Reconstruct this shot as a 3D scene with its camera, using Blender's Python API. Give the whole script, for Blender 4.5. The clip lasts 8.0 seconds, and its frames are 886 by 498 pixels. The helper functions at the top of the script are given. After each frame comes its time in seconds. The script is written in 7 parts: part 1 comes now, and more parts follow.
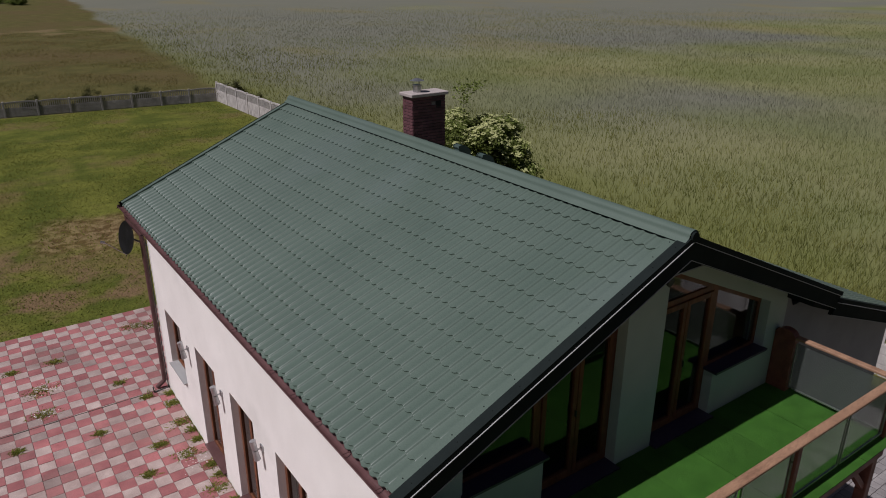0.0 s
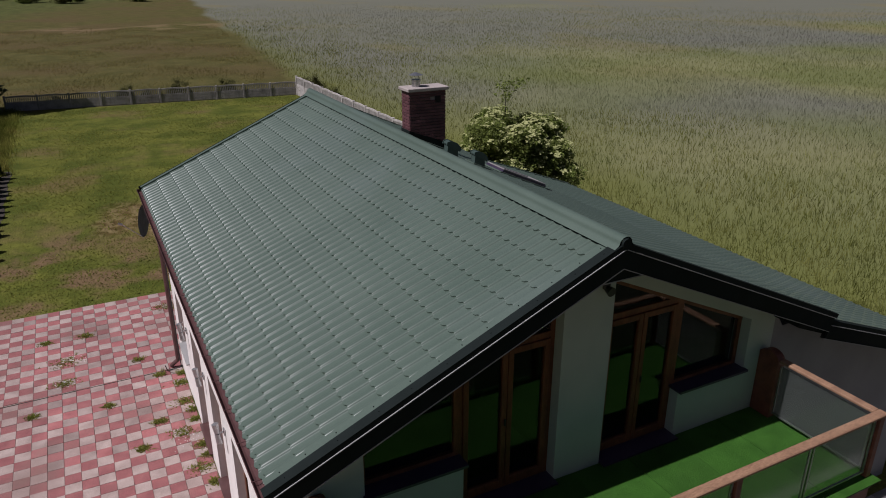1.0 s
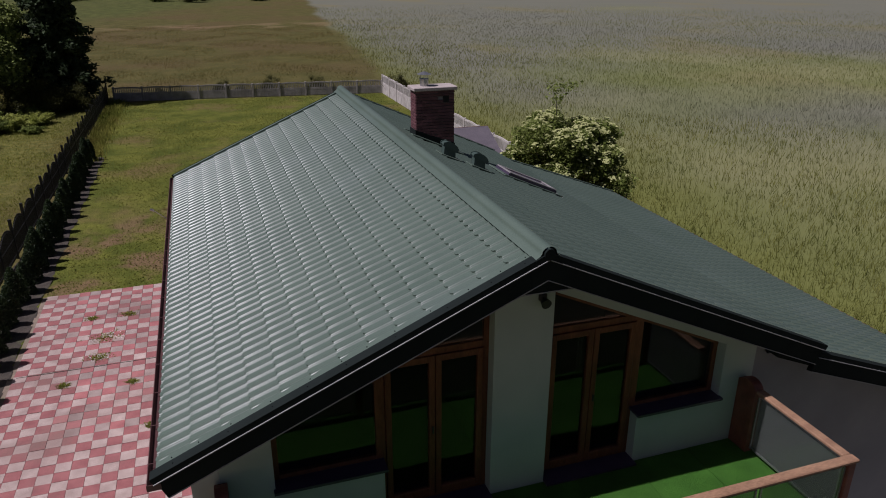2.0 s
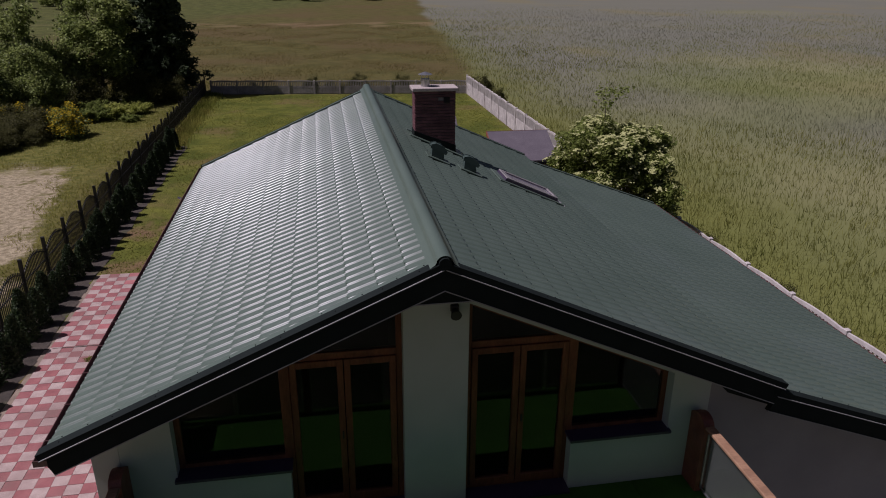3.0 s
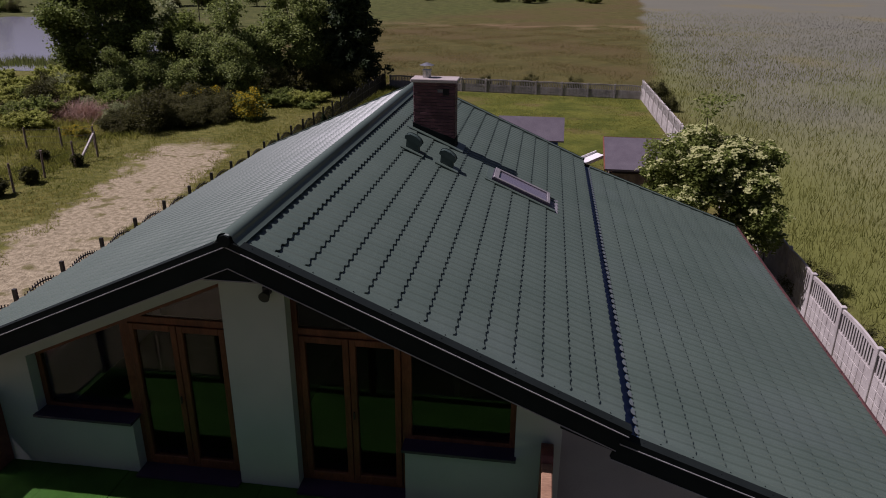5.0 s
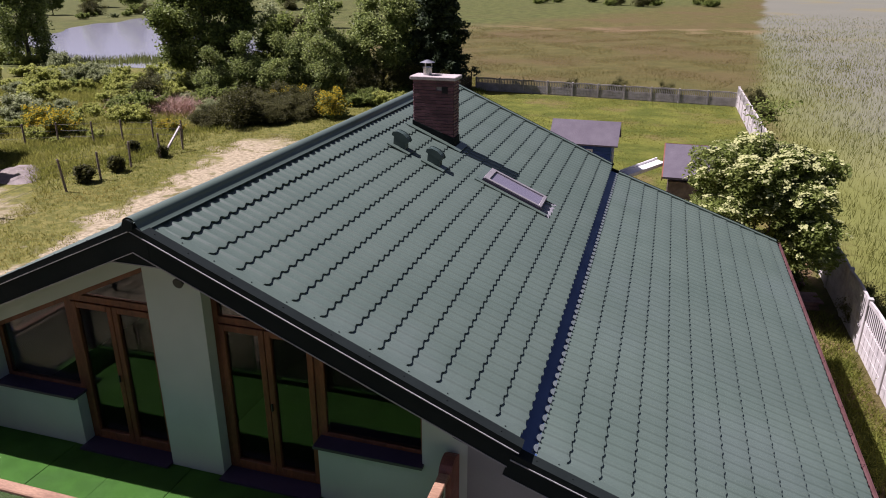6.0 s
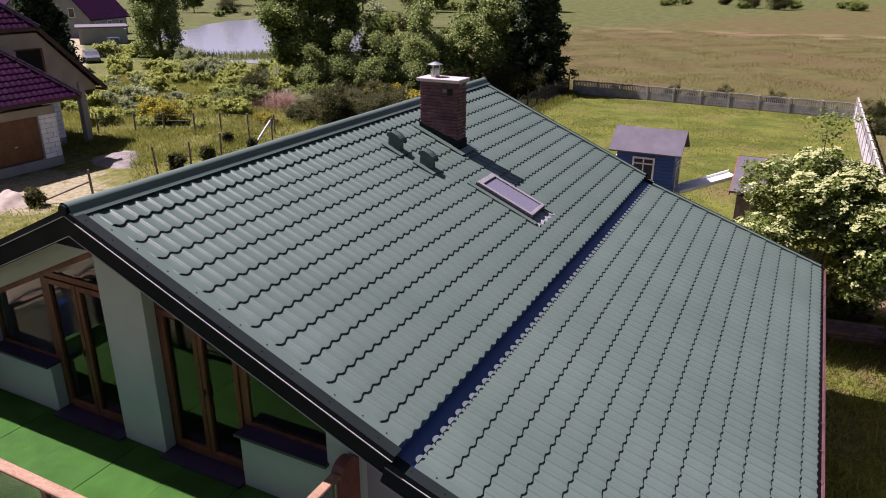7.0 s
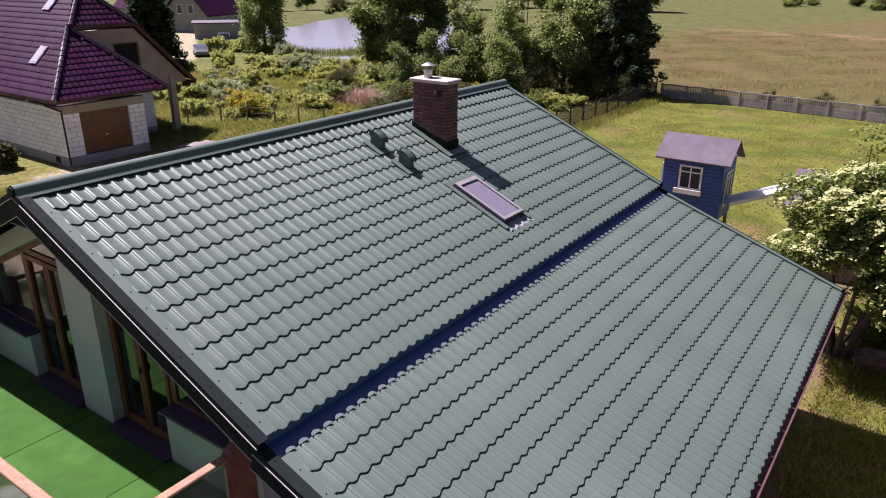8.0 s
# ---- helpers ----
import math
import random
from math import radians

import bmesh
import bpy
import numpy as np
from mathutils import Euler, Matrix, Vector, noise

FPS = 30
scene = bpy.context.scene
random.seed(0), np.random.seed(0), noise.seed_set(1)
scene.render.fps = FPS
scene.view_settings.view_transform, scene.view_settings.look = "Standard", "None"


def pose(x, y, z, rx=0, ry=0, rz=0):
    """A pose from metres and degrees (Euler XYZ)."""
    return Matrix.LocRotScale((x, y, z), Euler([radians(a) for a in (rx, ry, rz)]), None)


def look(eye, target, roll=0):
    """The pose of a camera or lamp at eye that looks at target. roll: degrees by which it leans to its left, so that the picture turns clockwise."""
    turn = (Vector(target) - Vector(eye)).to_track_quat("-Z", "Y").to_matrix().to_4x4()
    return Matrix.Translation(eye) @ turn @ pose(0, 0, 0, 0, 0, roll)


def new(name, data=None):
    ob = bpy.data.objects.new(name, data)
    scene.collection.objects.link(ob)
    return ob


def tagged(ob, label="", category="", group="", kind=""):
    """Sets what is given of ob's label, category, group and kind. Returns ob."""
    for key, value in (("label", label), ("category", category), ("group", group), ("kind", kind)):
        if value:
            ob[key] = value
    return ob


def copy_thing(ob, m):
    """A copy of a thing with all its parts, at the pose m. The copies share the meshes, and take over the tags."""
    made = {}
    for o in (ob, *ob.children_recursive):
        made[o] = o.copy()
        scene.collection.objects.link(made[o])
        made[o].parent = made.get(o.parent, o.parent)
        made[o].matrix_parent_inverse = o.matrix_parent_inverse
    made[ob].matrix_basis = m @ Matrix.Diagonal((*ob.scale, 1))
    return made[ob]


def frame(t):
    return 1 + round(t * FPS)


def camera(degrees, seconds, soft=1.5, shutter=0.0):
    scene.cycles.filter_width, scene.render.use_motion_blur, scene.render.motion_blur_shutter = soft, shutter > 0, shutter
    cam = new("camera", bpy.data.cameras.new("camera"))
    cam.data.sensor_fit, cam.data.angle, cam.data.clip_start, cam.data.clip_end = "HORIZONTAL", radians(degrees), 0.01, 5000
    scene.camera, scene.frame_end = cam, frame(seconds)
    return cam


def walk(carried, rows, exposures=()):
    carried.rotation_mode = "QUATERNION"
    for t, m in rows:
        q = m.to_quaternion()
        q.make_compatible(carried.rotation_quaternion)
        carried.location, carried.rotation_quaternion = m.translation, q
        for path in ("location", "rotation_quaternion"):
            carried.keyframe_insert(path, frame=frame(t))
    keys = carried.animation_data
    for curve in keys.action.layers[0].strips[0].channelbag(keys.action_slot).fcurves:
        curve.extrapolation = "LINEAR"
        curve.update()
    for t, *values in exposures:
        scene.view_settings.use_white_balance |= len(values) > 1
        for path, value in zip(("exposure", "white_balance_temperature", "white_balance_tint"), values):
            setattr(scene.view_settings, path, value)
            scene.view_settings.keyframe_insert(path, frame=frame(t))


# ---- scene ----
# ---- camera and walk ----
cam = camera(63.95, 8.0, soft=1.0)
PATH = [
    (0.0, (0.717, 0.210, 9.458), (1.794, 1.727, 8.723), 0.20),
    (0.5, (1.636, -0.259, 9.407), (2.605, 1.328, 8.669), 0.11),
    (1.0, (2.565, -0.686, 9.363), (3.418, 0.965, 8.624), 0.08),
    (1.5, (3.489, -1.065, 9.332), (4.218, 0.645, 8.594), 0.06),
    (3.0, (6.650, -1.642, 9.289), (6.967, 0.190, 8.554), 0.38),
    (3.5, (7.778, -1.719, 9.252), (7.964, 0.132, 8.517), 0.42),
    (4.0, (8.881, -1.716, 9.205), (8.921, 0.144, 8.471), 0.47),
    (4.5, (9.946, -1.627, 9.147), (9.830, 0.230, 8.413), 0.51),
    (6.0, (13.032, -0.775, 8.929), (12.487, 1.008, 8.206), 0.07),
    (6.5, (14.048, -0.357, 8.935), (13.348, 1.371, 8.212), 0.10),
    (7.0, (15.054, 0.115, 8.955), (14.215, 1.780, 8.233), 0.15),
    (7.5, (16.045, 0.654, 8.983), (15.085, 2.253, 8.259), 0.19),
    (8.0, (17.004, 1.243, 9.005), (15.922, 2.761, 8.279), 0.22),
]
EXPOSURES = [(0.0, -0.2, 5900, 21), (1.7, -0.04, 5850, 24), (3.0, -0.12, 5900, 33), (3.6, -0.26, 5900, 35), (4.6, -0.22, 5950, 37), (5.8, 1.0, 5900, 33), (6.5, 1.22, 5900, 35), (8.0, 1.49, 5930, 37)]
walk(cam, [(t, look(eye, target, roll)) for t, eye, target, roll in PATH], EXPOSURES)

# ---- light ----
SUN_EL, SUN_AZ = 57.5, -1.5         # the sun stands over -x, turned a little to -y
to_sun = Vector((-math.cos(radians(SUN_EL)) * math.cos(radians(SUN_AZ)),
                 math.cos(radians(SUN_EL)) * math.sin(radians(SUN_AZ)), math.sin(radians(SUN_EL))))
world = bpy.data.worlds.new("sky")
scene.world = world
world.use_nodes = True
wn, wl = world.node_tree.nodes, world.node_tree.links
sky = wn.new("ShaderNodeTexSky")
sky.sky_type, sky.sun_disc = "NISHITA", False
sky.dust_density = 3.0
sky.sun_elevation, sky.sun_rotation = radians(SUN_EL), radians(-90 + SUN_AZ)
wl.new(sky.outputs[0], wn["Background"].inputs[0])
wn["Background"].inputs[1].default_value = 0.021
sun_data = bpy.data.lights.new("sun", "SUN")
sun_data.energy, sun_data.angle, sun_data.color = 4.35, radians(0.53), (1.0, 0.95, 0.86)
sun = new("sun", sun_data)
sun.matrix_world = look(to_sun * 50, (0, 0, 0))

# ---- materials ----
def mat(name, dark, light, scale=8.0, rough=0.6, metal=0.0, fine=80.0, fine_amount=0.25, bump=0.0, bump_scale=120.0,
        patch=None, patch_scale=1.0, patch_from=0.5, each=0.0, stretch=(1, 1, 1), spec=0.5, rough_vary=0.1, island=0.0, thin=0.0, coat=0.0):
    """A surface of two tones at a middle scale, fine grain, soft patches and relief, all by place in metres."""
    m = bpy.data.materials.new(name)
    m.use_nodes = True
    n, l = m.node_tree.nodes, m.node_tree.links
    b = n["Principled BSDF"]
    geo = n.new("ShaderNodeNewGeometry")
    mp = n.new("ShaderNodeMapping")
    mp.inputs["Scale"].default_value = stretch
    l.new(geo.outputs["Position"], mp.inputs["Vector"])

    def noise_at(s, detail=3.0):
        t = n.new("ShaderNodeTexNoise")
        t.inputs["Scale"].default_value, t.inputs["Detail"].default_value = s, detail
        l.new(mp.outputs[0], t.inputs["Vector"])
        return t.outputs["Fac"]

    def ramp(fac, a, c, lo=0.3, hi=0.7):
        r = n.new("ShaderNodeMapRange")
        r.inputs["From Min"].default_value, r.inputs["From Max"].default_value = lo, hi
        r.inputs["To Min"].default_value, r.inputs["To Max"].default_value = a, c
        l.new(fac, r.inputs["Value"])
        return r.outputs[0]

    def mix(fac, a, c, kind="MIX"):
        x = n.new("ShaderNodeMix")
        x.data_type, x.blend_type = "RGBA", kind
        for socket, value in (("Factor", fac), ("A", a), ("B", c)):
            s = [i for i in x.inputs if i.name == socket and i.type == ("VALUE" if socket == "Factor" else "RGBA")][0]
            if hasattr(value, "is_output"):
                l.new(value, s)
            else:
                s.default_value = value if socket == "Factor" else (*value, 1) if len(value) == 3 else value
        return [o for o in x.outputs if o.type == "RGBA"][0]

    col = mix(ramp(noise_at(scale), 0, 1), dark, light)
    if patch:
        col = mix(ramp(noise_at(patch_scale, 4.0), 0, 1, patch_from, patch_from + 0.2), col, patch)
    grain = ramp(noise_at(fine, 2.0), 1 - fine_amount, 1 + fine_amount)
    g = n.new("ShaderNodeCombineColor")
    for i in range(3):
        l.new(grain, g.inputs[i])
    col = mix(1.0, col, g.outputs[0], "MULTIPLY")
    if each or island:
        src = n.new("ShaderNodeObjectInfo").outputs["Random"] if each else geo.outputs["Random Per Island"]
        amount = each or island
        v = ramp(src, 1 - amount, 1 + amount, 0, 1)
        g2 = n.new("ShaderNodeCombineColor")
        for i in range(3):
            l.new(v, g2.inputs[i])
        col = mix(1.0, col, g2.outputs[0], "MULTIPLY")
    l.new(col, b.inputs["Base Color"])
    l.new(ramp(noise_at(scale * 0.7), max(0.03, rough - rough_vary), min(1, rough + rough_vary)), b.inputs["Roughness"])
    b.inputs["Metallic"].default_value = metal
    b.inputs["Specular IOR Level"].default_value = spec
    b.inputs["Coat Weight"].default_value = coat
    b.inputs["Coat Roughness"].default_value = 0.29
    b.inputs["Coat IOR"].default_value = 1.6
    if bump:
        bp = n.new("ShaderNodeBump")
        bp.inputs["Strength"].default_value, bp.inputs["Distance"].default_value = 1.0, bump
        l.new(noise_at(bump_scale, 3.0), bp.inputs["Height"])
        l.new(bp.outputs[0], b.inputs["Normal"])
    if thin:
        tr = n.new("ShaderNodeBsdfTranslucent")
        l.new(col, tr.inputs["Color"])
        ms = n.new("ShaderNodeMixShader")
        ms.inputs[0].default_value = thin
        l.new(b.outputs[0], ms.inputs[1])
        l.new(tr.outputs[0], ms.inputs[2])
        l.new(ms.outputs[0], n["Material Output"].inputs["Surface"])
    return m


def glass_mat(name, tint, rough=0.03, clear=0.9):
    m = bpy.data.materials.new(name)
    m.use_nodes = True
    b = m.node_tree.nodes["Principled BSDF"]
    b.inputs["Base Color"].default_value = (*tint, 1)
    b.inputs["Roughness"].default_value = rough
    b.inputs["Transmission Weight"].default_value = clear
    b.inputs["IOR"].default_value = 1.37
    return m


M_ROOF = mat("green_painted_steel", (0.078, 0.11, 0.087), (0.09, 0.123, 0.098), 0.9, 0.46, 0.0, 60, 0.06, 0.0003, 90, (0.094, 0.126, 0.106), 0.5, 0.55, rough_vary=0.05, each=0.03, spec=0.3, coat=0.27)
M_TRIM = mat("dark_green_trim_steel", (0.011, 0.015, 0.014), (0.014, 0.019, 0.018), 3, 0.8, 0.0, 60, 0.08, spec=0.06)
M_HOOD = mat("dark_green_plastic", (0.045, 0.07, 0.061), (0.056, 0.083, 0.073), 4, 0.5, 0.0, 60, 0.1, spec=0.3)
M_EDGE = mat("bare_folded_steel_edge", (0.27, 0.27, 0.27), (0.36, 0.36, 0.35), 5, 0.6, 0.1)
M_GUTTER = mat("brown_coated_gutter", (0.075, 0.035, 0.034), (0.11, 0.055, 0.052), 4, 0.4, 0.0, 60, 0.1)
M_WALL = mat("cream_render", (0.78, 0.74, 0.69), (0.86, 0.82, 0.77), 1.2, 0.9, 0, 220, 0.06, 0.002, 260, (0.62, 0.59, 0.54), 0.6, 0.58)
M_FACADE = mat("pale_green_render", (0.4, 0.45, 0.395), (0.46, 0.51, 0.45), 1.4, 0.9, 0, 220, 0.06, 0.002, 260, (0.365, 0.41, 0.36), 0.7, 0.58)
M_GREYWALL = mat("grey_base_coat", (0.25, 0.245, 0.24), (0.305, 0.3, 0.29), 1.4, 0.92, 0, 200, 0.07, 0.002, 260, (0.2, 0.2, 0.2), 0.7, 0.55)
M_WOOD = mat("brown_stained_timber", (0.1, 0.036, 0.017), (0.19, 0.07, 0.031), 6, 0.5, 0, 60, 0.2, 0.001, 80, stretch=(1, 1, 0.25), spec=0.3)
M_RAIL = mat("weathered_rail_wood", (0.2, 0.112, 0.068), (0.31, 0.185, 0.112), 7, 0.65, 0, 70, 0.2, 0.001, 80, stretch=(0.3, 1, 1), spec=0.25)
M_POSTWOOD = mat("red_brown_post_wood", (0.14, 0.045, 0.03), (0.22, 0.075, 0.045), 6, 0.55, 0, 70, 0.2, 0.001, 80)
M_SILL = mat("plum_sill_sheet", (0.035, 0.025, 0.05), (0.05, 0.035, 0.065), 3, 0.4)
M_GLASS = glass_mat("window_glass", (0.75, 0.8, 0.8), 0.02, 1.0)
M_PANEL = glass_mat("smoked_balcony_glass", (0.45, 0.5, 0.46), 0.08, 0.92)
# unlit rooms and openings: their shade is put into these near-black colours
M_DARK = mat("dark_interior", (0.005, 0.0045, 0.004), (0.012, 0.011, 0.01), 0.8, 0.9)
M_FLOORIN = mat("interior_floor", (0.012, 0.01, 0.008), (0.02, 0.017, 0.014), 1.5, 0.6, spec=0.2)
M_TURF = mat("artificial_turf", (0.026, 0.088, 0.008), (0.04, 0.125, 0.013), 3, 0.8, 0, 160, 0.35, 0.01, 200, (0.033, 0.1, 0.011), 0.8, 0.5, each=0.06, spec=0.2)
M_BRICK = mat("clinker_brick", (0.088, 0.04, 0.045), (0.145, 0.064, 0.068), 9, 0.6, 0, 120, 0.2, 0.002, 150, each=0.25, spec=0.25)
M_MORTAR = mat("grey_mortar", (0.2, 0.18, 0.17), (0.28, 0.25, 0.23), 10, 0.95, 0, 150, 0.15)
M_CONCRETE = mat("weathered_concrete", (0.36, 0.33, 0.31), (0.5, 0.47, 0.44), 3, 0.9, 0, 100, 0.15, 0.003, 80, (0.25, 0.235, 0.22), 1.2, 0.55, each=0.06)
M_OLDCONCRETE = mat("grey_aged_concrete", (0.22, 0.205, 0.195), (0.32, 0.3, 0.285), 2, 0.95, 0, 100, 0.2, 0.003, 80, (0.15, 0.142, 0.135), 1.2, 0.55, each=0.1)
M_STEEL = mat("stainless_flue", (0.42, 0.42, 0.43), (0.52, 0.52, 0.53), 6, 0.36, 0.9)
M_PINK = mat("pink_paving", (0.245, 0.083, 0.083), (0.335, 0.125, 0.12), 3, 0.85, 0, 90, 0.22, 0.003, 90, (0.21, 0.115, 0.1), 0.6, 0.5, each=0.2)
M_PALE = mat("pale_paving", (0.27, 0.203, 0.18), (0.385, 0.305, 0.272), 3, 0.85, 0, 90, 0.22, 0.003, 90, (0.22, 0.155, 0.135), 0.6, 0.5, each=0.2)
M_COBBLE = mat("grey_cobble", (0.17, 0.155, 0.15), (0.26, 0.24, 0.23), 3, 0.85, 0, 90, 0.18, 0.003, 90, island=0.2)
M_JOINT = mat("joint_sand", (0.16, 0.12, 0.09), (0.24, 0.19, 0.14), 5, 0.95, 0, 120, 0.2, patch=(0.06, 0.08, 0.025), patch_scale=0.9, patch_from=0.55)
M_IRON = mat("black_iron", (0.012, 0.012, 0.012), (0.02, 0.02, 0.02), 6, 0.5)
M_THUJA = mat("thuja_green", (0.022, 0.042, 0.014), (0.04, 0.065, 0.02), 3, 0.7, island=0.35, thin=0.35)
M_LEAF = mat("leaf_green", (0.15, 0.195, 0.042), (0.225, 0.27, 0.07), 1.2, 0.6, island=0.45, thin=0.55, spec=0.2)
M_LEAF_TREE = mat("tree_leaf_green", (0.115, 0.16, 0.035), (0.2, 0.24, 0.065), 1.2, 0.6, island=0.6, thin=0.35, spec=0.2)
M_LEAF_BROAD = mat("broad_leaf_green", (0.15, 0.2, 0.05), (0.25, 0.29, 0.09), 1.2, 0.6, island=0.6, thin=0.4, spec=0.2)
M_LEAF_DARK = mat("dark_leaf_green", (0.06, 0.064, 0.018), (0.1, 0.1, 0.03), 0.8, 0.6, island=0.45, thin=0.4, spec=0.2)
M_LEAF_LIGHT = mat("fresh_leaf_green", (0.29, 0.33, 0.07), (0.4, 0.42, 0.12), 1.0, 0.6, island=0.3, thin=0.6, spec=0.12)
M_LEAF_GREY = mat("grey_willow_leaf", (0.23, 0.265, 0.12), (0.31, 0.34, 0.17), 1.0, 0.6, island=0.3, thin=0.5, spec=0.2)
M_NEEDLE = mat("needle_green", (0.038, 0.058, 0.028), (0.07, 0.098, 0.044), 0.8, 0.7, island=0.4, thin=0.4, spec=0.2)
M_ELDER = mat("elder_leaf", (0.15, 0.195, 0.042), (0.235, 0.275, 0.078), 1.2, 0.6, island=0.45, thin=0.55, spec=0.15)
M_FLOWER = mat("cream_blossom", (0.35, 0.37, 0.145), (0.46, 0.47, 0.22), 5, 0.8, island=0.2, thin=0.3, spec=0.1)
M_BROOM = mat("yellow_broom_bloom", (0.54, 0.4, 0.02), (0.66, 0.52, 0.045), 3, 0.7, island=0.3, thin=0.4, spec=0.1)
M_BARK = mat("bark", (0.06, 0.048, 0.04), (0.12, 0.1, 0.085), 6, 0.95, 0, 40, 0.3, 0.01, 30)
M_BRUSH = mat("dead_red_brush", (0.32, 0.2, 0.15), (0.46, 0.32, 0.25), 2, 0.9, island=0.3)
M_OLDWOOD = mat("weathered_timber", (0.12, 0.09, 0.075), (0.24, 0.19, 0.16), 5, 0.9, 0, 60, 0.25, 0.003, 50)
M_BLUE = mat("blue_painted_boards", (0.012, 0.06, 0.24), (0.02, 0.085, 0.32), 3, 0.5, 0, 60, 0.12, each=0.08)
M_WHITE = mat("white_paint", (0.68, 0.67, 0.66), (0.78, 0.77, 0.76), 4, 0.5)
M_FELT = mat("grey_roofing_felt", (0.088, 0.076, 0.09), (0.108, 0.094, 0.108), 3, 0.9, 0, 140, 0.25, 0.003, 150)
M_MAROON = mat("maroon_roof_tile", (0.022, 0.004, 0.020), (0.034, 0.006, 0.028), 2, 0.45, 0, 60, 0.12, spec=0.06)
M_RIDGETILE = mat("glazed_maroon_ridge", (0.022, 0.004, 0.020), (0.034, 0.006, 0.028), 2, 0.25, 0, 60, 0.12, spec=0.9)
M_FASCIA = mat("dark_brown_fascia", (0.04, 0.017, 0.016), (0.06, 0.025, 0.022), 3, 0.6, 0, 60, 0.2)
# roof panes carry the sky's reflection as a painted pale tone
M_SKYPANE = mat("pale_roof_pane", (0.3, 0.29, 0.33), (0.38, 0.37, 0.41), 0.6, 0.08)
M_BLOCK = mat("white_silicate_block", (0.78, 0.78, 0.81), (0.87, 0.86, 0.88), 3, 0.9, 0, 90, 0.12, 0.002, 90, each=0.07)
M_BEIGE = mat("beige_render", (0.29, 0.25, 0.21), (0.36, 0.315, 0.265), 1.2, 0.9, 0, 150, 0.08)
M_DOORBROWN = mat("brown_garage_door", (0.11, 0.042, 0.016), (0.16, 0.065, 0.026), 3, 0.45, 0, 50, 0.15)
M_STRAW = mat("tall_grass", (0.27, 0.295, 0.105), (0.36, 0.365, 0.16), 0.06, 0.8, 0.0, 80, 0.0, island=0.16, thin=0.62, spec=0.1, patch=(0.315, 0.31, 0.265), patch_scale=0.022, patch_from=0.45)
M_EDGEGRASS = mat("edge_grass", (0.125, 0.145, 0.03), (0.235, 0.23, 0.062), 0.5, 0.8, island=0.4, thin=0.5, spec=0.1)
M_WEED = mat("weed_green", (0.14, 0.16, 0.026), (0.25, 0.245, 0.055), 0.35, 0.8, island=0.35, thin=0.55, spec=0.15, patch=(0.27, 0.22, 0.06), patch_scale=0.16, patch_from=0.52)
M_REED = mat("reed_green", (0.12, 0.15, 0.035), (0.19, 0.21, 0.06), 0.6, 0.8, island=0.3, thin=0.4)
M_CARPAINT = mat("silver_car_paint", (0.12, 0.13, 0.15), (0.15, 0.16, 0.18), 2, 0.25, 0.4)
M_CARDARK = mat("dark_blue_car_paint", (0.03, 0.035, 0.05), (0.04, 0.045, 0.06), 2, 0.25)
M_TYRE = mat("rubber", (0.02, 0.02, 0.02), (0.03, 0.03, 0.03), 9, 0.85)
M_GLASSDARK = mat("dark_pane", (0.02, 0.024, 0.028), (0.03, 0.034, 0.04), 0.6, 0.06)


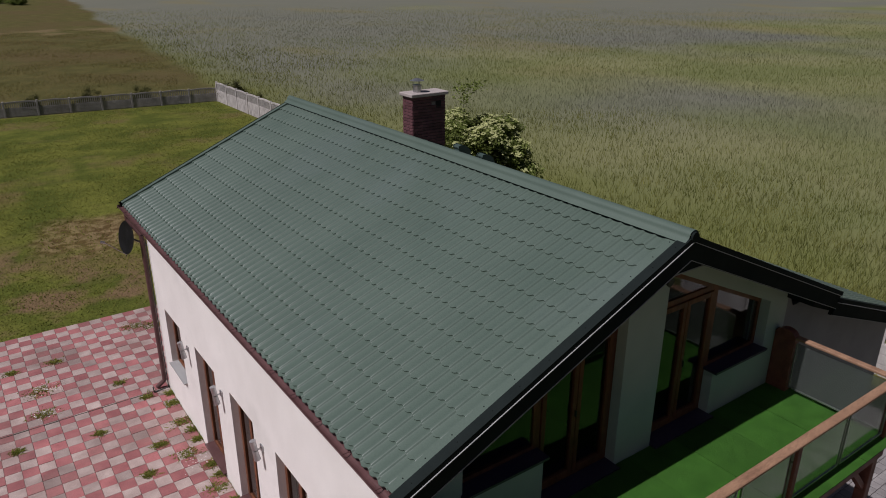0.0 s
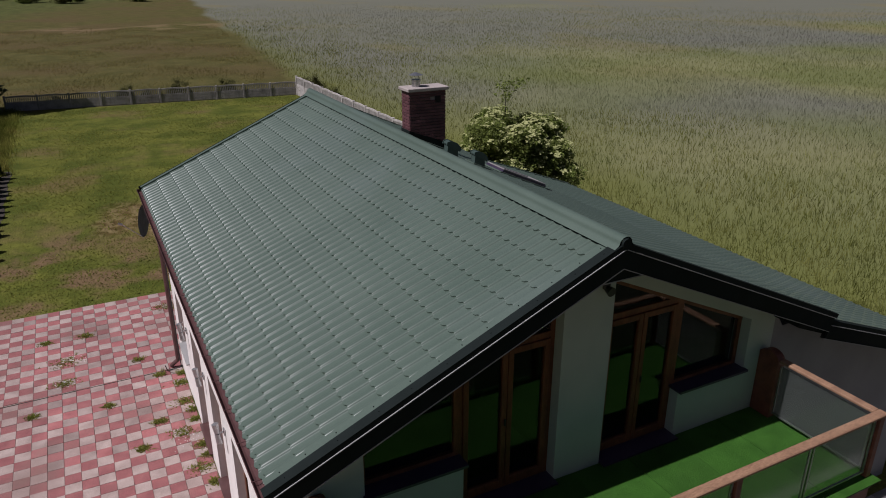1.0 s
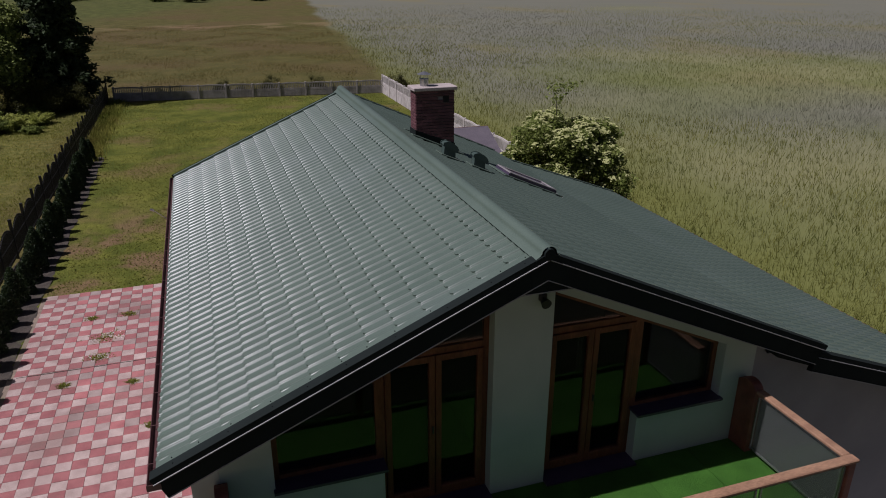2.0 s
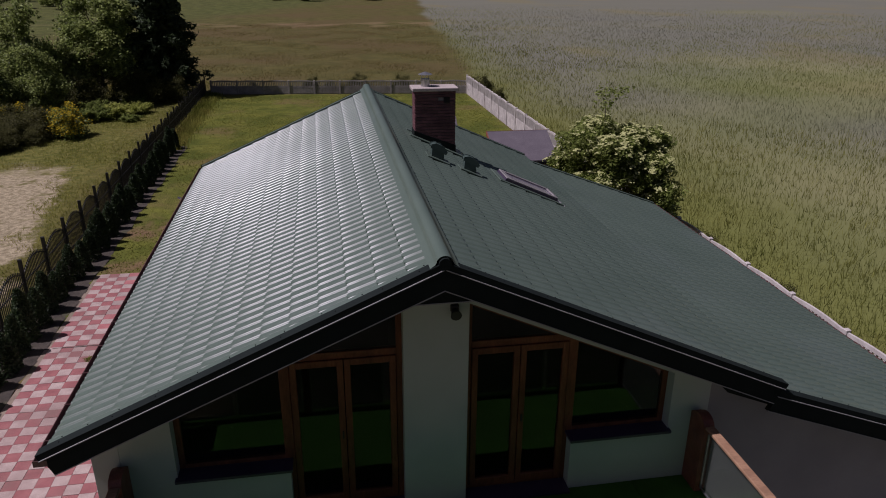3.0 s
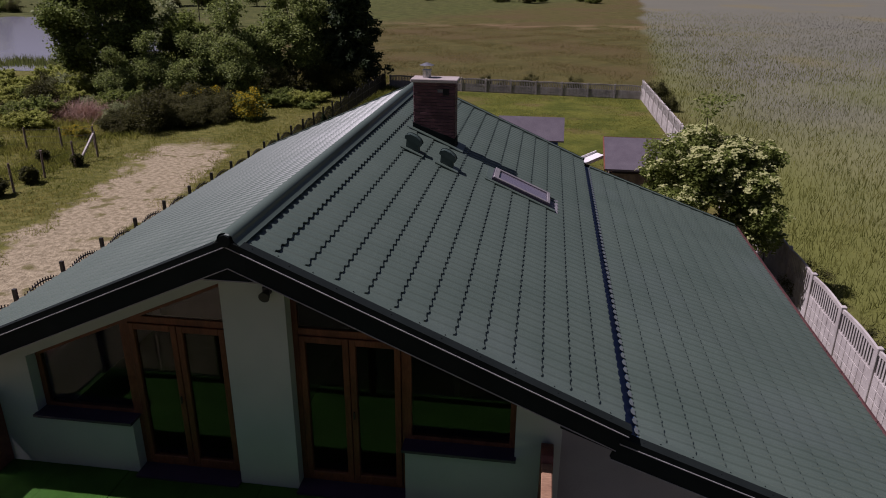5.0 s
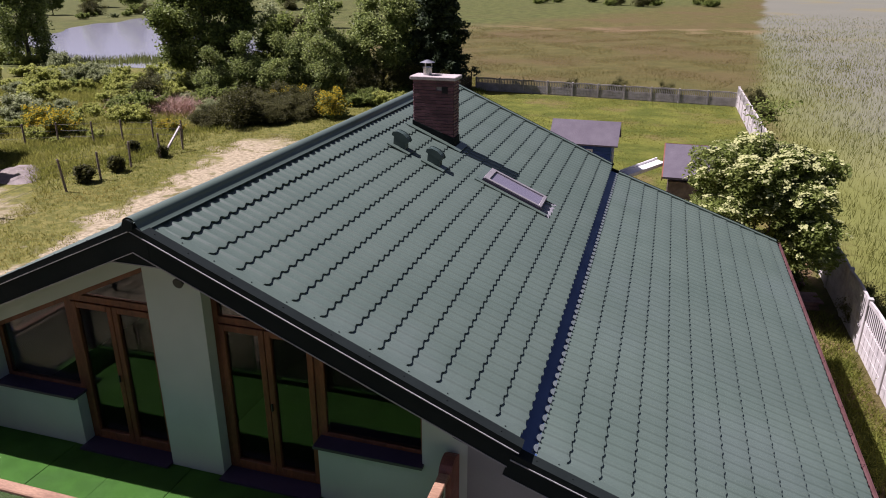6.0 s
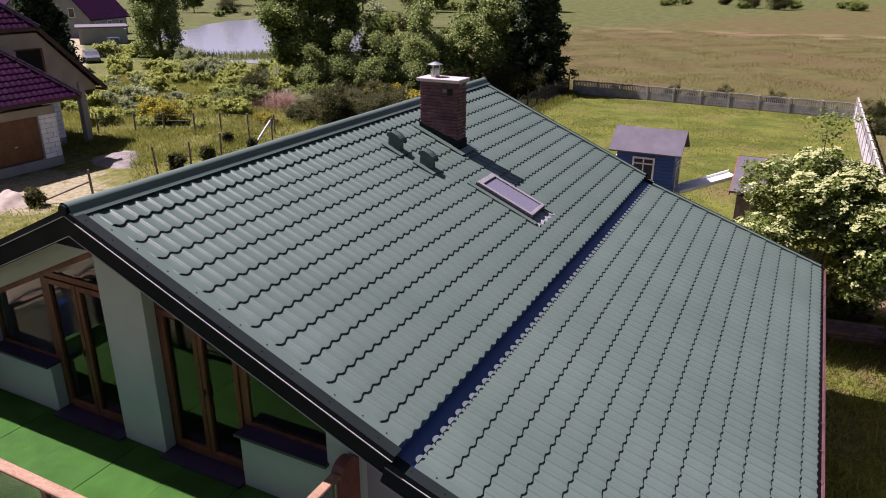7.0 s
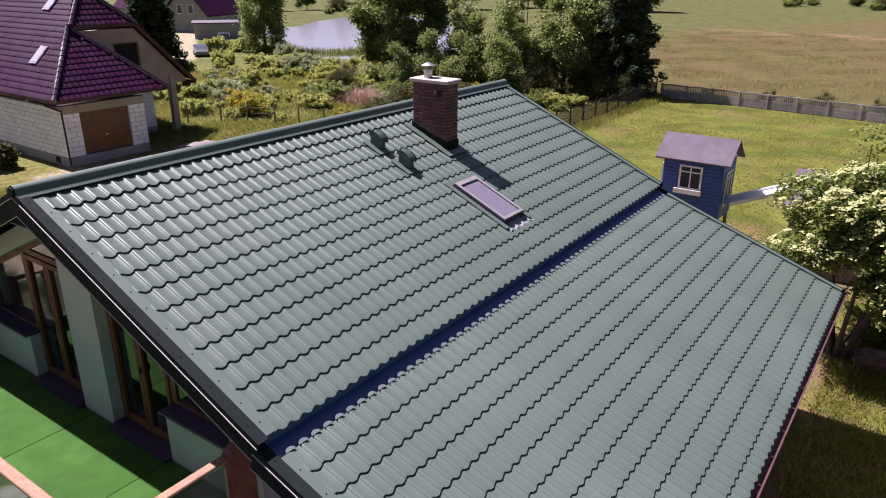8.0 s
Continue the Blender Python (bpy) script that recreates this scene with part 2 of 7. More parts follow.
def ground_material():
    """Lawn inside the fences, meadow, the grain field over +x and the sandy track, each by its place on the plan."""
    m = bpy.data.materials.new("ground_cover")
    m.use_nodes = True
    n, l = m.node_tree.nodes, m.node_tree.links
    b = n["Principled BSDF"]
    geo = n.new("ShaderNodeNewGeometry")
    sep = n.new("ShaderNodeSeparateXYZ")
    l.new(geo.outputs["Position"], sep.inputs[0])
    X, Y = sep.outputs[0], sep.outputs[1]

    def feed(v, s):
        if hasattr(v, "is_output"):
            l.new(v, s)
        else:
            s.default_value = v

    def mth(op, a, c=0.0, d=0.0):
        x = n.new("ShaderNodeMath")
        x.operation = op
        feed(a, x.inputs[0]), feed(c, x.inputs[1]), feed(d, x.inputs[2])
        return x.outputs[0]

    def step(v, lo, hi):
        r = n.new("ShaderNodeMapRange")
        r.interpolation_type = "SMOOTHSTEP"
        r.inputs["From Min"].default_value, r.inputs["From Max"].default_value = lo, hi
        l.new(v, r.inputs["Value"])
        return r.outputs[0]

    def noise_of(scale, detail=4.0, stretch=(1, 1, 1), turn=0.0):
        mp = n.new("ShaderNodeMapping")
        mp.inputs["Scale"].default_value = stretch
        mp.inputs["Rotation"].default_value = (0, 0, turn)
        l.new(geo.outputs["Position"], mp.inputs["Vector"])
        t = n.new("ShaderNodeTexNoise")
        t.inputs["Scale"].default_value, t.inputs["Detail"].default_value = scale, detail
        l.new(mp.outputs[0], t.inputs["Vector"])
        return t.outputs["Fac"]

    def mix(fac, a, c, kind="MIX"):
        x = n.new("ShaderNodeMix")
        x.data_type, x.blend_type = "RGBA", kind
        feed(fac, x.inputs[0])
        for s, v in ((x.inputs[6], a), (x.inputs[7], c)):
            if hasattr(v, "is_output"):
                l.new(v, s)
            else:
                s.default_value = (*v, 1)
        return x.outputs[2]

    big, mid, small, tiny = noise_of(0.06), noise_of(0.45), noise_of(2.6), noise_of(14.0)
    # lawn: green with yellow and bare brown patches
    lawn = mix(step(mid, 0.35, 0.65), (0.065, 0.08, 0.0105), (0.118, 0.126, 0.02))
    lawn = mix(step(noise_of(0.22), 0.52, 0.68), lawn, (0.125, 0.1, 0.034))
    near_house = step(mth("ADD", mth("MULTIPLY", Y, -1.0), mth("MULTIPLY", noise_of(0.3), 14.0)), -24.0, -17.0)
    lawn = mix(mth("MULTIPLY", near_house, step(noise_of(0.5), 0.45, 0.62)), lawn, (0.15, 0.1, 0.05))
    bx, by = mth("MULTIPLY", mth("SUBTRACT", X, 4.9), 0.36), mth("MULTIPLY", mth("SUBTRACT", Y, 28.6), 0.34)
    worn = step(mth("ADD", mth("ADD", mth("MULTIPLY", bx, bx), mth("MULTIPLY", by, by)), mth("MULTIPLY", mth("SUBTRACT", mid, 0.5), 2.4)), 1.1, 0.2)
    lawn = mix(mth("MULTIPLY", worn, 0.75), lawn, mix(step(small, 0.4, 0.6), (0.1, 0.055, 0.022), (0.2, 0.14, 0.07)))
    # meadow: rough, browner with distance
    meadow = mix(step(mid, 0.35, 0.65), (0.07, 0.066, 0.018), (0.1, 0.088, 0.027))
    meadow = mix(step(big, 0.42, 0.64), meadow, (0.095, 0.072, 0.028))
    dry = step(mth("ABSOLUTE", mth("SUBTRACT", mth("ADD", Y, mth("MULTIPLY", noise_of(0.08), 20.0)), 140.0)), 9.0, 2.0)
    meadow = mix(mth("MULTIPLY", mth("MULTIPLY", dry, 0.45), step(noise_of(0.13), 0.42, 0.58)), meadow, (0.24, 0.17, 0.095))
    meadow = mix(mth("MULTIPLY", step(noise_of(1.1, 5.0), 0.5, 0.68), 0.3), meadow, (0.055, 0.06, 0.018))
    wild = mth("MULTIPLY", step(mth("ADD", X, mth("MULTIPLY", mid, 4.0)), 0.5, -3.5), step(mth("ADD", Y, mth("MULTIPLY", X, 0.55)), 62.0, 44.0))
    meadow = mix(mth("MULTIPLY", wild, 0.7), meadow, mix(step(small, 0.4, 0.6), (0.095, 0.106, 0.018), (0.165, 0.158, 0.038)))
    meadow = mix(mth("MULTIPLY", step(mth("ADD", X, mth("MULTIPLY", Y, -0.35)), -55.0, -75.0), 0.75), meadow, mix(step(mid, 0.4, 0.6), (0.05, 0.065, 0.016), (0.085, 0.1, 0.026)))
    # field: broad soft patches of green, grey-lavender and dry brown, greener by its edge
    field = mix(step(noise_of(0.06, 2.0), 0.35, 0.65), (0.135, 0.148, 0.055), (0.18, 0.18, 0.082))
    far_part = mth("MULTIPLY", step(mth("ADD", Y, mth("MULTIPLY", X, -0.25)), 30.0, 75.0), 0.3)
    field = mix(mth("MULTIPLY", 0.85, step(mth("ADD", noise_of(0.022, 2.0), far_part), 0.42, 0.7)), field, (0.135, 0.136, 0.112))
    field = mix(mth("MULTIPLY", 0.5, step(noise_of(0.035, 2.0, (1.2, 0.8, 1), 0.5), 0.54, 0.66)), field, (0.17, 0.148, 0.065))
    edge_band = step(mth("ADD", X, mth("MULTIPLY", noise_of(0.2), 8.0)), 36.0, 22.0)
    field = mix(mth("MULTIPLY", edge_band, 0.85), field, (0.12, 0.13, 0.026))
    f_line = mth("SUBTRACT", X, mth("ADD", 19.6, mth("MULTIPLY", mth("MAXIMUM", mth("SUBTRACT", Y, 56.0), 0.0), 0.105)))
    is_field = step(mth("ADD", f_line, mth("ADD", mth("MULTIPLY", mth("SUBTRACT", small, 0.5), 3.0), mth("MULTIPLY", mth("SUBTRACT", noise_of(0.035), 0.5), 7.0))), -1.1, 1.1)
    # inside the fences
    wob = mth("MULTIPLY", mth("SUBTRACT", small, 0.5), 0.6)
    inside = mth("MULTIPLY", mth("MULTIPLY", step(mth("ADD", X, wob), -2.1, -1.9), step(mth("ADD", X, wob), 18.3, 18.1)),
                 step(mth("ADD", mth("ADD", Y, mth("MULTIPLY", X, 0.09)), wob), 56.5, 56.2))
    col = mix(inside, meadow, lawn)
    # sand: the track over -x, the yard by the garage, the front yard
    rag = mth("ADD", mth("MULTIPLY", mth("SUBTRACT", mid, 0.5), 5.0), mth("MULTIPLY", mth("SUBTRACT", small, 0.5), 2.0))
    track = mth("MULTIPLY", step(mth("ADD", mth("ABSOLUTE", mth("ADD", X, mth("ADD", 5.0, mth("MULTIPLY", mth("SUBTRACT", Y, 18.0), 0.17)))), mth("MULTIPLY", rag, 0.9)), 2.4, 1.7),
                step(mth("ADD", Y, mth("MULTIPLY", rag, 1.2)), 36.0, 33.5))
    dx, dy = mth("MULTIPLY", mth("ADD", X, 14.6), 0.25), mth("MULTIPLY", mth("SUBTRACT", Y, 19.0), 0.3)
    yard = step(mth("ADD", mth("ADD", mth("MULTIPLY", dx, dx), mth("MULTIPLY", dy, dy)), mth("MULTIPLY", rag, 0.5)), 1.1, 0.6)
    front = step(mth("ADD", Y, wob), 3.0, 2.0)
    lane = mth("MULTIPLY", step(mth("ABSOLUTE", mth("ADD", mth("SUBTRACT", Y, 52.0), mth("MULTIPLY", mth("ADD", X, 56.0), 0.75))), 2.4, 1.4), step(X, -50.0, -53.0))
    sandy = mth("MAXIMUM", mth("MAXIMUM", track, mth("MULTIPLY", yard, 0.75)), lane)
    col = mix(front, col, mix(step(mid, 0.4, 0.6), (0.022, 0.026, 0.014), (0.045, 0.045, 0.028)))
    court = mth("MULTIPLY", step(mth("ADD", Y, wob), 1.5, 0.5), step(mth("ADD", X, mth("MULTIPLY", wob, 3.0)), 4.5, 3.0))
    sandy = mth("MAXIMUM", sandy, court)
    sand = mix(step(noise_of(5.0), 0.35, 0.65), (0.225, 0.188, 0.115), (0.355, 0.303, 0.195))
    sand = mix(step(noise_of(1.1), 0.56, 0.66), sand, (0.14, 0.125, 0.05))
    col = mix(sandy, col, sand)
    g = n.new("ShaderNodeCombineColor")
    coarse = mth("ADD", 0.35, mth("MULTIPLY", inside, 0.4))
    gv = mth("ADD", mth("SUBTRACT", 0.575, mth("MULTIPLY", coarse, 0.5)), mth("ADD", mth("MULTIPLY", small, coarse), mth("MULTIPLY", tiny, 0.85)))
    for i in range(3):
        l.new(gv, g.inputs[i])
    col = mix(1.0, col, g.outputs[0], "MULTIPLY")
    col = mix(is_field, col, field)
    l.new(col, b.inputs["Base Color"])
    b.inputs["Roughness"].default_value = 0.95
    b.inputs["Specular IOR Level"].default_value = 0.15
    bp = n.new("ShaderNodeBump")
    bp.inputs["Distance"].default_value = 0.12
    l.new(mth("SUBTRACT", 0.8, mth("MULTIPLY", is_field, 0.7)), bp.inputs["Strength"])
    l.new(mth("ADD", small, mth("MULTIPLY", tiny, 0.7)), bp.inputs["Height"])
    l.new(bp.outputs[0], b.inputs["Normal"])
    return m


M_GROUND = ground_material()


def water_material():
    m = bpy.data.materials.new("pond_water")
    m.use_nodes = True
    n, l = m.node_tree.nodes, m.node_tree.links
    b = n["Principled BSDF"]
    # brightness of the mirrored sky is put into this pale base colour
    b.inputs["Base Color"].default_value = (0.3, 0.31, 0.36, 1)
    b.inputs["Roughness"].default_value = 0.08
    t = n.new("ShaderNodeTexNoise")
    t.inputs["Scale"].default_value = 0.8
    geo = n.new("ShaderNodeNewGeometry")
    l.new(geo.outputs["Position"], t.inputs["Vector"])
    bp = n.new("ShaderNodeBump")
    bp.inputs["Distance"].default_value = 0.02
    l.new(t.outputs["Fac"], bp.inputs["Height"])
    l.new(bp.outputs[0], b.inputs["Normal"])
    return m


M_WATER = water_material()

# ---- building helpers ----
def empty(name, at=(0, 0, 0), turn=0.0):
    ob = new(name)
    ob.matrix_world = pose(*at, 0, 0, turn)
    return ob


def link_mesh(name, me, material, parent=None, label="", at=None):
    if material is not None and not me.materials:
        me.materials.append(material)
    ob = new(name, me)
    if parent is not None:
        ob.parent = parent
    if at is not None:
        ob.matrix_basis = at
    if label:
        tagged(ob, label)
    return ob


def part(name, bm, material, parent=None, label="", smooth=False):
    """Links a bmesh as one mesh object under a thing or a part; its coordinates are the thing's own."""
    me = bpy.data.meshes.new(name)
    bmesh.ops.recalc_face_normals(bm, faces=bm.faces)
    for f in bm.faces:
        f.smooth = smooth
    if smooth:
        for e in bm.edges:
            if len(e.link_faces) == 2 and e.calc_face_angle(0) > 0.5:
                e.smooth = False
    bm.to_mesh(me)
    bm.free()
    return link_mesh(name, me, material, parent, label)


def box(bm, x0, x1, y0, y1, z0, z1, bevel=0.0, m=None):
    r = bmesh.ops.create_cube(bm, size=1.0)
    vs = r["verts"]
    for v in vs:
        v.co = Vector(((x0 + x1) / 2 + v.co.x * (x1 - x0), (y0 + y1) / 2 + v.co.y * (y1 - y0), (z0 + z1) / 2 + v.co.z * (z1 - z0)))
    if bevel:
        es = list({e for v in vs for e in v.link_edges})
        r = bmesh.ops.bevel(bm, geom=es, offset=bevel, segments=1, affect="EDGES")
        vs = list({v for f in r["faces"] for v in f.verts} | {v for v in vs if v.is_valid})
    if m is not None:
        bmesh.ops.transform(bm, matrix=m, verts=[v for v in vs if v.is_valid])
    return vs


def boxes(*rows, bevel=0.0):
    bm = bmesh.new()
    for r in rows:
        box(bm, *r, bevel=bevel)
    return bm


def rod(bm, a, b, r0, r1=None, n=8):
    """A round bar from a to b."""
    a, b = Vector(a), Vector(b)
    d = b - a
    m = Matrix.Translation((a + b) / 2) @ d.to_track_quat("Z", "Y").to_matrix().to_4x4()
    bmesh.ops.create_cone(bm, cap_ends=True, segments=n, radius1=r0, radius2=r0 if r1 is None else r1, depth=d.length, matrix=m)


def beam(bm, a, b, w, h):
    """A square bar from a to b, w wide and h high."""
    a, b = Vector(a), Vector(b)
    d = b - a
    q = d.to_track_quat("X", "Z").to_matrix().to_4x4()
    box(bm, -d.length / 2, d.length / 2, -w / 2, w / 2, -h / 2, h / 2, m=Matrix.Translation((a + b) / 2) @ q)


def prism(bm, outline, axis, lo, hi):
    """An outline of (a, b) pushed along an axis: for 'y' the pairs are x, z; for 'x' y, z; for 'z' x, y."""
    def at(p, v):
        return {"y": (p[0], v, p[1]), "x": (v, p[0], p[1]), "z": (p[0], p[1], v)}[axis]
    a = [bm.verts.new(at(p, lo)) for p in outline]
    b = [bm.verts.new(at(p, hi)) for p in outline]
    bm.faces.new(a)
    bm.faces.new(b[::-1])
    k = len(outline)
    for i in range(k):
        bm.faces.new((a[i], a[(i + 1) % k], b[(i + 1) % k], b[i]))


def fill_mesh(me, verts, polys, smooth=False):
    k = polys.shape[1]
    me.vertices.add(len(verts))
    me.vertices.foreach_set("co", np.asarray(verts, np.float32).ravel())
    me.loops.add(polys.size)
    me.loops.foreach_set("vertex_index", polys.astype(np.int32).ravel())
    me.polygons.add(len(polys))
    me.polygons.foreach_set("loop_start", np.arange(0, polys.size, k, dtype=np.int32))
    if smooth:
        me.polygons.foreach_set("use_smooth", np.ones(len(polys), bool))
    me.update(calc_edges=True)
    me.validate()


def leaf_mesh(name, centres, size, rng, flat=0.0, long=1.6, up=None):
    """Small bent leaves, one at each centre, each an island of its own; flat pulls them level."""
    k = len(centres)
    a = rng.normal(size=(k, 3))
    a[:, 2] *= 1 - flat
    a /= np.linalg.norm(a, axis=1, keepdims=True) + 1e-9
    h = rng.normal(size=(k, 3))
    if flat:
        h = h * (1 - flat) + np.array((0, 0, 1.0)) * flat * 2
    bvec = np.cross(h, a)
    bvec /= np.linalg.norm(bvec, axis=1, keepdims=True) + 1e-9
    s = size * rng.uniform(0.6, 1.35, (k, 1))
    nrm = np.cross(a, bvec)
    v = np.stack([centres - a * s * long * 0.5, centres + bvec * s * 0.5 + nrm * s * 0.12, centres + a * s * long * 0.5, centres - bvec * s * 0.5 + nrm * s * 0.12], 1)
    me = bpy.data.meshes.new(name)
    fill_mesh(me, v.reshape(-1, 3), np.arange(4 * k).reshape(k, 4))
    return me


def blade_mesh(name, roots, height, width, rng, lean=0.35):
    """Upright tapering blades at the roots."""
    k = len(roots)
    ang = rng.uniform(0, 2 * np.pi, k)
    side = np.stack([np.cos(ang), np.sin(ang), np.zeros(k)], 1)
    hgt = height * rng.uniform(0.6, 1.3, (k, 1)) if np.isscalar(height) else height[:, None] * rng.uniform(0.6, 1.3, (k, 1))
    tilt = rng.normal(size=(k, 3)) * lean
    tilt[:, 2] = 1
    tip = roots + tilt * hgt
    w = width * rng.uniform(0.6, 1.4, (k, 1))
    v = np.stack([roots - side * w / 2, roots + side * w / 2, tip], 1)
    me = bpy.data.meshes.new(name)
    fill_mesh(me, v.reshape(-1, 3), np.arange(3 * k).reshape(k, 3))
    return me

# ---- ground, water, paving ----
bm = bmesh.new()
bmesh.ops.create_grid(bm, x_segments=2, y_segments=2, size=900)
ground = tagged(part("ground", bm, M_GROUND), "lawn, dry meadow, grain field and sandy track", "ground", kind="structure")

rng = np.random.default_rng(7)
bm = bmesh.new()
ring = []
for i in range(72):
    a = 2 * math.pi * i / 72
    r = 1 + 0.12 * math.sin(3 * a + 0.5) + 0.06 * math.sin(7 * a) + 0.03 * math.sin(13 * a + 1)
    p = Vector((-0.68, 0.73)) * 47 * r * math.cos(a) + Vector((0.73, 0.68)) * 16 * r * math.sin(a)
    ring.append(bm.verts.new((-60 + p.x, 91.5 + p.y, 0.03)))
bm.faces.new(ring)
tagged(part("water", bm, M_WATER), "calm pond water reflecting the sky", "pond", kind="structure")

# ---- house ----
RIDGE_X, RIDGE_Z, PITCH = 7.82, 6.42, math.atan(0.442)
Y0, Y1 = 5.13, 16.66            # the tiled stretch
EAVE_V, EAVE_R = 4.62, 4.61                   # ridge to eave along the slope
LOW_X, LOW_Z, LOW_PITCH, LOW_V = 12.11, 4.402, math.atan(0.3649), 4.13
house = tagged(empty("house", (RIDGE_X, 11, 0)), "cream rendered house with a green metal tile roof", "house")
HOUSE_AT = house.matrix_world.inverted()


def hpart(name, bm, material, parent=house, label="", smooth=False):
    """A part of the house, given in world metres."""
    base = Matrix.Identity(4)
    up = parent
    bmesh.ops.transform(bm, matrix=HOUSE_AT, verts=bm.verts)
    return part(name, bm, material, parent, label, smooth)


def slope_matrix(x, z, pitch, sx):
    """Local x runs down the slope, y along the ridge, z out of the roof."""
    v = Vector((sx * math.cos(pitch), 0, -math.sin(pitch)))
    u = Vector((0, 1, 0))
    w = Vector((sx * math.sin(pitch), 0, math.cos(pitch)))
    m = Matrix((v, u, w)).transposed().to_4x4()
    m.translation = (x, 0, z)
    return m


SLOPE_L = slope_matrix(RIDGE_X, RIDGE_Z, PITCH, -1)
SLOPE_R = slope_matrix(RIDGE_X, RIDGE_Z, PITCH, 1)
SLOPE_LOW = slope_matrix(LOW_X, LOW_Z, LOW_PITCH, 1)


def tile_sheet(name, m, y0, waves, v_top, v_end, pitch=0.183, row=0.35, amp=0.019, lip=0.024, cut=-0.03, first=None):
    """A pressed tile sheet: waves along y, steps down the slope, each step with its upright lip."""
    # each wave climbs steeply, rounds over a narrow crest and falls off into a wide pan
    f = np.array((0.0, 0.015, 0.04, 0.08, 0.115, 0.15, 0.2, 0.28, 0.37, 0.47, 0.58, 0.8))
    u = np.append((np.arange(waves)[:, None] + f).ravel(), waves) * pitch
    s = np.clip((0.64 - f) / 0.44, 0, 1)
    w = np.append(np.tile(np.where(f < 0.19, np.interp(f, (0, 0.015, 0.04, 0.08, 0.115, 0.15, 0.19), (0, 0.05, 0.24, 0.6, 0.86, 0.97, 1)), s * s * (3 - 2 * s)), waves), 0.0)
    scallop = 0.5 + 0.5 * np.cos(2 * math.pi * (u / pitch - 0.24))
    count = int(math.ceil((v_end - v_top) / row - 1e-6))
    ends = [v_end - row * (count - 1 - k) for k in range(count)]
    if first is not None:
        ends = [first + row * k for k in range(40) if first + row * k < v_end - 0.04] + [v_end]
    verts, polys, base = [], [], 0
    for k, vb in enumerate(ends):
        va = v_top if k == 0 else ends[k - 1]
        lines = []
        for f in (0.0, 0.55, 0.92, 1.0):
            v = va - (0.035 if f == 0.0 and k else 0.0) + (vb - va) * f + cut * (scallop - 0.5) * (1 if f in (0.0, 1.0) and not (f == 0.0 and k == 0) else f)
            h = amp * w + lip * f * ((vb - va) / row) - (0.004 if f == 1.0 else 0)
            lines.append(np.stack([v, u + y0, h], 1))
        low = lines[-1].copy()
        low[:, 2] -= 0.016          # the folded edge stops short of the next course
        for group in (lines, [lines[-1], low]):
            g = np.stack(group, 0)
            r, c, _ = g.shape
            idx = np.arange(r * c).reshape(r, c) + base
            polys.append(np.stack([idx[:-1, :-1], idx[1:, :-1], idx[1:, 1:], idx[:-1, 1:]], -1).reshape(-1, 4))
            verts.append(g.reshape(-1, 3))
            if group is lines and k:
                # the return under the lip joins this course to the one above
                up, here = np.arange(c) + base - c, idx[0]
                polys.append(np.stack([up[:-1], here[:-1], here[1:], up[1:]], -1))
            base += r * c
    v = np.concatenate(verts)
    mm = np.array(m)
    v = v @ mm[:3, :3].T + mm[:3, 3]
    me = bpy.data.meshes.new(name)
    fill_mesh(me, v, np.concatenate(polys), smooth=True)
    bm = bmesh.new()
    bm.from_mesh(me)
    bmesh.ops.remove_doubles(bm, verts=bm.verts, dist=0.0004)
    for e in bm.edges:
        if len(e.link_faces) == 2 and e.calc_face_angle(0) > 0.6:
            e.smooth = False
    bm.to_mesh(me)
    bm.free()
    return me


def deck(m, v0, v1, y0, y1, h0, h1):
    bm = bmesh.new()
    box(bm, v0, v1, y0, y1, h0, h1, m=m)
    return bm


roofs = {}
for key, m, v_top, v_end in (("left", SLOPE_L, 0.0, EAVE_V), ("right", SLOPE_R, 0.0, EAVE_R), ("low", SLOPE_LOW, 0.08, LOW_V)):
    bm = deck(m, (0.0 if key == "low" else 0.0), v_end - 0.05, 5.06, 16.62, -0.13, -0.02)
    roof = hpart("roof", bm, M_TRIM, label="green metal tile roof slope")
    roofs[key] = roof
    y = Y0 + 0.095
    left = 62
    while left > 0:
        w = min(6, left)
        me = tile_sheet("roof_sheet", HOUSE_AT @ m, y, w, v_top, v_end, row=0.349, first={"low": 0.42, "right": 0.458, "left": 0.385}[key])
        link_mesh("roof_sheet", me, M_ROOF, roof)
        y += w * 0.183
        left -= w
    # flat lap along both verges
    hpart("verge_strip", deck(m, 0.1, v_end - 0.02, 5.09, 5.257, -0.01, 0.034), M_ROOF, roof)
    hpart("verge_strip", deck(m, 0.1, v_end - 0.02, 16.58, 16.69, 0.0, 0.045), M_ROOF, roof)

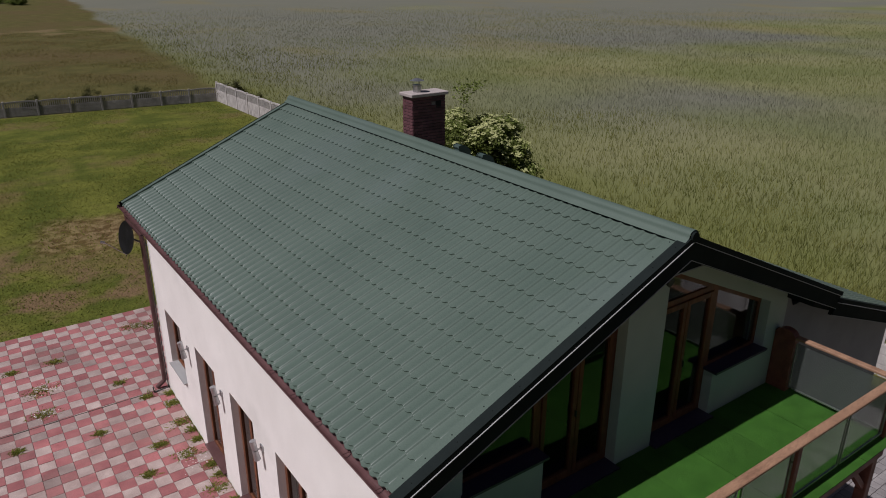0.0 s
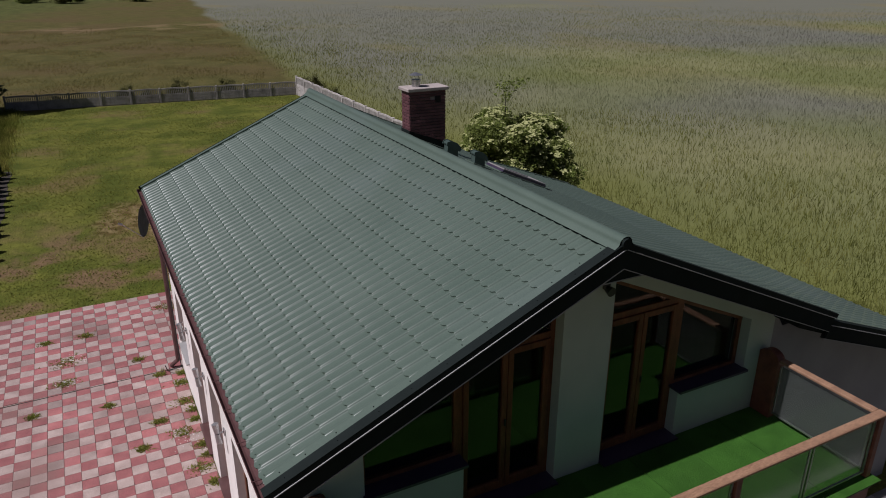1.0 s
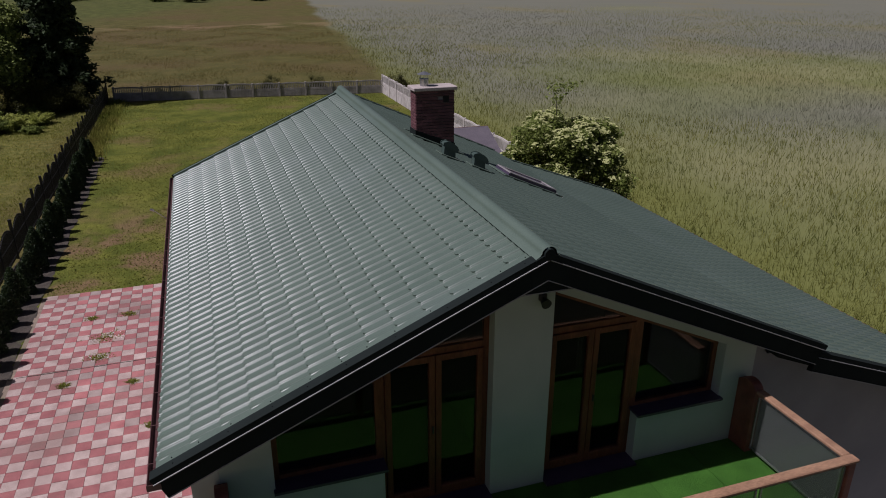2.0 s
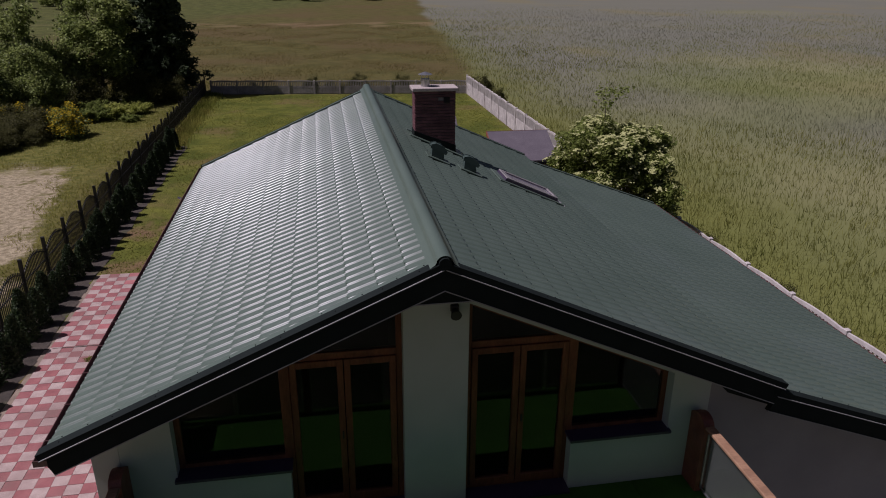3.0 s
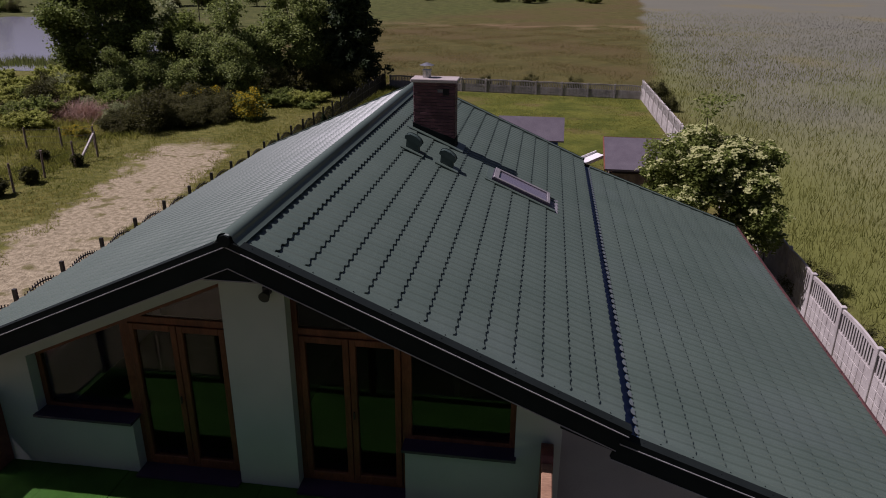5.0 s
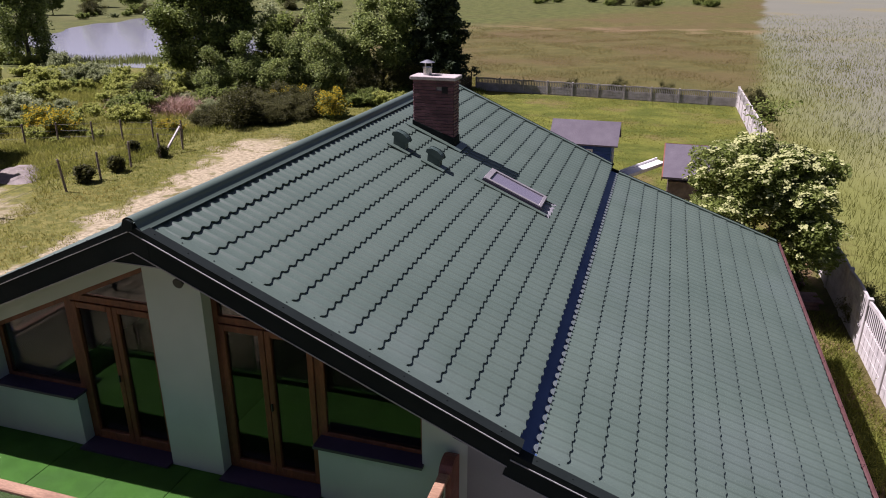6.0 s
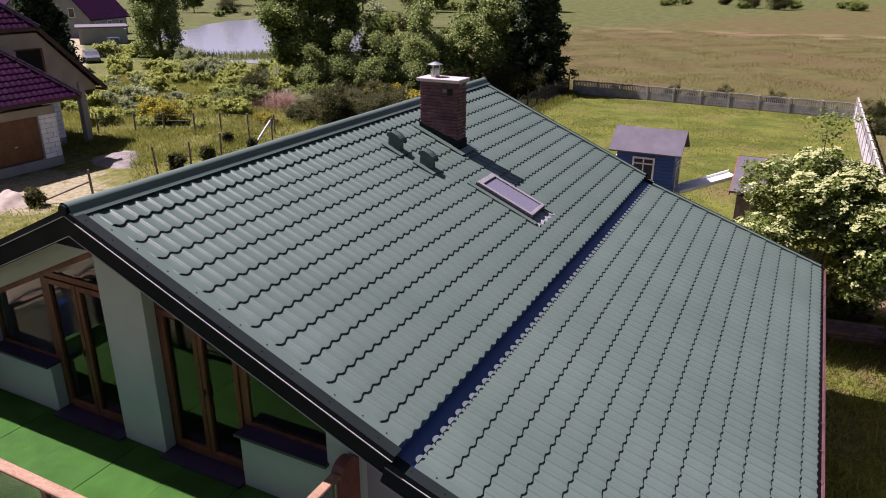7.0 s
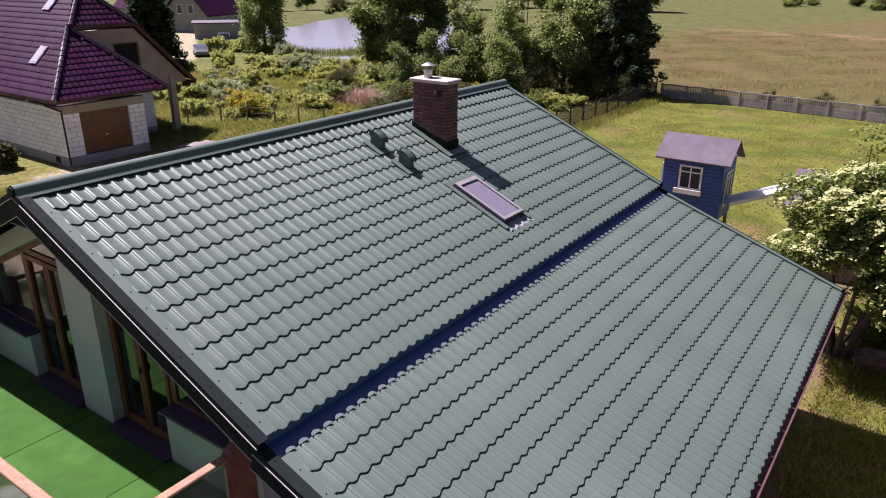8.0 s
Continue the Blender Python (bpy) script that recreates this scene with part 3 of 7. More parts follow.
# verge boards with their folded edges
for key, m, v0, v1 in (("left", SLOPE_L, 0.0, EAVE_V + 0.03), ("right", SLOPE_R, 0.0, EAVE_R + 0.03), ("low", SLOPE_LOW @ Matrix.Translation((0, 0.004, 0)), -0.14, LOW_V + 0.03)):
    bm = bmesh.new()
    box(bm, v0, v1, 4.975, 5.115, 0.045, 0.058, m=m)
    box(bm, v0, v1, 4.975, 4.99, -0.012, 0.046, m=m)
    hpart("verge_trim", bm, M_TRIM, label="dark folded steel verge trim")
    at_apex = 0.0 if key == "low" else 0.442
    hpart("drip_edge", deck(m, v0 + 0.016 * at_apex, v1, 4.964, 4.98, -0.021, -0.012), M_EDGE)
    hpart("verge_board", deck(m, v0 + 0.1 * at_apex, v1 - 0.03, 4.985, 5.01, -0.236, -0.013), M_TRIM)
    hpart("drip_edge", deck(m, v0 + 0.24 * at_apex, v1 - 0.03, 4.976, 5.0, -0.245, -0.236), M_EDGE)
    hpart("inner_board", deck(m, v0 + 0.1 * at_apex, v1 - 0.06, 5.03, 5.06, -0.25, -0.12), M_TRIM)
    bm = bmesh.new()
    box(bm, v0, v1, 16.70, 16.715, -0.2, 0.05, m=m)
    hpart("verge_trim", bm, M_TRIM)
    # screws along the trim
    for row, count in ((5.045, 9), (5.185, 12)):
        for i in range(count):
            bm = bmesh.new()
            v = v0 + (v1 - v0) * (i + 0.5 + 0.2 * math.sin(i * 5.1)) / count
            h = 0.058 if row < 5.1 else 0.034
            bmesh.ops.create_cone(bm, cap_ends=True, segments=6, radius1=0.008, radius2=0.006, depth=0.008, matrix=m @ Matrix.Translation((v, row, h + 0.004)))
            hpart("screw", bm, M_TRIM)

# apex plates where the verge boards meet
bm = bmesh.new()
k = 0.442
def mitre(hi, lo, half, y0, y1):
    """A bent plate over the apex, from hi to lo under the ridge line."""
    prism(bm, [(RIDGE_X - half, RIDGE_Z + hi - half * k), (RIDGE_X, RIDGE_Z + hi), (RIDGE_X + half, RIDGE_Z + hi - half * k),
               (RIDGE_X + half, RIDGE_Z + lo - half * k), (RIDGE_X, RIDGE_Z + lo), (RIDGE_X - half, RIDGE_Z + lo - half * k)], "y", y0, y1)


mitre(0.06, -0.012, 0.16, 4.972, 4.992)
hpart("verge_trim", bm, M_TRIM)
bm = bmesh.new()
mitre(-0.013, -0.256, 0.2, 4.982, 5.012)
hpart("verge_board", bm, M_TRIM)
# boxed apex under the verge
bm = bmesh.new()
prism(bm, [(RIDGE_X - 0.62, 5.99), (RIDGE_X + 0.62, 5.99), (RIDGE_X + 0.3, 6.2), (RIDGE_X, 6.3), (RIDGE_X - 0.3, 6.2)], "y", 5.045, 5.5)
hpart("soffit", bm, M_TRIM)
hpart("drip_edge", boxes((RIDGE_X - 0.63, RIDGE_X + 0.63, 5.035, 5.045, 5.98, 5.992)), M_EDGE)
bm = bmesh.new()
prism(bm, [(11.35, 4.5), (12.15, 4.18), (12.15, 4.35), (11.35, 4.75)], "y", 5.07, 5.498)
hpart("soffit", bm, M_TRIM)

# ridge cap of overlapping half-round lengths
for i in range(6):
    bm = bmesh.new()
    a, b = 4.99 + i * 1.955, 4.99 + (i + 1) * 1.955 + 0.0
    b = min(b, 16.72)
    prof = []
    for k in range(13):
        t = math.pi * k / 12
        prof.append((RIDGE_X + 0.088 * math.cos(t), RIDGE_Z + 0.055 + 0.075 * math.sin(t)))
    prof = [(RIDGE_X + 0.165, RIDGE_Z - 0.012)] + [(RIDGE_X + 0.105, RIDGE_Z + 0.03)] + prof + [(RIDGE_X - 0.105, RIDGE_Z + 0.03), (RIDGE_X - 0.165, RIDGE_Z - 0.012)]
    rings = []
    for y, s in ((a, 1.0), (b - 0.1, 1.0), (b - 0.07, 1.03), (b, 1.03)):
        rings.append([bm.verts.new((RIDGE_X + (x - RIDGE_X) * s, y, RIDGE_Z + (z - RIDGE_Z) * (s if k in range(2, 15) else 1.0))) for k, (x, z) in enumerate(prof)])
    for r0, r1 in zip(rings, rings[1:]):
        for k in range(len(prof) - 1):
            bm.faces.new((r0[k], r0[k + 1], r1[k + 1], r1[k]))
    hpart("ridge_cap", bm, M_ROOF, roofs["left"], smooth=True)
bm = bmesh.new()
bmesh.ops.create_cone(bm, cap_ends=True, segments=20, radius1=0.066, radius2=0.066, depth=0.03,
                      matrix=Matrix.Translation((RIDGE_X, 4.975, RIDGE_Z + 0.045)) @ pose(0, 0, 0, 90))
hpart("ridge_end", bm, M_TRIM)

# step where the lower roof tucks under the upper eave: riser and valley pan, the blue of their shade put into the
# colour
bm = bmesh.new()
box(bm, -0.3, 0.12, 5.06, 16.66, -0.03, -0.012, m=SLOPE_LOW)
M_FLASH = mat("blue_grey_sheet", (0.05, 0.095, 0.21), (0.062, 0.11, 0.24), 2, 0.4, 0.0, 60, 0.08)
hpart("flashing", bm, M_FLASH, label="smooth flashing at the step between the two roofs, its shade painted blue")
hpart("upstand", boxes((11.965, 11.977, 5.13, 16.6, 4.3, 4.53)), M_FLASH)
# half-disc plates added to imitate the sunlit crests of the lower sheets by the eave's shadow
M_SCALLOP = mat("pale_sheet_edge", (0.085, 0.105, 0.105), (0.105, 0.125, 0.125), 5, 0.6)
scallop = bpy.data.meshes.new("scallop")
bm = bmesh.new()
prism(bm, [(float(-0.05 * math.sin(t)), float(0.065 - 0.065 * math.cos(t))) for t in np.linspace(0, math.pi, 8)], "z", 0.02, 0.026)
bmesh.ops.recalc_face_normals(bm, faces=bm.faces)
bm.to_mesh(scallop)
bm.free()
for i in range(62):
    link_mesh("scallop", scallop, M_SCALLOP, roofs["low"], at=HOUSE_AT @ SLOPE_LOW @ pose(0.088, Y0 + 0.095 + 0.183 * i, 0))
bm = bmesh.new()
box(bm, EAVE_R - 0.09, EAVE_R - 0.07, 5.06, 16.6, -0.2, -0.02, m=SLOPE_R)
hpart("eave_board", bm, M_TRIM)

# gutters, downpipe
def gutter(x, z, y0, y1, label):
    bm = bmesh.new()
    pts = [(x + 0.07 * math.cos(t), z + 0.07 * math.sin(t)) for t in np.linspace(math.pi, 2 * math.pi, 9)]
    inner = [(x + 0.062 * math.cos(t), z + 0.062 * math.sin(t)) for t in np.linspace(2 * math.pi, math.pi, 9)]
    prism(bm, [(float(a), float(b)) for a, b in pts + inner], "y", y0, y1)
    for k in range(int((y1 - y0) / 0.7)):
        y = y0 + 0.35 + k * 0.7
        box(bm, x - 0.073, x + 0.073, y - 0.006, y + 0.006, z - 0.002, z + 0.003)
    box(bm, x - 0.07, x + 0.07, y0 - 0.006, y0, z - 0.07, z + 0.004)
    box(bm, x - 0.07, x + 0.07, y1, y1 + 0.006, z - 0.07, z + 0.004)
    return hpart("gutter", bm, M_GUTTER, label=label)


EAVE_X, EAVE_Z = RIDGE_X - EAVE_V * math.cos(PITCH), RIDGE_Z - EAVE_V * math.sin(PITCH)
gutter(EAVE_X - 0.02, EAVE_Z - 0.03, 4.99, 16.72, "brown half-round gutter")
LE_X, LE_Z = LOW_X + LOW_V * math.cos(LOW_PITCH), LOW_Z - LOW_V * math.sin(LOW_PITCH)
gutter(LE_X + 0.03, LE_Z - 0.03, 4.99, 16.72, "brown half-round gutter")
hpart("fascia", boxes((EAVE_X + 0.07, EAVE_X + 0.1, 5.06, 16.62, EAVE_Z - 0.2, EAVE_Z - 0.0)), M_GUTTER)
hpart("fascia", boxes((LE_X - 0.1, LE_X - 0.07, 5.06, 16.62, LE_Z - 0.2, LE_Z - 0.0)), M_GUTTER)
hpart("soffit", boxes((EAVE_X + 0.1, 3.868, 5.06, 16.62, EAVE_Z - 0.16, EAVE_Z - 0.14)), M_GUTTER)
bm = bmesh.new()
for a, b in (((EAVE_X, 16.3, EAVE_Z - 0.08), (EAVE_X, 16.3, EAVE_Z - 0.25)), ((EAVE_X, 16.3, EAVE_Z - 0.25), (3.78, 16.06, EAVE_Z - 0.6)),
             ((3.78, 16.06, EAVE_Z - 0.6), (3.78, 16.06, 0.25)), ((3.78, 16.06, 0.25), (3.6, 16.12, 0.08))):
    rod(bm, a, b, 0.05, n=12)
hpart("downpipe", bm, M_GUTTER, label="brown downpipe at the back corner")
bm = bmesh.new()
rod(bm, (3.82, 15.93, 0.1), (3.82, 15.93, 3.9), 0.012, n=6)
rod(bm, (3.82, 15.93, 0.1), (3.5, 16.0, 0.03), 0.012, n=6)
rod(bm, (3.5, 16.0, 0.03), (3.45, 15.8, 0.3), 0.012, n=6)
hpart("cable", bm, M_TYRE)

# walls
def wall_rows(lo, hi, z0, z1, holes):
    """Rectangles (along, up) of a wall with oblong holes (a0, a1, z0, z1)."""
    cuts = sorted({lo, hi, *[h[0] for h in holes], *[h[1] for h in holes]})
    out = []
    for a, b in zip(cuts, cuts[1:]):
        z = z0
        for h in sorted([h for h in holes if h[0] <= a and h[1] >= b], key=lambda h: h[2]):
            if h[2] > z:
                out.append((a, b, z, h[2]))
            z = h[3]
        if z < z1:
            out.append((a, b, z, z1))
    return out


SIDE_HOLES = [(14.2, 15.32, 1.05, 2.42), (12.02, 13.18, 0.12, 2.45), (10.1, 11.2, 0.12, 2.45), (8.0, 9.15, 0.12, 2.45)]
bm = bmesh.new()
for a, b, z0, z1 in wall_rows(5.5, 16.0, 0.0, 4.5, SIDE_HOLES):
    box(bm, 3.87, 4.17, a, b, z0, z1)
bmesh.ops.remove_doubles(bm, verts=bm.verts, dist=0.0005)
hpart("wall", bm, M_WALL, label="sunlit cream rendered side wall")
U0, W0 = 6.2, 5.905


def under(x):
    return U0 - 0.442 * abs(x - RIDGE_X) if x < 12.0 else 4.32 - 0.395 * (x - 12.1)


def facade(name, outline, y0=5.5, y1=5.8, label=""):
    bm = bmesh.new()
    prism(bm, outline, "y", y0, y1)
    hpart(name, bm, M_FACADE, label=label)


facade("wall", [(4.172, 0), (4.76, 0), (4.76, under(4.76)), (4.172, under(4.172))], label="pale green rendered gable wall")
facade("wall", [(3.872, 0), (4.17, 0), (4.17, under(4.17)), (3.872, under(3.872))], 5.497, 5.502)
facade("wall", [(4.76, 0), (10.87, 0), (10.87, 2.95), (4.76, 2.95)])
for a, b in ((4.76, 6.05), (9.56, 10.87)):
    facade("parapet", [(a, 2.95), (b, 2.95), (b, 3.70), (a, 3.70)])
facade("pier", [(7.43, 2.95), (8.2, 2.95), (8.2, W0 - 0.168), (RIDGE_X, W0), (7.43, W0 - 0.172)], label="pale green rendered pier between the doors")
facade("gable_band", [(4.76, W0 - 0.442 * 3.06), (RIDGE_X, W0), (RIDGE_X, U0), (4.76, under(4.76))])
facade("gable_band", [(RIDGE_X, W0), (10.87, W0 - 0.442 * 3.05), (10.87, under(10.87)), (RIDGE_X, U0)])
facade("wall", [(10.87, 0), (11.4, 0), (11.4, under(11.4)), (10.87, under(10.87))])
bm = bmesh.new()
prism(bm, [(11.4, 0), (15.6, 0), (15.6, under(15.6)), (12.22, under(12.22)), (12.0, 4.28), (11.6, 4.28), (11.4, under(11.4) - 0.05)], "y", 5.502, 5.8)
hpart("wall", bm, M_GREYWALL, label="grey base-coated front wall")
hpart("wall", boxes((15.3, 15.6, 5.8, 16.0, 0, 2.9)), M_WALL)
bm = bmesh.new()
prism(bm, [(4.17, 0), (15.3, 0), (15.3, 2.9), (12.0, 4.25), (RIDGE_X, 6.2), (4.17, 4.55)], "y", 15.7, 16.0)
hpart("wall", bm, M_WALL)
# rooms behind the glass, their darkness put into near-black floor and walls
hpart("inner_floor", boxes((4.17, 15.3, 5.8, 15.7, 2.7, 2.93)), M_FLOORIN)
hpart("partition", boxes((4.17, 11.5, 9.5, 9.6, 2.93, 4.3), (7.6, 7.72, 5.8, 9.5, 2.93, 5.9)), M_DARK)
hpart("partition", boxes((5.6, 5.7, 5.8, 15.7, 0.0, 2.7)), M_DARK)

# gable glazing: a door pair and a side light on each side of the pier
def gable_window(side):
    """side -1 or 1: bars in brown timber, panes of glass, plum sills."""
    def X(d):
        return RIDGE_X + side * d
    win = None
    near, door, far = (0.39, 1.77, 3.06) if side < 0 else (0.38, 1.74, 3.05)
    top = lambda d: W0 - 0.442 * d
    ya, yb = 5.66, 5.735

    def bar(a, b, z0, z1):
        x0, x1 = sorted((X(a), X(b)))
        return hpart("bar", boxes((x0, x1, ya, yb, z0, z1), bevel=0.005), M_WOOD, win)
    x0, x1 = sorted((X(near + 0.07), X(door - 0.06)))
    win = hpart("window", boxes((x0, x1, ya, yb, 5.06, 5.15), bevel=0.005), M_WOOD, label="brown timber gable glazing with double doors")
    bar(near, near + 0.07, 2.98, top(near) - 0.04)
    bar(door - 0.06, door + 0.06, 2.98, top(door))
    mid = (near + door) / 2
    bar(far - 0.07, far, 3.72, top(far))
    bar(near + 0.07, door - 0.06, 2.96, 3.03)
    bar(door + 0.06, far - 0.07, 3.72, 3.79)
    for a, b in ((near, door), (door, far)):
        bm = bmesh.new()
        prism(bm, [(X(a), top(a) - 0.08), (X(b), top(b) - 0.08), (X(b), top(b) + 0.0), (X(a), top(a) + 0.0)], "y", ya - 0.003, yb)
        hpart("bar", bm, M_WOOD, win)
    for a, b in ((near + 0.075, mid - 0.005), (mid + 0.005, door - 0.065)):
        bm = bmesh.new()
        x0, x1 = sorted((X(a), X(b)))
        for r in ((x0, x0 + 0.075, 3.035, 5.055), (x1 - 0.075, x1, 3.035, 5.055), (x0 + 0.075, x1 - 0.075, 3.035, 3.13), (x0 + 0.075, x1 - 0.075, 4.97, 5.055)):
            box(bm, r[0], r[1], ya - 0.02, yb - 0.02, r[2], r[3], bevel=0.006)
        hpart("door_leaf", bm, M_WOOD, win)
        bm = boxes((x0 + 0.075, x1 - 0.075, ya + 0.02, ya + 0.028, 3.13, 4.97))
        hpart("pane", bm, M_GLASS, win)
    x0, x1 = sorted((X(mid + 0.03), X(mid + 0.05)))
    hpart("handle", boxes((x0, x1, ya - 0.06, ya - 0.03, 3.98, 4.08), bevel=0.004), M_IRON, win)
    bm = bmesh.new()
    prism(bm, [(X(near + 0.07), 5.15), (X(door - 0.06), 5.15), (X(door - 0.06), top(door - 0.06) - 0.08), (X(near + 0.07), top(near + 0.07) - 0.08)], "y", ya + 0.02, ya + 0.028)
    hpart("pane", bm, M_GLASS, win)
    bm = bmesh.new()
    prism(bm, [(X(door + 0.06), 3.79), (X(far - 0.07), 3.79), (X(far - 0.07), top(far - 0.07) - 0.08), (X(door + 0.06), top(door + 0.06) - 0.08)], "y", ya + 0.02, ya + 0.028)
    hpart("pane", bm, M_GLASS, win)
    x0, x1 = sorted((X(door - 0.03), X(far + 0.02)))
    hpart("sill", boxes((x0, x1, 5.42, 5.66, 3.704, 3.74)), M_SILL, win, "plum sheet-metal sill")
    x0, x1 = sorted((X(near - 0.0), X(door)))
    hpart("sill", boxes((x0, x1, 5.38, 5.66, 2.953, 2.985)), M_SILL, win, "plum sheet-metal threshold")


gable_window(-1)
gable_window(1)

# side window and doors
for a, b, z0, z1 in SIDE_HOLES:
    xa, xb = 4.0, 4.07
    win = None
    for r in ((a, a + 0.08, z0, z1), (b - 0.08, b, z0, z1), (a + 0.08, b - 0.08, z1 - 0.08, z1), (a + 0.08, b - 0.08, z0, z0 + 0.09),
              ((a + b) / 2 - 0.05, (a + b) / 2 + 0.05, z0 + 0.09, z1 - 0.08)):
        bm = boxes((xa, xb, *r), bevel=0.006)
        if win is None:
            win = hpart("window" if z0 > 1 else "door", bm, M_WOOD, label="brown timber framed glazed opening")
        else:
            hpart("bar", bm, M_WOOD, win)
    for r in ((a + 0.08, (a + b) / 2 - 0.05), ((a + b) / 2 + 0.05, b - 0.08)):
        hpart("pane", boxes((4.03, 4.038, *r, z0 + 0.09, z1 - 0.08)), M_GLASS, win)
    hpart("sill", boxes((3.8, 4.0, a, b, z0 - 0.03 + 0.033, z0 + 0.03)), M_GUTTER if z0 < 1 else M_GREYWALL, win)

# wall spotlights with two heads
for y in (13.68, 11.66, 9.72):
    bm = bmesh.new()
    box(bm, 3.84, 3.868, y - 0.05, y + 0.05, 2.12, 2.24, bevel=0.008)
    rod(bm, (3.85, y, 2.18), (3.74, y, 2.18), 0.015)
    rod(bm, (3.74, y, 2.19), (3.72, y + 0.02, 2.36), 0.045, 0.055, 12)
    rod(bm, (3.74, y, 2.17), (3.76, y - 0.02, 2.0), 0.045, 0.055, 12)
    hpart("wall_spotlight", bm, M_STEEL, label="steel two-headed wall spotlight", smooth=False)
# lamp under the gable
bm = bmesh.new()
box(bm, 7.97, 8.07, 5.44, 5.498, 5.66, 5.76, bevel=0.015)
rod(bm, (8.02, 5.46, 5.68), (8.02, 5.36, 5.66), 0.04, 0.065, 12)
hpart("floodlight", bm, M_IRON, label="small floodlight under the gable")

# chimney
CX0, CX1, CY0, CY1, CZ = 8.47, 9.27, 12.2, 12.56, 7.06
chimney = hpart("chimney", boxes((CX0 + 0.012, CX1 - 0.012, CY0 + 0.012, CY1 - 0.012, 5.6, CZ)), M_MORTAR, label="red clinker brick chimney")
brick_me = bpy.data.meshes.new("brick")
bm = bmesh.new()
box(bm, -0.115, 0.115, -0.012, 0.012, -0.0265, 0.0265, bevel=0.003)
bm.to_mesh(brick_me)
bm.free()
brick_me.materials.append(M_BRICK)
half_me = bpy.data.meshes.new("brick")
bm = bmesh.new()
box(bm, -0.055, 0.055, -0.012, 0.012, -0.0265, 0.0265, bevel=0.003)
bm.to_mesh(half_me)
bm.free()
half_me.materials.append(M_BRICK)
brick_rng = random.Random(3)
VENT = (8.98, 9.12, 6.84, 6.96)
for face, length, turn in (("front", CX1 - CX0, 0), ("back", CX1 - CX0, 180), ("left", CY1 - CY0, 270), ("right", CY1 - CY0, 90)):
    mid = {"front": ((CX0 + CX1) / 2, CY0 + 0.003), "back": ((CX0 + CX1) / 2, CY1 - 0.003), "left": (CX0 + 0.003, (CY0 + CY1) / 2), "right": (CX1 - 0.003, (CY0 + CY1) / 2)}[face]
    course = 0
    z = CZ - 0.03
    while z > 5.8:
        n_half = int(round(length / 0.115))
        i = 0
        off = course % 2
        while i < n_half:
            size = 1 if (i == 0 and off) or i == n_half - 1 else 2
            w = length / n_half
            s = -length / 2 + w * (i + size / 2)
            pos = Vector((s, 0, 0))
            pos.rotate(Euler((0, 0, radians(turn))))
            x = mid[0] + pos.x
            roof_z = RIDGE_Z - 0.442 * abs((mid[0] + pos.x) - RIDGE_X)
            if z > roof_z - 0.05 and not (face == "front" and VENT[0] < x < VENT[1] and VENT[2] < z < VENT[3]):
                link_mesh("brick", brick_me if size == 2 else half_me, None, chimney, at=HOUSE_AT @ pose(x, mid[1] + pos.y, z, 0, 0, turn + brick_rng.uniform(-0.3, 0.3)))
            i += size
        z -= 0.063
        course += 1
# near-black plate painted for the dark inside the vent opening
hpart("vent_hole", boxes((9.04, 9.16, CY0 - 0.0115, CY0 + 0.02, 6.82, 6.95)), M_DARK, chimney)
hpart("cap", boxes((CX0 - 0.055, CX1 + 0.055, CY0 - 0.055, CY1 + 0.055, CZ, CZ + 0.07), bevel=0.012), mat("beige_cap_mortar", (0.31, 0.27, 0.25), (0.4, 0.35, 0.325), 3, 0.9, 0, 100, 0.15, 0.003, 80, (0.26, 0.22, 0.21), 1.2, 0.55), chimney, "pale concrete chimney cap")
bm = bmesh.new()
fx, fy = 8.7, 12.38
rod(bm, (fx, fy, CZ + 0.07), (fx, fy, CZ + 0.2), 0.085, n=20)
rod(bm, (fx, fy, CZ + 0.2), (fx, fy, CZ + 0.215), 0.093, n=20)
for a in (0.4, 2.5, 4.6):
    rod(bm, (fx + 0.08 * math.cos(a), fy + 0.08 * math.sin(a), CZ + 0.18), (fx + 0.08 * math.cos(a), fy + 0.08 * math.sin(a), CZ + 0.31), 0.007)
bmesh.ops.create_cone(bm, cap_ends=True, segments=20, radius1=0.145, radius2=0.03, depth=0.045, matrix=Matrix.Translation((fx, fy, CZ + 0.325)))
hpart("flue_cowl", bm, M_STEEL, chimney, "steel flue with a rain cowl")
# chimney flashing: upstand round the foot and an apron down the slope
za, zb = RIDGE_Z - 0.442 * (CX0 - RIDGE_X), RIDGE_Z - 0.442 * (CX1 - RIDGE_X)
for y0, y1 in ((CY0 - 0.02, CY0 - 0.008), (CY1 + 0.008, CY1 + 0.02)):
    bm = bmesh.new()
    prism(bm, [(CX0 - 0.02, za - 0.05), (CX1 + 0.02, zb - 0.05), (CX1 + 0.02, zb + 0.2), (CX0 - 0.02, za + 0.16)], "y", y0, y1)
    hpart("flashing", bm, M_TRIM, chimney)
hpart("flashing", boxes((CX0 - 0.02, CX0 - 0.008, CY0 - 0.007, CY1 + 0.007, za - 0.05, za + 0.16)), M_TRIM, chimney)
hpart("flashing", boxes((CX1 + 0.008, CX1 + 0.02, CY0 - 0.007, CY1 + 0.007, zb - 0.05, zb + 0.2)), M_TRIM, chimney)
vs = (CX0 - RIDGE_X) / math.cos(PITCH)
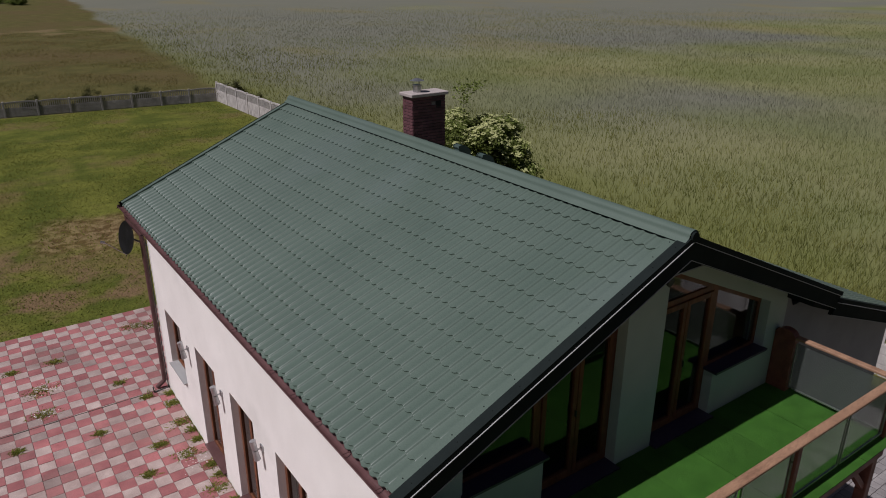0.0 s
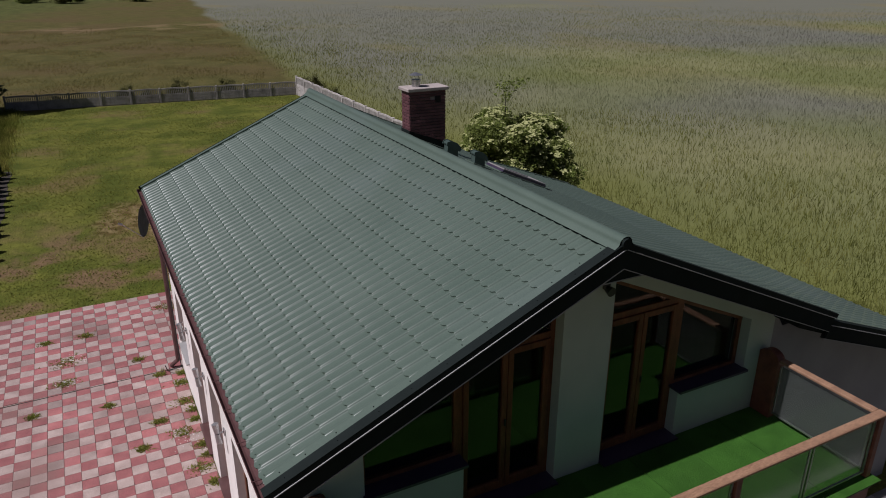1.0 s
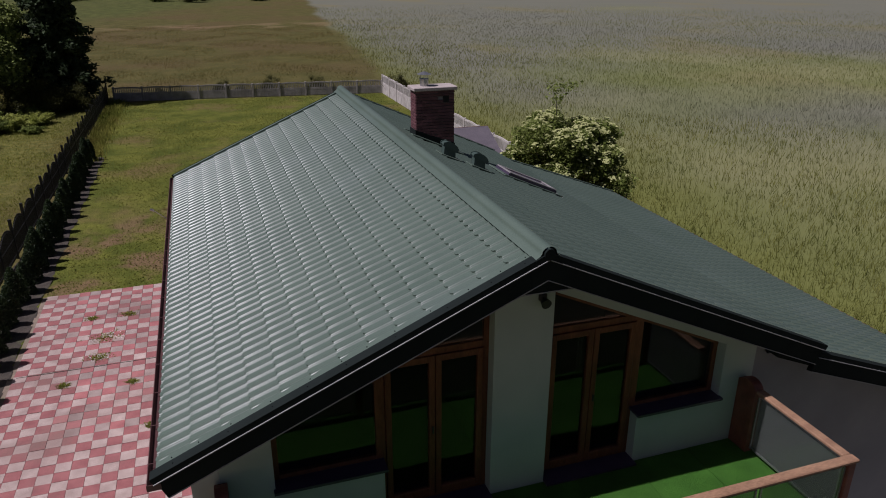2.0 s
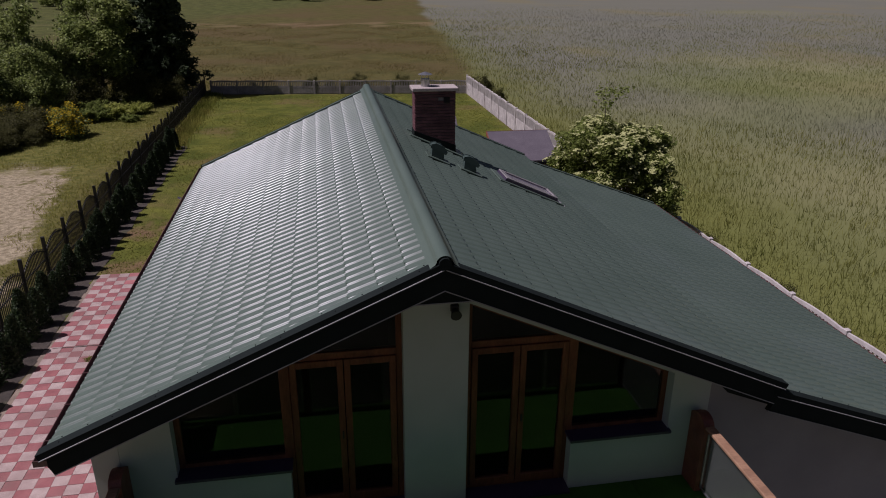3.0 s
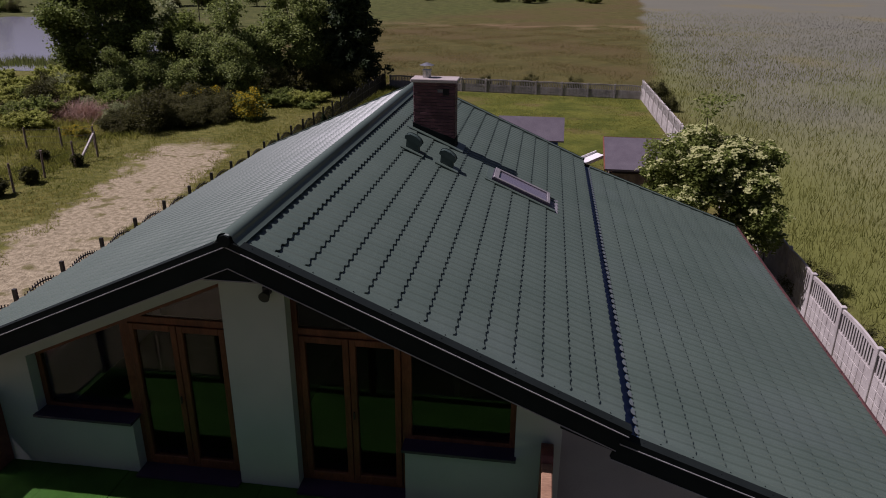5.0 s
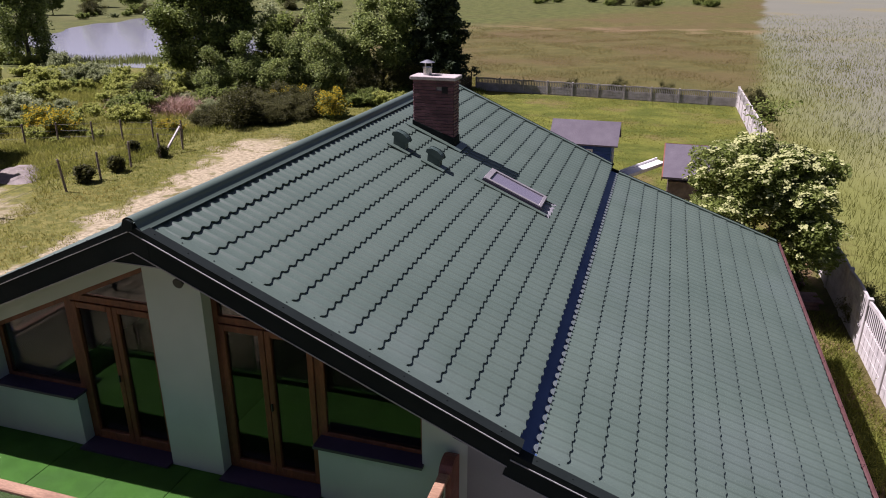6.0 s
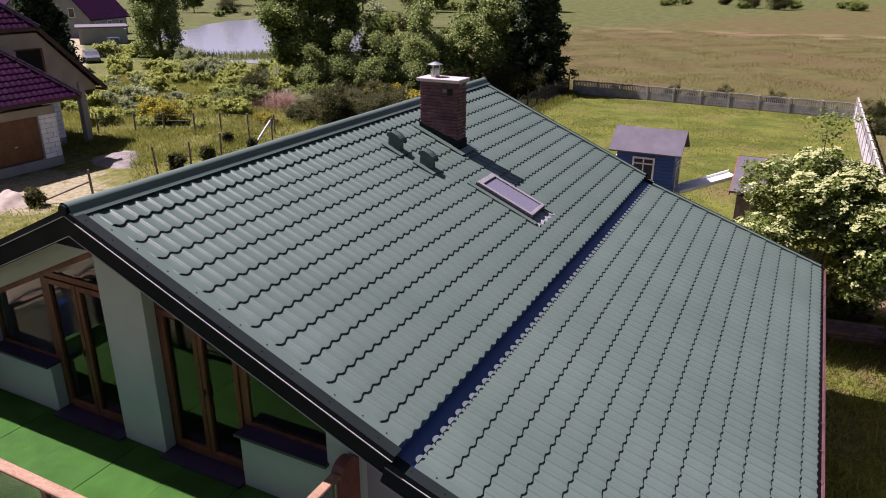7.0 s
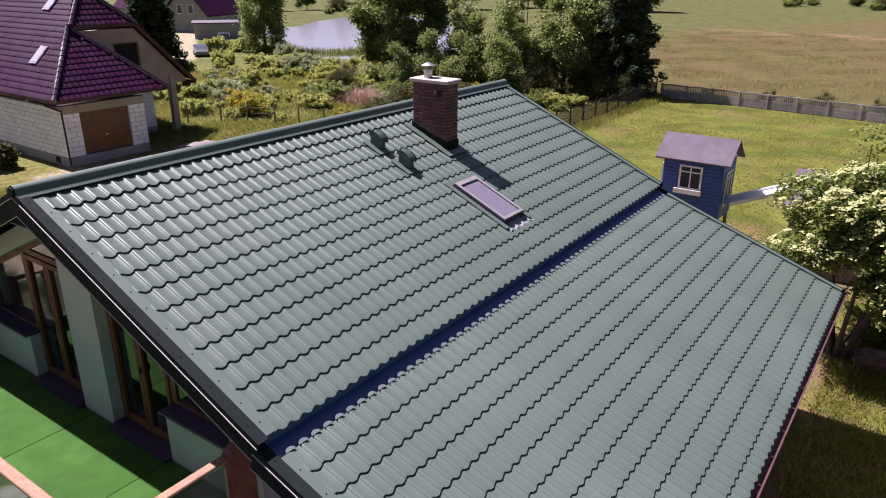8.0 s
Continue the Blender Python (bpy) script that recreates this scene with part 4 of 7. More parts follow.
for r in ((vs - 0.15, vs + 0.9, CY0 - 0.16, CY0 - 0.021, 0.045, 0.06), (vs - 0.15, vs + 0.9, CY1 + 0.021, CY1 + 0.16, 0.045, 0.06), (vs + 0.9, vs + 1.05, CY0 - 0.16, CY1 + 0.16, 0.04, 0.058)):
    hpart("flashing", deck(SLOPE_R, *r), M_ROOF, chimney)

# vent hoods: an upright square body under a rounded hood, on a flat flange
for v, y in ((0.93, 10.86), (1.6, 10.9)):
    bm = bmesh.new()
    prism(bm, [(v - 0.1, 0.02), (v + 0.13, 0.02), (v + 0.05, 0.2), (v - 0.16, 0.2)], "y", y - 0.075, y + 0.075)
    bmesh.ops.transform(bm, matrix=SLOPE_R, verts=bm.verts)
    bmesh.ops.bevel(bm, geom=bm.edges[:], offset=0.01, segments=1, affect="EDGES")
    vent = hpart("roof_vent", bm, M_HOOD, label="green hooded roof vent")
    bm = bmesh.new()
    prism(bm, [(v - 0.19, 0.19), (v + 0.11, 0.165), (v + 0.12, 0.2), (v + 0.07, 0.245), (v - 0.02, 0.275), (v - 0.13, 0.275), (v - 0.195, 0.235)], "y", y - 0.092, y + 0.092)
    bmesh.ops.transform(bm, matrix=SLOPE_R, verts=bm.verts)
    bmesh.ops.bevel(bm, geom=bm.edges[:], offset=0.012, segments=2, affect="EDGES")
    hpart("lid", bm, M_HOOD, vent)
    hpart("flange", deck(SLOPE_R, v - 0.2, v + 0.24, y - 0.19, y + 0.17, 0.03, 0.045), M_ROOF, vent)

# roof window
sv0, sv1, sy0, sy1 = (10.07 - RIDGE_X) / math.cos(PITCH), (11.15 - RIDGE_X) / math.cos(PITCH), 11.23, 11.9
bm = bmesh.new()
for r in ((sv0, sv1, sy0, sy0 + 0.07), (sv0, sv1, sy1 - 0.07, sy1), (sv0, sv0 + 0.12, sy0 + 0.07, sy1 - 0.07), (sv1 - 0.08, sv1, sy0 + 0.07, sy1 - 0.07)):
    box(bm, *r, 0.0, 0.098)
bmesh.ops.transform(bm, matrix=SLOPE_R, verts=bm.verts)
skylight = hpart("skylight", bm, M_SILL, label="pivoting roof window with dark sides and a grey frame")
bm = bmesh.new()
for r in ((sv0 + 0.01, sv1 - 0.01, sy0 + 0.01, sy0 + 0.065), (sv0 + 0.01, sv1 - 0.01, sy1 - 0.065, sy1 - 0.01), (sv0 + 0.01, sv0 + 0.115, sy0 + 0.065, sy1 - 0.065), (sv1 - 0.075, sv1 - 0.01, sy0 + 0.065, sy1 - 0.065)):
    box(bm, *r, 0.099, 0.128, bevel=0.008)
bmesh.ops.transform(bm, matrix=SLOPE_R, verts=bm.verts)
hpart("sash", bm, mat("grey_skylight_frame", (0.24, 0.225, 0.225), (0.31, 0.29, 0.29), 5, 0.35, 0.2), skylight, "pale grey metal sash")
hpart("pane", deck(SLOPE_R, sv0 + 0.12, sv1 - 0.08, sy0 + 0.07, sy1 - 0.07, 0.09, 0.1), mat("roof_window_glass", (0.14, 0.13, 0.165), (0.165, 0.152, 0.19), 0.6, 0.06, rough_vary=0.02), skylight)
hpart("blind", deck(SLOPE_R, sv0 + 0.12, sv1 - 0.08, sy0 + 0.07, sy1 - 0.07, 0.05, 0.06), mat("lilac_blind", (0.12, 0.11, 0.16), (0.145, 0.132, 0.185), 2, 0.8), skylight, "pale blind behind the glass")
for r in ((sv0 - 0.12, sv1 + 0.12, sy0 - 0.1, sy0, 0.035, 0.055), (sv0 - 0.12, sv1 + 0.12, sy1, sy1 + 0.1, 0.035, 0.055), (sv0 - 0.12, sv0, sy0, sy1, 0.035, 0.06)):
    hpart("flashing", deck(SLOPE_R, *r), M_ROOF, skylight)
me = tile_sheet("flashing", HOUSE_AT @ SLOPE_R @ Matrix.Translation((0, 0, 0.008)), sy0 - 0.03, 4, sv1, sv1 + 0.2, 0.21, 0.35)
link_mesh("flashing", me, mat("lead_apron", (0.22, 0.22, 0.23), (0.34, 0.33, 0.34), 12, 0.6, 0.2, 60, 0.3), skylight, "pale crinkled lead apron")

# satellite dish on the back corner
bm = bmesh.new()
dish_at = Matrix.Translation((3.56, 16.38, 3.85)) @ Vector((-0.95, -0.2, 0.22)).to_track_quat("Z", "Y").to_matrix().to_4x4()
rings = []
for k in range(6):
    r = 0.38 * k / 5
    rings.append([bm.verts.new(dish_at @ Vector((r * math.cos(a), r * math.sin(a), 0.28 * r * r))) for a in np.linspace(0, 2 * math.pi, 25)[:-1]])
for r0, r1 in zip(rings[1:], rings[2:]):
    for i in range(24):
        bm.faces.new((r0[i], r0[(i + 1) % 24], r1[(i + 1) % 24], r1[i]))
bm.faces.new(rings[1])
bmesh.ops.solidify(bm, geom=bm.faces[:], thickness=0.012)
dish = hpart("satellite_dish", bm, M_IRON, label="dark satellite dish on the house corner", smooth=True)
bm = bmesh.new()
a, b = dish_at @ Vector((0, -0.4, 0.0)), dish_at @ Vector((0, -0.1, 0.5))
rod(bm, a, b, 0.01)
rod(bm, b, b + Vector((-0.08, 0, 0.04)), 0.03)
rod(bm, dish_at @ Vector((0, 0, -0.02)), (3.9, 16.0, 3.7), 0.02)
hpart("feed_arm", bm, M_STEEL, dish)

# ---- terrace ----
TZ, TX0, TX1, TY0 = 2.95, 4.08, 11.36, 3.58
terrace = tagged(empty("terrace", (7.7, 4.5, 0)), "raised timber terrace with green turf and glazed railing", "terrace")
T_AT = terrace.matrix_world.inverted()


def tpart(name, bm, material, parent=terrace, label="", smooth=False):
    bmesh.ops.transform(bm, matrix=T_AT, verts=bm.verts)
    return part(name, bm, material, parent, label, smooth)


tpart("deck", boxes((TX0, TX1, TY0, 5.495, TZ - 0.2, TZ - 0.022)), M_OLDWOOD)
n_strip = 8
for i in range(n_strip):
    a, b = TX0 + (TX1 - TX0) * i / n_strip, TX0 + (TX1 - TX0) * (i + 1) / n_strip
    bm = bmesh.new()
    g = bmesh.ops.create_grid(bm, x_segments=6, y_segments=12, size=0.5)
    tr = random.Random(i)
    for v in bm.verts:
        edge = abs(v.co.x) > 0.49 or abs(v.co.y) > 0.49
        v.co = Vector(((a + b) / 2 + v.co.x * (b - a - 0.008), (TY0 - 0.11 + 5.49) / 2 + v.co.y * (5.49 - TY0 + 0.11), TZ + (0 if edge else tr.uniform(-0.002, 0.006)) + 0.004 * (i % 2)))
    r = bmesh.ops.extrude_face_region(bm, geom=bm.faces[:])
    for v in [e for e in r["geom"] if isinstance(e, bmesh.types.BMVert)]:
        v.co.z -= 0.018
    tpart("turf_strip", bm, M_TURF, label="bright green artificial turf")
RAIL_Z = 3.95
for x, y in ((TX1 - 0.12, TY0 + 0.06), (8.62, TY0 + 0.06), (6.2, TY0 + 0.06), (TX0 + 0.1, TY0 + 0.06)):
    tpart("post", boxes((x - 0.05, x + 0.05, y - 0.05, y + 0.05, TZ + 0.01, RAIL_Z - 0.03), bevel=0.008), M_POSTWOOD)
for x in (TX1 - 0.12, TX0 + 0.1):
    bm = bmesh.new()
    out = [(5.15, TZ + 0.01), (5.49, TZ + 0.01), (5.49, 3.98)] + [(5.32 + 0.17 * math.cos(t), 3.92 + 0.13 * math.sin(t)) for t in np.linspace(0.3, math.pi - 0.1, 8)] + [(5.15, 3.9)]
    prism(bm, [(float(a), float(b)) for a, b in out], "x", x - 0.07, x + 0.07)
    tpart("wall_post", bm, M_POSTWOOD, label="dark timber post with a rounded head by the wall")
tpart("handrail", boxes((TX0 + 0.03, TX1 - 0.05, TY0 - 0.01, TY0 + 0.12, RAIL_Z - 0.03, RAIL_Z + 0.015), bevel=0.01), M_RAIL, label="sun-bleached brown handrail")
for x in (TX1 - 0.12, TX0 + 0.1):
    tpart("handrail", boxes((x - 0.06, x + 0.06, TY0 + 0.122, 5.15, RAIL_Z - 0.03, RAIL_Z + 0.015), bevel=0.01), M_RAIL)


def rail_panel(a, b):
    a, b = Vector(a), Vector(b)
    d = (b - a)
    q = Matrix.Translation(a) @ d.to_track_quat("X", "Z").to_matrix().to_4x4()
    L = d.length
    bm = bmesh.new()
    box(bm, 0, L, -0.004, 0.004, 0.1, 0.9, m=q)
    pane = tpart("panel", bm, M_PANEL, label="smoked balustrade panel")
    bm = bmesh.new()
    box(bm, 0, L, -0.015, 0.015, 0.075, 0.1, m=q)
    for s in (0.0, L - 0.02):
        box(bm, s, s + 0.02, -0.014, 0.014, 0.1, 0.9, m=q)
    tpart("panel_frame", bm, M_STEEL, pane)


xs = [TX0 + 0.16, 5.13, 6.14, 6.26, 7.35, 7.45, 8.56, 8.68, 9.9, 9.95, TX1 - 0.18]
for a, b in ((xs[0], xs[1]), (xs[1] + 0.04, xs[2]), (xs[3], xs[4]), (xs[5], xs[6]), (xs[7], xs[8]), (xs[9], xs[10])):
    rail_panel((a, TY0 + 0.06, TZ), (b, TY0 + 0.06, TZ))
for x in (TX1 - 0.12, TX0 + 0.1):
    rail_panel((x, TY0 + 0.13, TZ), (x, 5.14, TZ))
for x in (TX0 + 0.1, 7.7, TX1 - 0.12):
    tpart("support_post", boxes((x - 0.08, x + 0.08, TY0 + 0.05, TY0 + 0.21, 0, TZ - 0.2), bevel=0.01), M_POSTWOOD)
    bm = bmesh.new()
    for s in (-1, 1):
        if TX0 < x + s * 0.9 < TX1:
            beam(bm, (x + s * 0.06, TY0 + 0.13, 2.0), (x + s * 0.75, TY0 + 0.13, TZ - 0.24), 0.09, 0.09)
    if len(bm.verts):
        tpart("brace", bm, M_POSTWOOD)
    else:
        bm.free()
tpart("edge_beam", boxes((TX0, TX1, TY0 + 0.02, TY0 + 0.16, TZ - 0.38, TZ - 0.2)), M_POSTWOOD)

# ---- fences ----


def concrete_fence(a, b, height, label, material=M_CONCRETE):
    """Posts every 2.05 m with panels between: a solid lower slab, balusters and a bowed top rail."""
    a, b = Vector((*a, 0)), Vector((*b, 0))
    d = b - a
    fence = tagged(empty("concrete_fence", a, math.degrees(math.atan2(d.y, d.x))), label, "fence")
    count = max(1, int(round(d.length / 2.05)))
    w = d.length / count
    post = bpy.data.meshes.new("post")
    bm = bmesh.new()
    box(bm, -0.07, 0.07, -0.07, 0.07, 0, height + 0.02, bevel=0.012)
    bm.to_mesh(post)
    bm.free()
    panel = bpy.data.meshes.new("panel")
    bm = bmesh.new()
    low = height * 0.6
    box(bm, 0.07, w - 0.07, -0.025, 0.025, 0, low)
    # relief blocks pressed out of the slab, in three rows of seven
    nb = 7
    cells = []
    for r in range(3):
        for k in range(nb):
            x0 = 0.1 + (w - 0.2) * k / nb
            z0 = 0.05 + (low - 0.06) * r / 3
            cells.append((x0 + 0.012, x0 + (w - 0.2) / nb - 0.012, z0 + 0.014, z0 + (low - 0.06) / 3 - 0.014))
    for axis, cuts in ((0, sorted({c for x0, x1, z0, z1 in cells for c in (x0, x1)})), (2, sorted({c for x0, x1, z0, z1 in cells for c in (z0, z1)}))):
        for c in cuts:
            co, no = Vector((0, 0, 0)), Vector((0, 0, 0))
            co[axis], no[axis] = c, 1
            bmesh.ops.bisect_plane(bm, geom=bm.verts[:] + bm.edges[:] + bm.faces[:], plane_co=co, plane_no=no)
    raised = []
    for f in bm.faces:
        c = f.calc_center_median()
        if abs(c.y) > 0.024 and any(x0 < c.x < x1 and z0 < c.z < z1 for x0, x1, z0, z1 in cells):
            raised.append(f)
    r = bmesh.ops.extrude_discrete_faces(bm, faces=raised)
    for f in r["faces"]:
        for v in f.verts:
            v.co.y += math.copysign(0.011, v.co.y)
    bmesh.ops.recalc_face_normals(bm, faces=bm.faces)
    bm.to_mesh(panel)
    bm.free()
    # bowed top rail in one length
    rail = bpy.data.meshes.new("top_rail")
    n_bal = 14
    prof = lambda s: height - 0.09 + 0.05 * math.sin(math.pi * s)
    bm = bmesh.new()
    rings = []
    for k in range(9):
        x, z = 0.07 + (w - 0.14) * k / 8, prof(k / 8)
        rings.append([bm.verts.new((x, y, z + h)) for y, h in ((-0.03, -0.05), (0.03, -0.05), (0.03, 0.05), (-0.03, 0.05))])
    for r0, r1 in zip(rings, rings[1:]):
        for k in range(4):
            bm.faces.new((r0[k], r0[(k + 1) % 4], r1[(k + 1) % 4], r1[k]))
    bm.faces.new(rings[0])
    bm.faces.new(rings[-1])
    bmesh.ops.recalc_face_normals(bm, faces=bm.faces)
    bm.to_mesh(rail)
    bm.free()
    balusters = []
    for k in range(n_bal):
        s = (k + 0.5) / n_bal
        x = 0.09 + (w - 0.18) * s
        me = bpy.data.meshes.new("baluster")
        bm = bmesh.new()
        box(bm, x - 0.034, x + 0.034, -0.025, 0.025, low, prof(s))
        bm.to_mesh(me)
        bm.free()
        balusters.append(me)
    for i in range(count + 1):
        link_mesh("post", post, material, fence, at=pose(i * w, 0, 0))
        if i < count:
            slab = link_mesh("panel", panel, material, fence, at=pose(i * w, 0, 0))
            link_mesh("top_rail", rail, material, slab)
            if i >= count - 21:
                for me in balusters:
                    link_mesh("baluster", me, material, slab)
    # balusters of the far panels, joined
    if count > 21:
        bm = bmesh.new()
        for i in range(count - 21):
            for k in range(n_bal):
                s = (k + 0.5) / n_bal
                x = i * w + 0.09 + (w - 0.18) * s
                box(bm, x - 0.034, x + 0.034, -0.025, 0.025, low, prof(s))
        tagged(part("far_baluster", bm, material, fence), kind="stuff")
    return fence


concrete_fence((-1.7, 56.8), (18.2, 54.6), 1.05, "grey precast concrete fence with balusters at the garden's end", M_OLDCONCRETE)
concrete_fence((18.22, 54.5), (18.62, -1.0), 1.46, "pale precast concrete fence along the grain field")
concrete_fence((-2.0, -9.0), (18.2, -9.0), 1.5, "precast concrete fence in front of the house")


def iron_fence(x, y0, y1):
    """Black bar fence with arched tops between posts."""
    fence = tagged(empty("iron_fence", (x, y0, 0), 90), "black iron bar fence with arched tops behind the hedge", "fence")
    count = int(round((y1 - y0) / 1.9))
    w = (y1 - y0) / count
    post = bpy.data.meshes.new("post")
    bm = bmesh.new()
    box(bm, -0.045, 0.045, -0.045, 0.045, 0, 1.42)
    bm.to_mesh(post)
    bm.free()
    panel = bpy.data.meshes.new("panel")
    bm = bmesh.new()
    for k in range(17):
        s = (k + 0.5) / 17
        px = 0.05 + (w - 0.1) * s
        box(bm, px - 0.011, px + 0.011, -0.011, 0.011, 0.08, 1.02 + 0.26 * math.sin(math.pi * s))
    box(bm, 0.04, w - 0.04, -0.014, 0.014, 0.16, 0.2)
    box(bm, 0.04, w - 0.04, -0.014, 0.014, 0.7, 0.73)
    for k in range(8):
        s0, s1 = k / 8, (k + 1) / 8
        f = lambda s: 0.92 + 0.26 * math.sin(math.pi * s)
        prism(bm, [(0.05 + (w - 0.1) * s0, f(s0)), (0.05 + (w - 0.1) * s1, f(s1)), (0.05 + (w - 0.1) * s1, f(s1) + 0.035), (0.05 + (w - 0.1) * s0, f(s0) + 0.035)], "y", -0.012, 0.012)
    bmesh.ops.recalc_face_normals(bm, faces=bm.faces)
    bm.to_mesh(panel)
    bm.free()
    bars = []
    for k in range(17):
        me = bpy.data.meshes.new("bar")
        bm = boxes((-0.012, 0.012, -0.011, 0.011, 0.08, 1.02 + 0.26 * math.sin(math.pi * (k + 0.5) / 17)))
        bm.to_mesh(me)
        bm.free()
        bars.append(me)
    rails = []
    for z0, z1 in ((0.16, 0.2), (0.7, 0.73)):
        me = bpy.data.meshes.new("rail")
        bm = boxes((0.045, w - 0.045, -0.014, 0.014, z0, z1))
        bm.to_mesh(me)
        bm.free()
        rails.append(me)
    arch = bpy.data.meshes.new("arch")
    bm = bmesh.new()
    for k in range(8):
        s0, s1 = k / 8, (k + 1) / 8
        prism(bm, [(0.05 + (w - 0.1) * s0, f(s0)), (0.05 + (w - 0.1) * s1, f(s1)), (0.05 + (w - 0.1) * s1, f(s1) + 0.035), (0.05 + (w - 0.1) * s0, f(s0) + 0.035)], "y", -0.014, 0.014)
    bmesh.ops.recalc_face_normals(bm, faces=bm.faces)
    bm.to_mesh(arch)
    bm.free()
    for i in range(count + 1):
        link_mesh("post", post, M_IRON, fence, at=pose(i * w, 0, 0))
        if i < count and 14 < y0 + i * w < 47:
            for k, me in enumerate(bars):
                link_mesh("bar", me, M_IRON, fence, at=pose(i * w + 0.05 + (w - 0.1) * (k + 0.5) / 17, 0, 0))
            for me in rails + [arch]:
                link_mesh(me.name.split(".")[0], me, M_IRON, fence, at=pose(i * w, 0, 0))
        elif i < count:
            tagged(link_mesh("panel", panel, M_IRON, fence, at=pose(i * w, 0, 0)), kind="stuff")


iron_fence(-2.15, 2.0 - 4 * 54.8 / 29, 56.8)
M_SOIL = mat("dark_bed_soil", (0.03, 0.024, 0.018), (0.06, 0.048, 0.036), 3, 0.95, 0, 60, 0.4, 0.02, 40, (0.07, 0.08, 0.025), 1.5, 0.58)
bm = bmesh.new()
bmesh.ops.create_grid(bm, x_segments=4, y_segments=120, size=0.5)
for v in bm.verts:
    v.co = Vector((-1.42 + v.co.x * 1.3 + 0.05 * math.sin(v.co.y * 70), 21.5 + v.co.y * 35, 0.012 + 0.05 * (0.5 - abs(v.co.x)) + 0.02 * math.sin(v.co.y * 190 + v.co.x * 9)))
tagged(part("hedge_bed", bm, M_SOIL), "dark soil bed along the hedge", "soil", kind="structure")

# ---- plants ----
def plant(name, label, category, parts, at, turn=0.0, size=1.0, group=""):
    ob = empty(name)
    for pname, me, material, plabel in parts:
        link_mesh(pname, me, material, ob, plabel)
    tagged(ob, label, category, group)
    ob.matrix_world = pose(*at, 0, 0, turn) @ Matrix.Scale(size, 4)
    return ob


def put_copy(src, at, turn, size, tall=1.0):
    ob = copy_thing(src, pose(*at, 0, 0, turn))
    ob.scale = (size, size, size * tall)
    return ob


def crown_points(rng, clumps, count, radii, centre, spread, hollow=0.55, uneven=1.0):
    """Leaf places in clumps set over an uneven ellipsoid."""
    d = rng.normal(size=(clumps, 3))
    d /= np.linalg.norm(d, axis=1, keepdims=True)
    d[:, 2] = np.where(d[:, 2] < -0.8, -d[:, 2] * 0.4, d[:, 2])
    r = rng.uniform(hollow, 1.0, (clumps, 1)) ** 0.7
    lump = 1 + uneven * (0.18 * np.sin(d[:, :1] * 4.0 + 1.0) + 0.14 * np.sin(d[:, 1:2] * 5.0) + 0.1 * np.sin(d[:, 2:3] * 7 + 2))
    c = np.array(centre) + d * r * lump * np.array(radii)
    pick = rng.integers(0, clumps, count)
    out = rng.normal(size=(count, 3)) * spread * np.array((1, 1, 0.75)) * rng.uniform(0.5, 1.3, (clumps, 1))[pick]
    return c[pick] + out, c


def limbs(rng, height, trunk, tips, base=0.0, n=7):
    bm = bmesh.new()
    top = Vector((rng.normal() * 0.1, rng.normal() * 0.1, height))
    mid = Vector((rng.normal() * 0.12, rng.normal() * 0.12, height * 0.45))
    rod(bm, (0, 0, base), mid, trunk, trunk * 0.7, n)
    rod(bm, mid, top, trunk * 0.7, trunk * 0.25, n)
    for t in tips:
        t = Vector(t)
        f = min(0.9, max(0.2, t.z / height * 0.6))
        s = mid.lerp(top, f) if f > 0.45 else Vector((0, 0, base)).lerp(mid, f / 0.45)
        knee = s.lerp(t, 0.5) + Vector((0, 0, 0.15 * (t - s).length))
        rod(bm, s, knee, trunk * 0.32, trunk * 0.2, 5)
        rod(bm, knee, t, trunk * 0.2, trunk * 0.06, 5)
    me = bpy.data.meshes.new("trunk")
    bm.to_mesh(me)
    bm.free()
    return me


def broadleaf(seed, height, radii, leaves, leaf, clumps, spread, material, trunk=0.16, label="", name="tree", low=0.35, droop=0.0):
    rng = np.random.default_rng(seed)
    centre = (0, 0, max(height - radii[2] * 0.98, height * 0.45))
    pts, tips = crown_points(rng, clumps, leaves, radii, centre, spread)
    pts[:, 2] -= droop * rng.exponential(1.0, len(pts)) * np.hypot(pts[:, 0], pts[:, 1]) / radii[0]
    pts[:, 2] = np.maximum(pts[:, 2], low)
    return plant(name, label, "tree", (("trunk", limbs(rng, height * 0.8, trunk, tips[:14]), M_BARK, ""), ("crown", leaf_mesh("crown", pts, leaf, rng, flat=0.35), material, "")), (0, 0, 0))


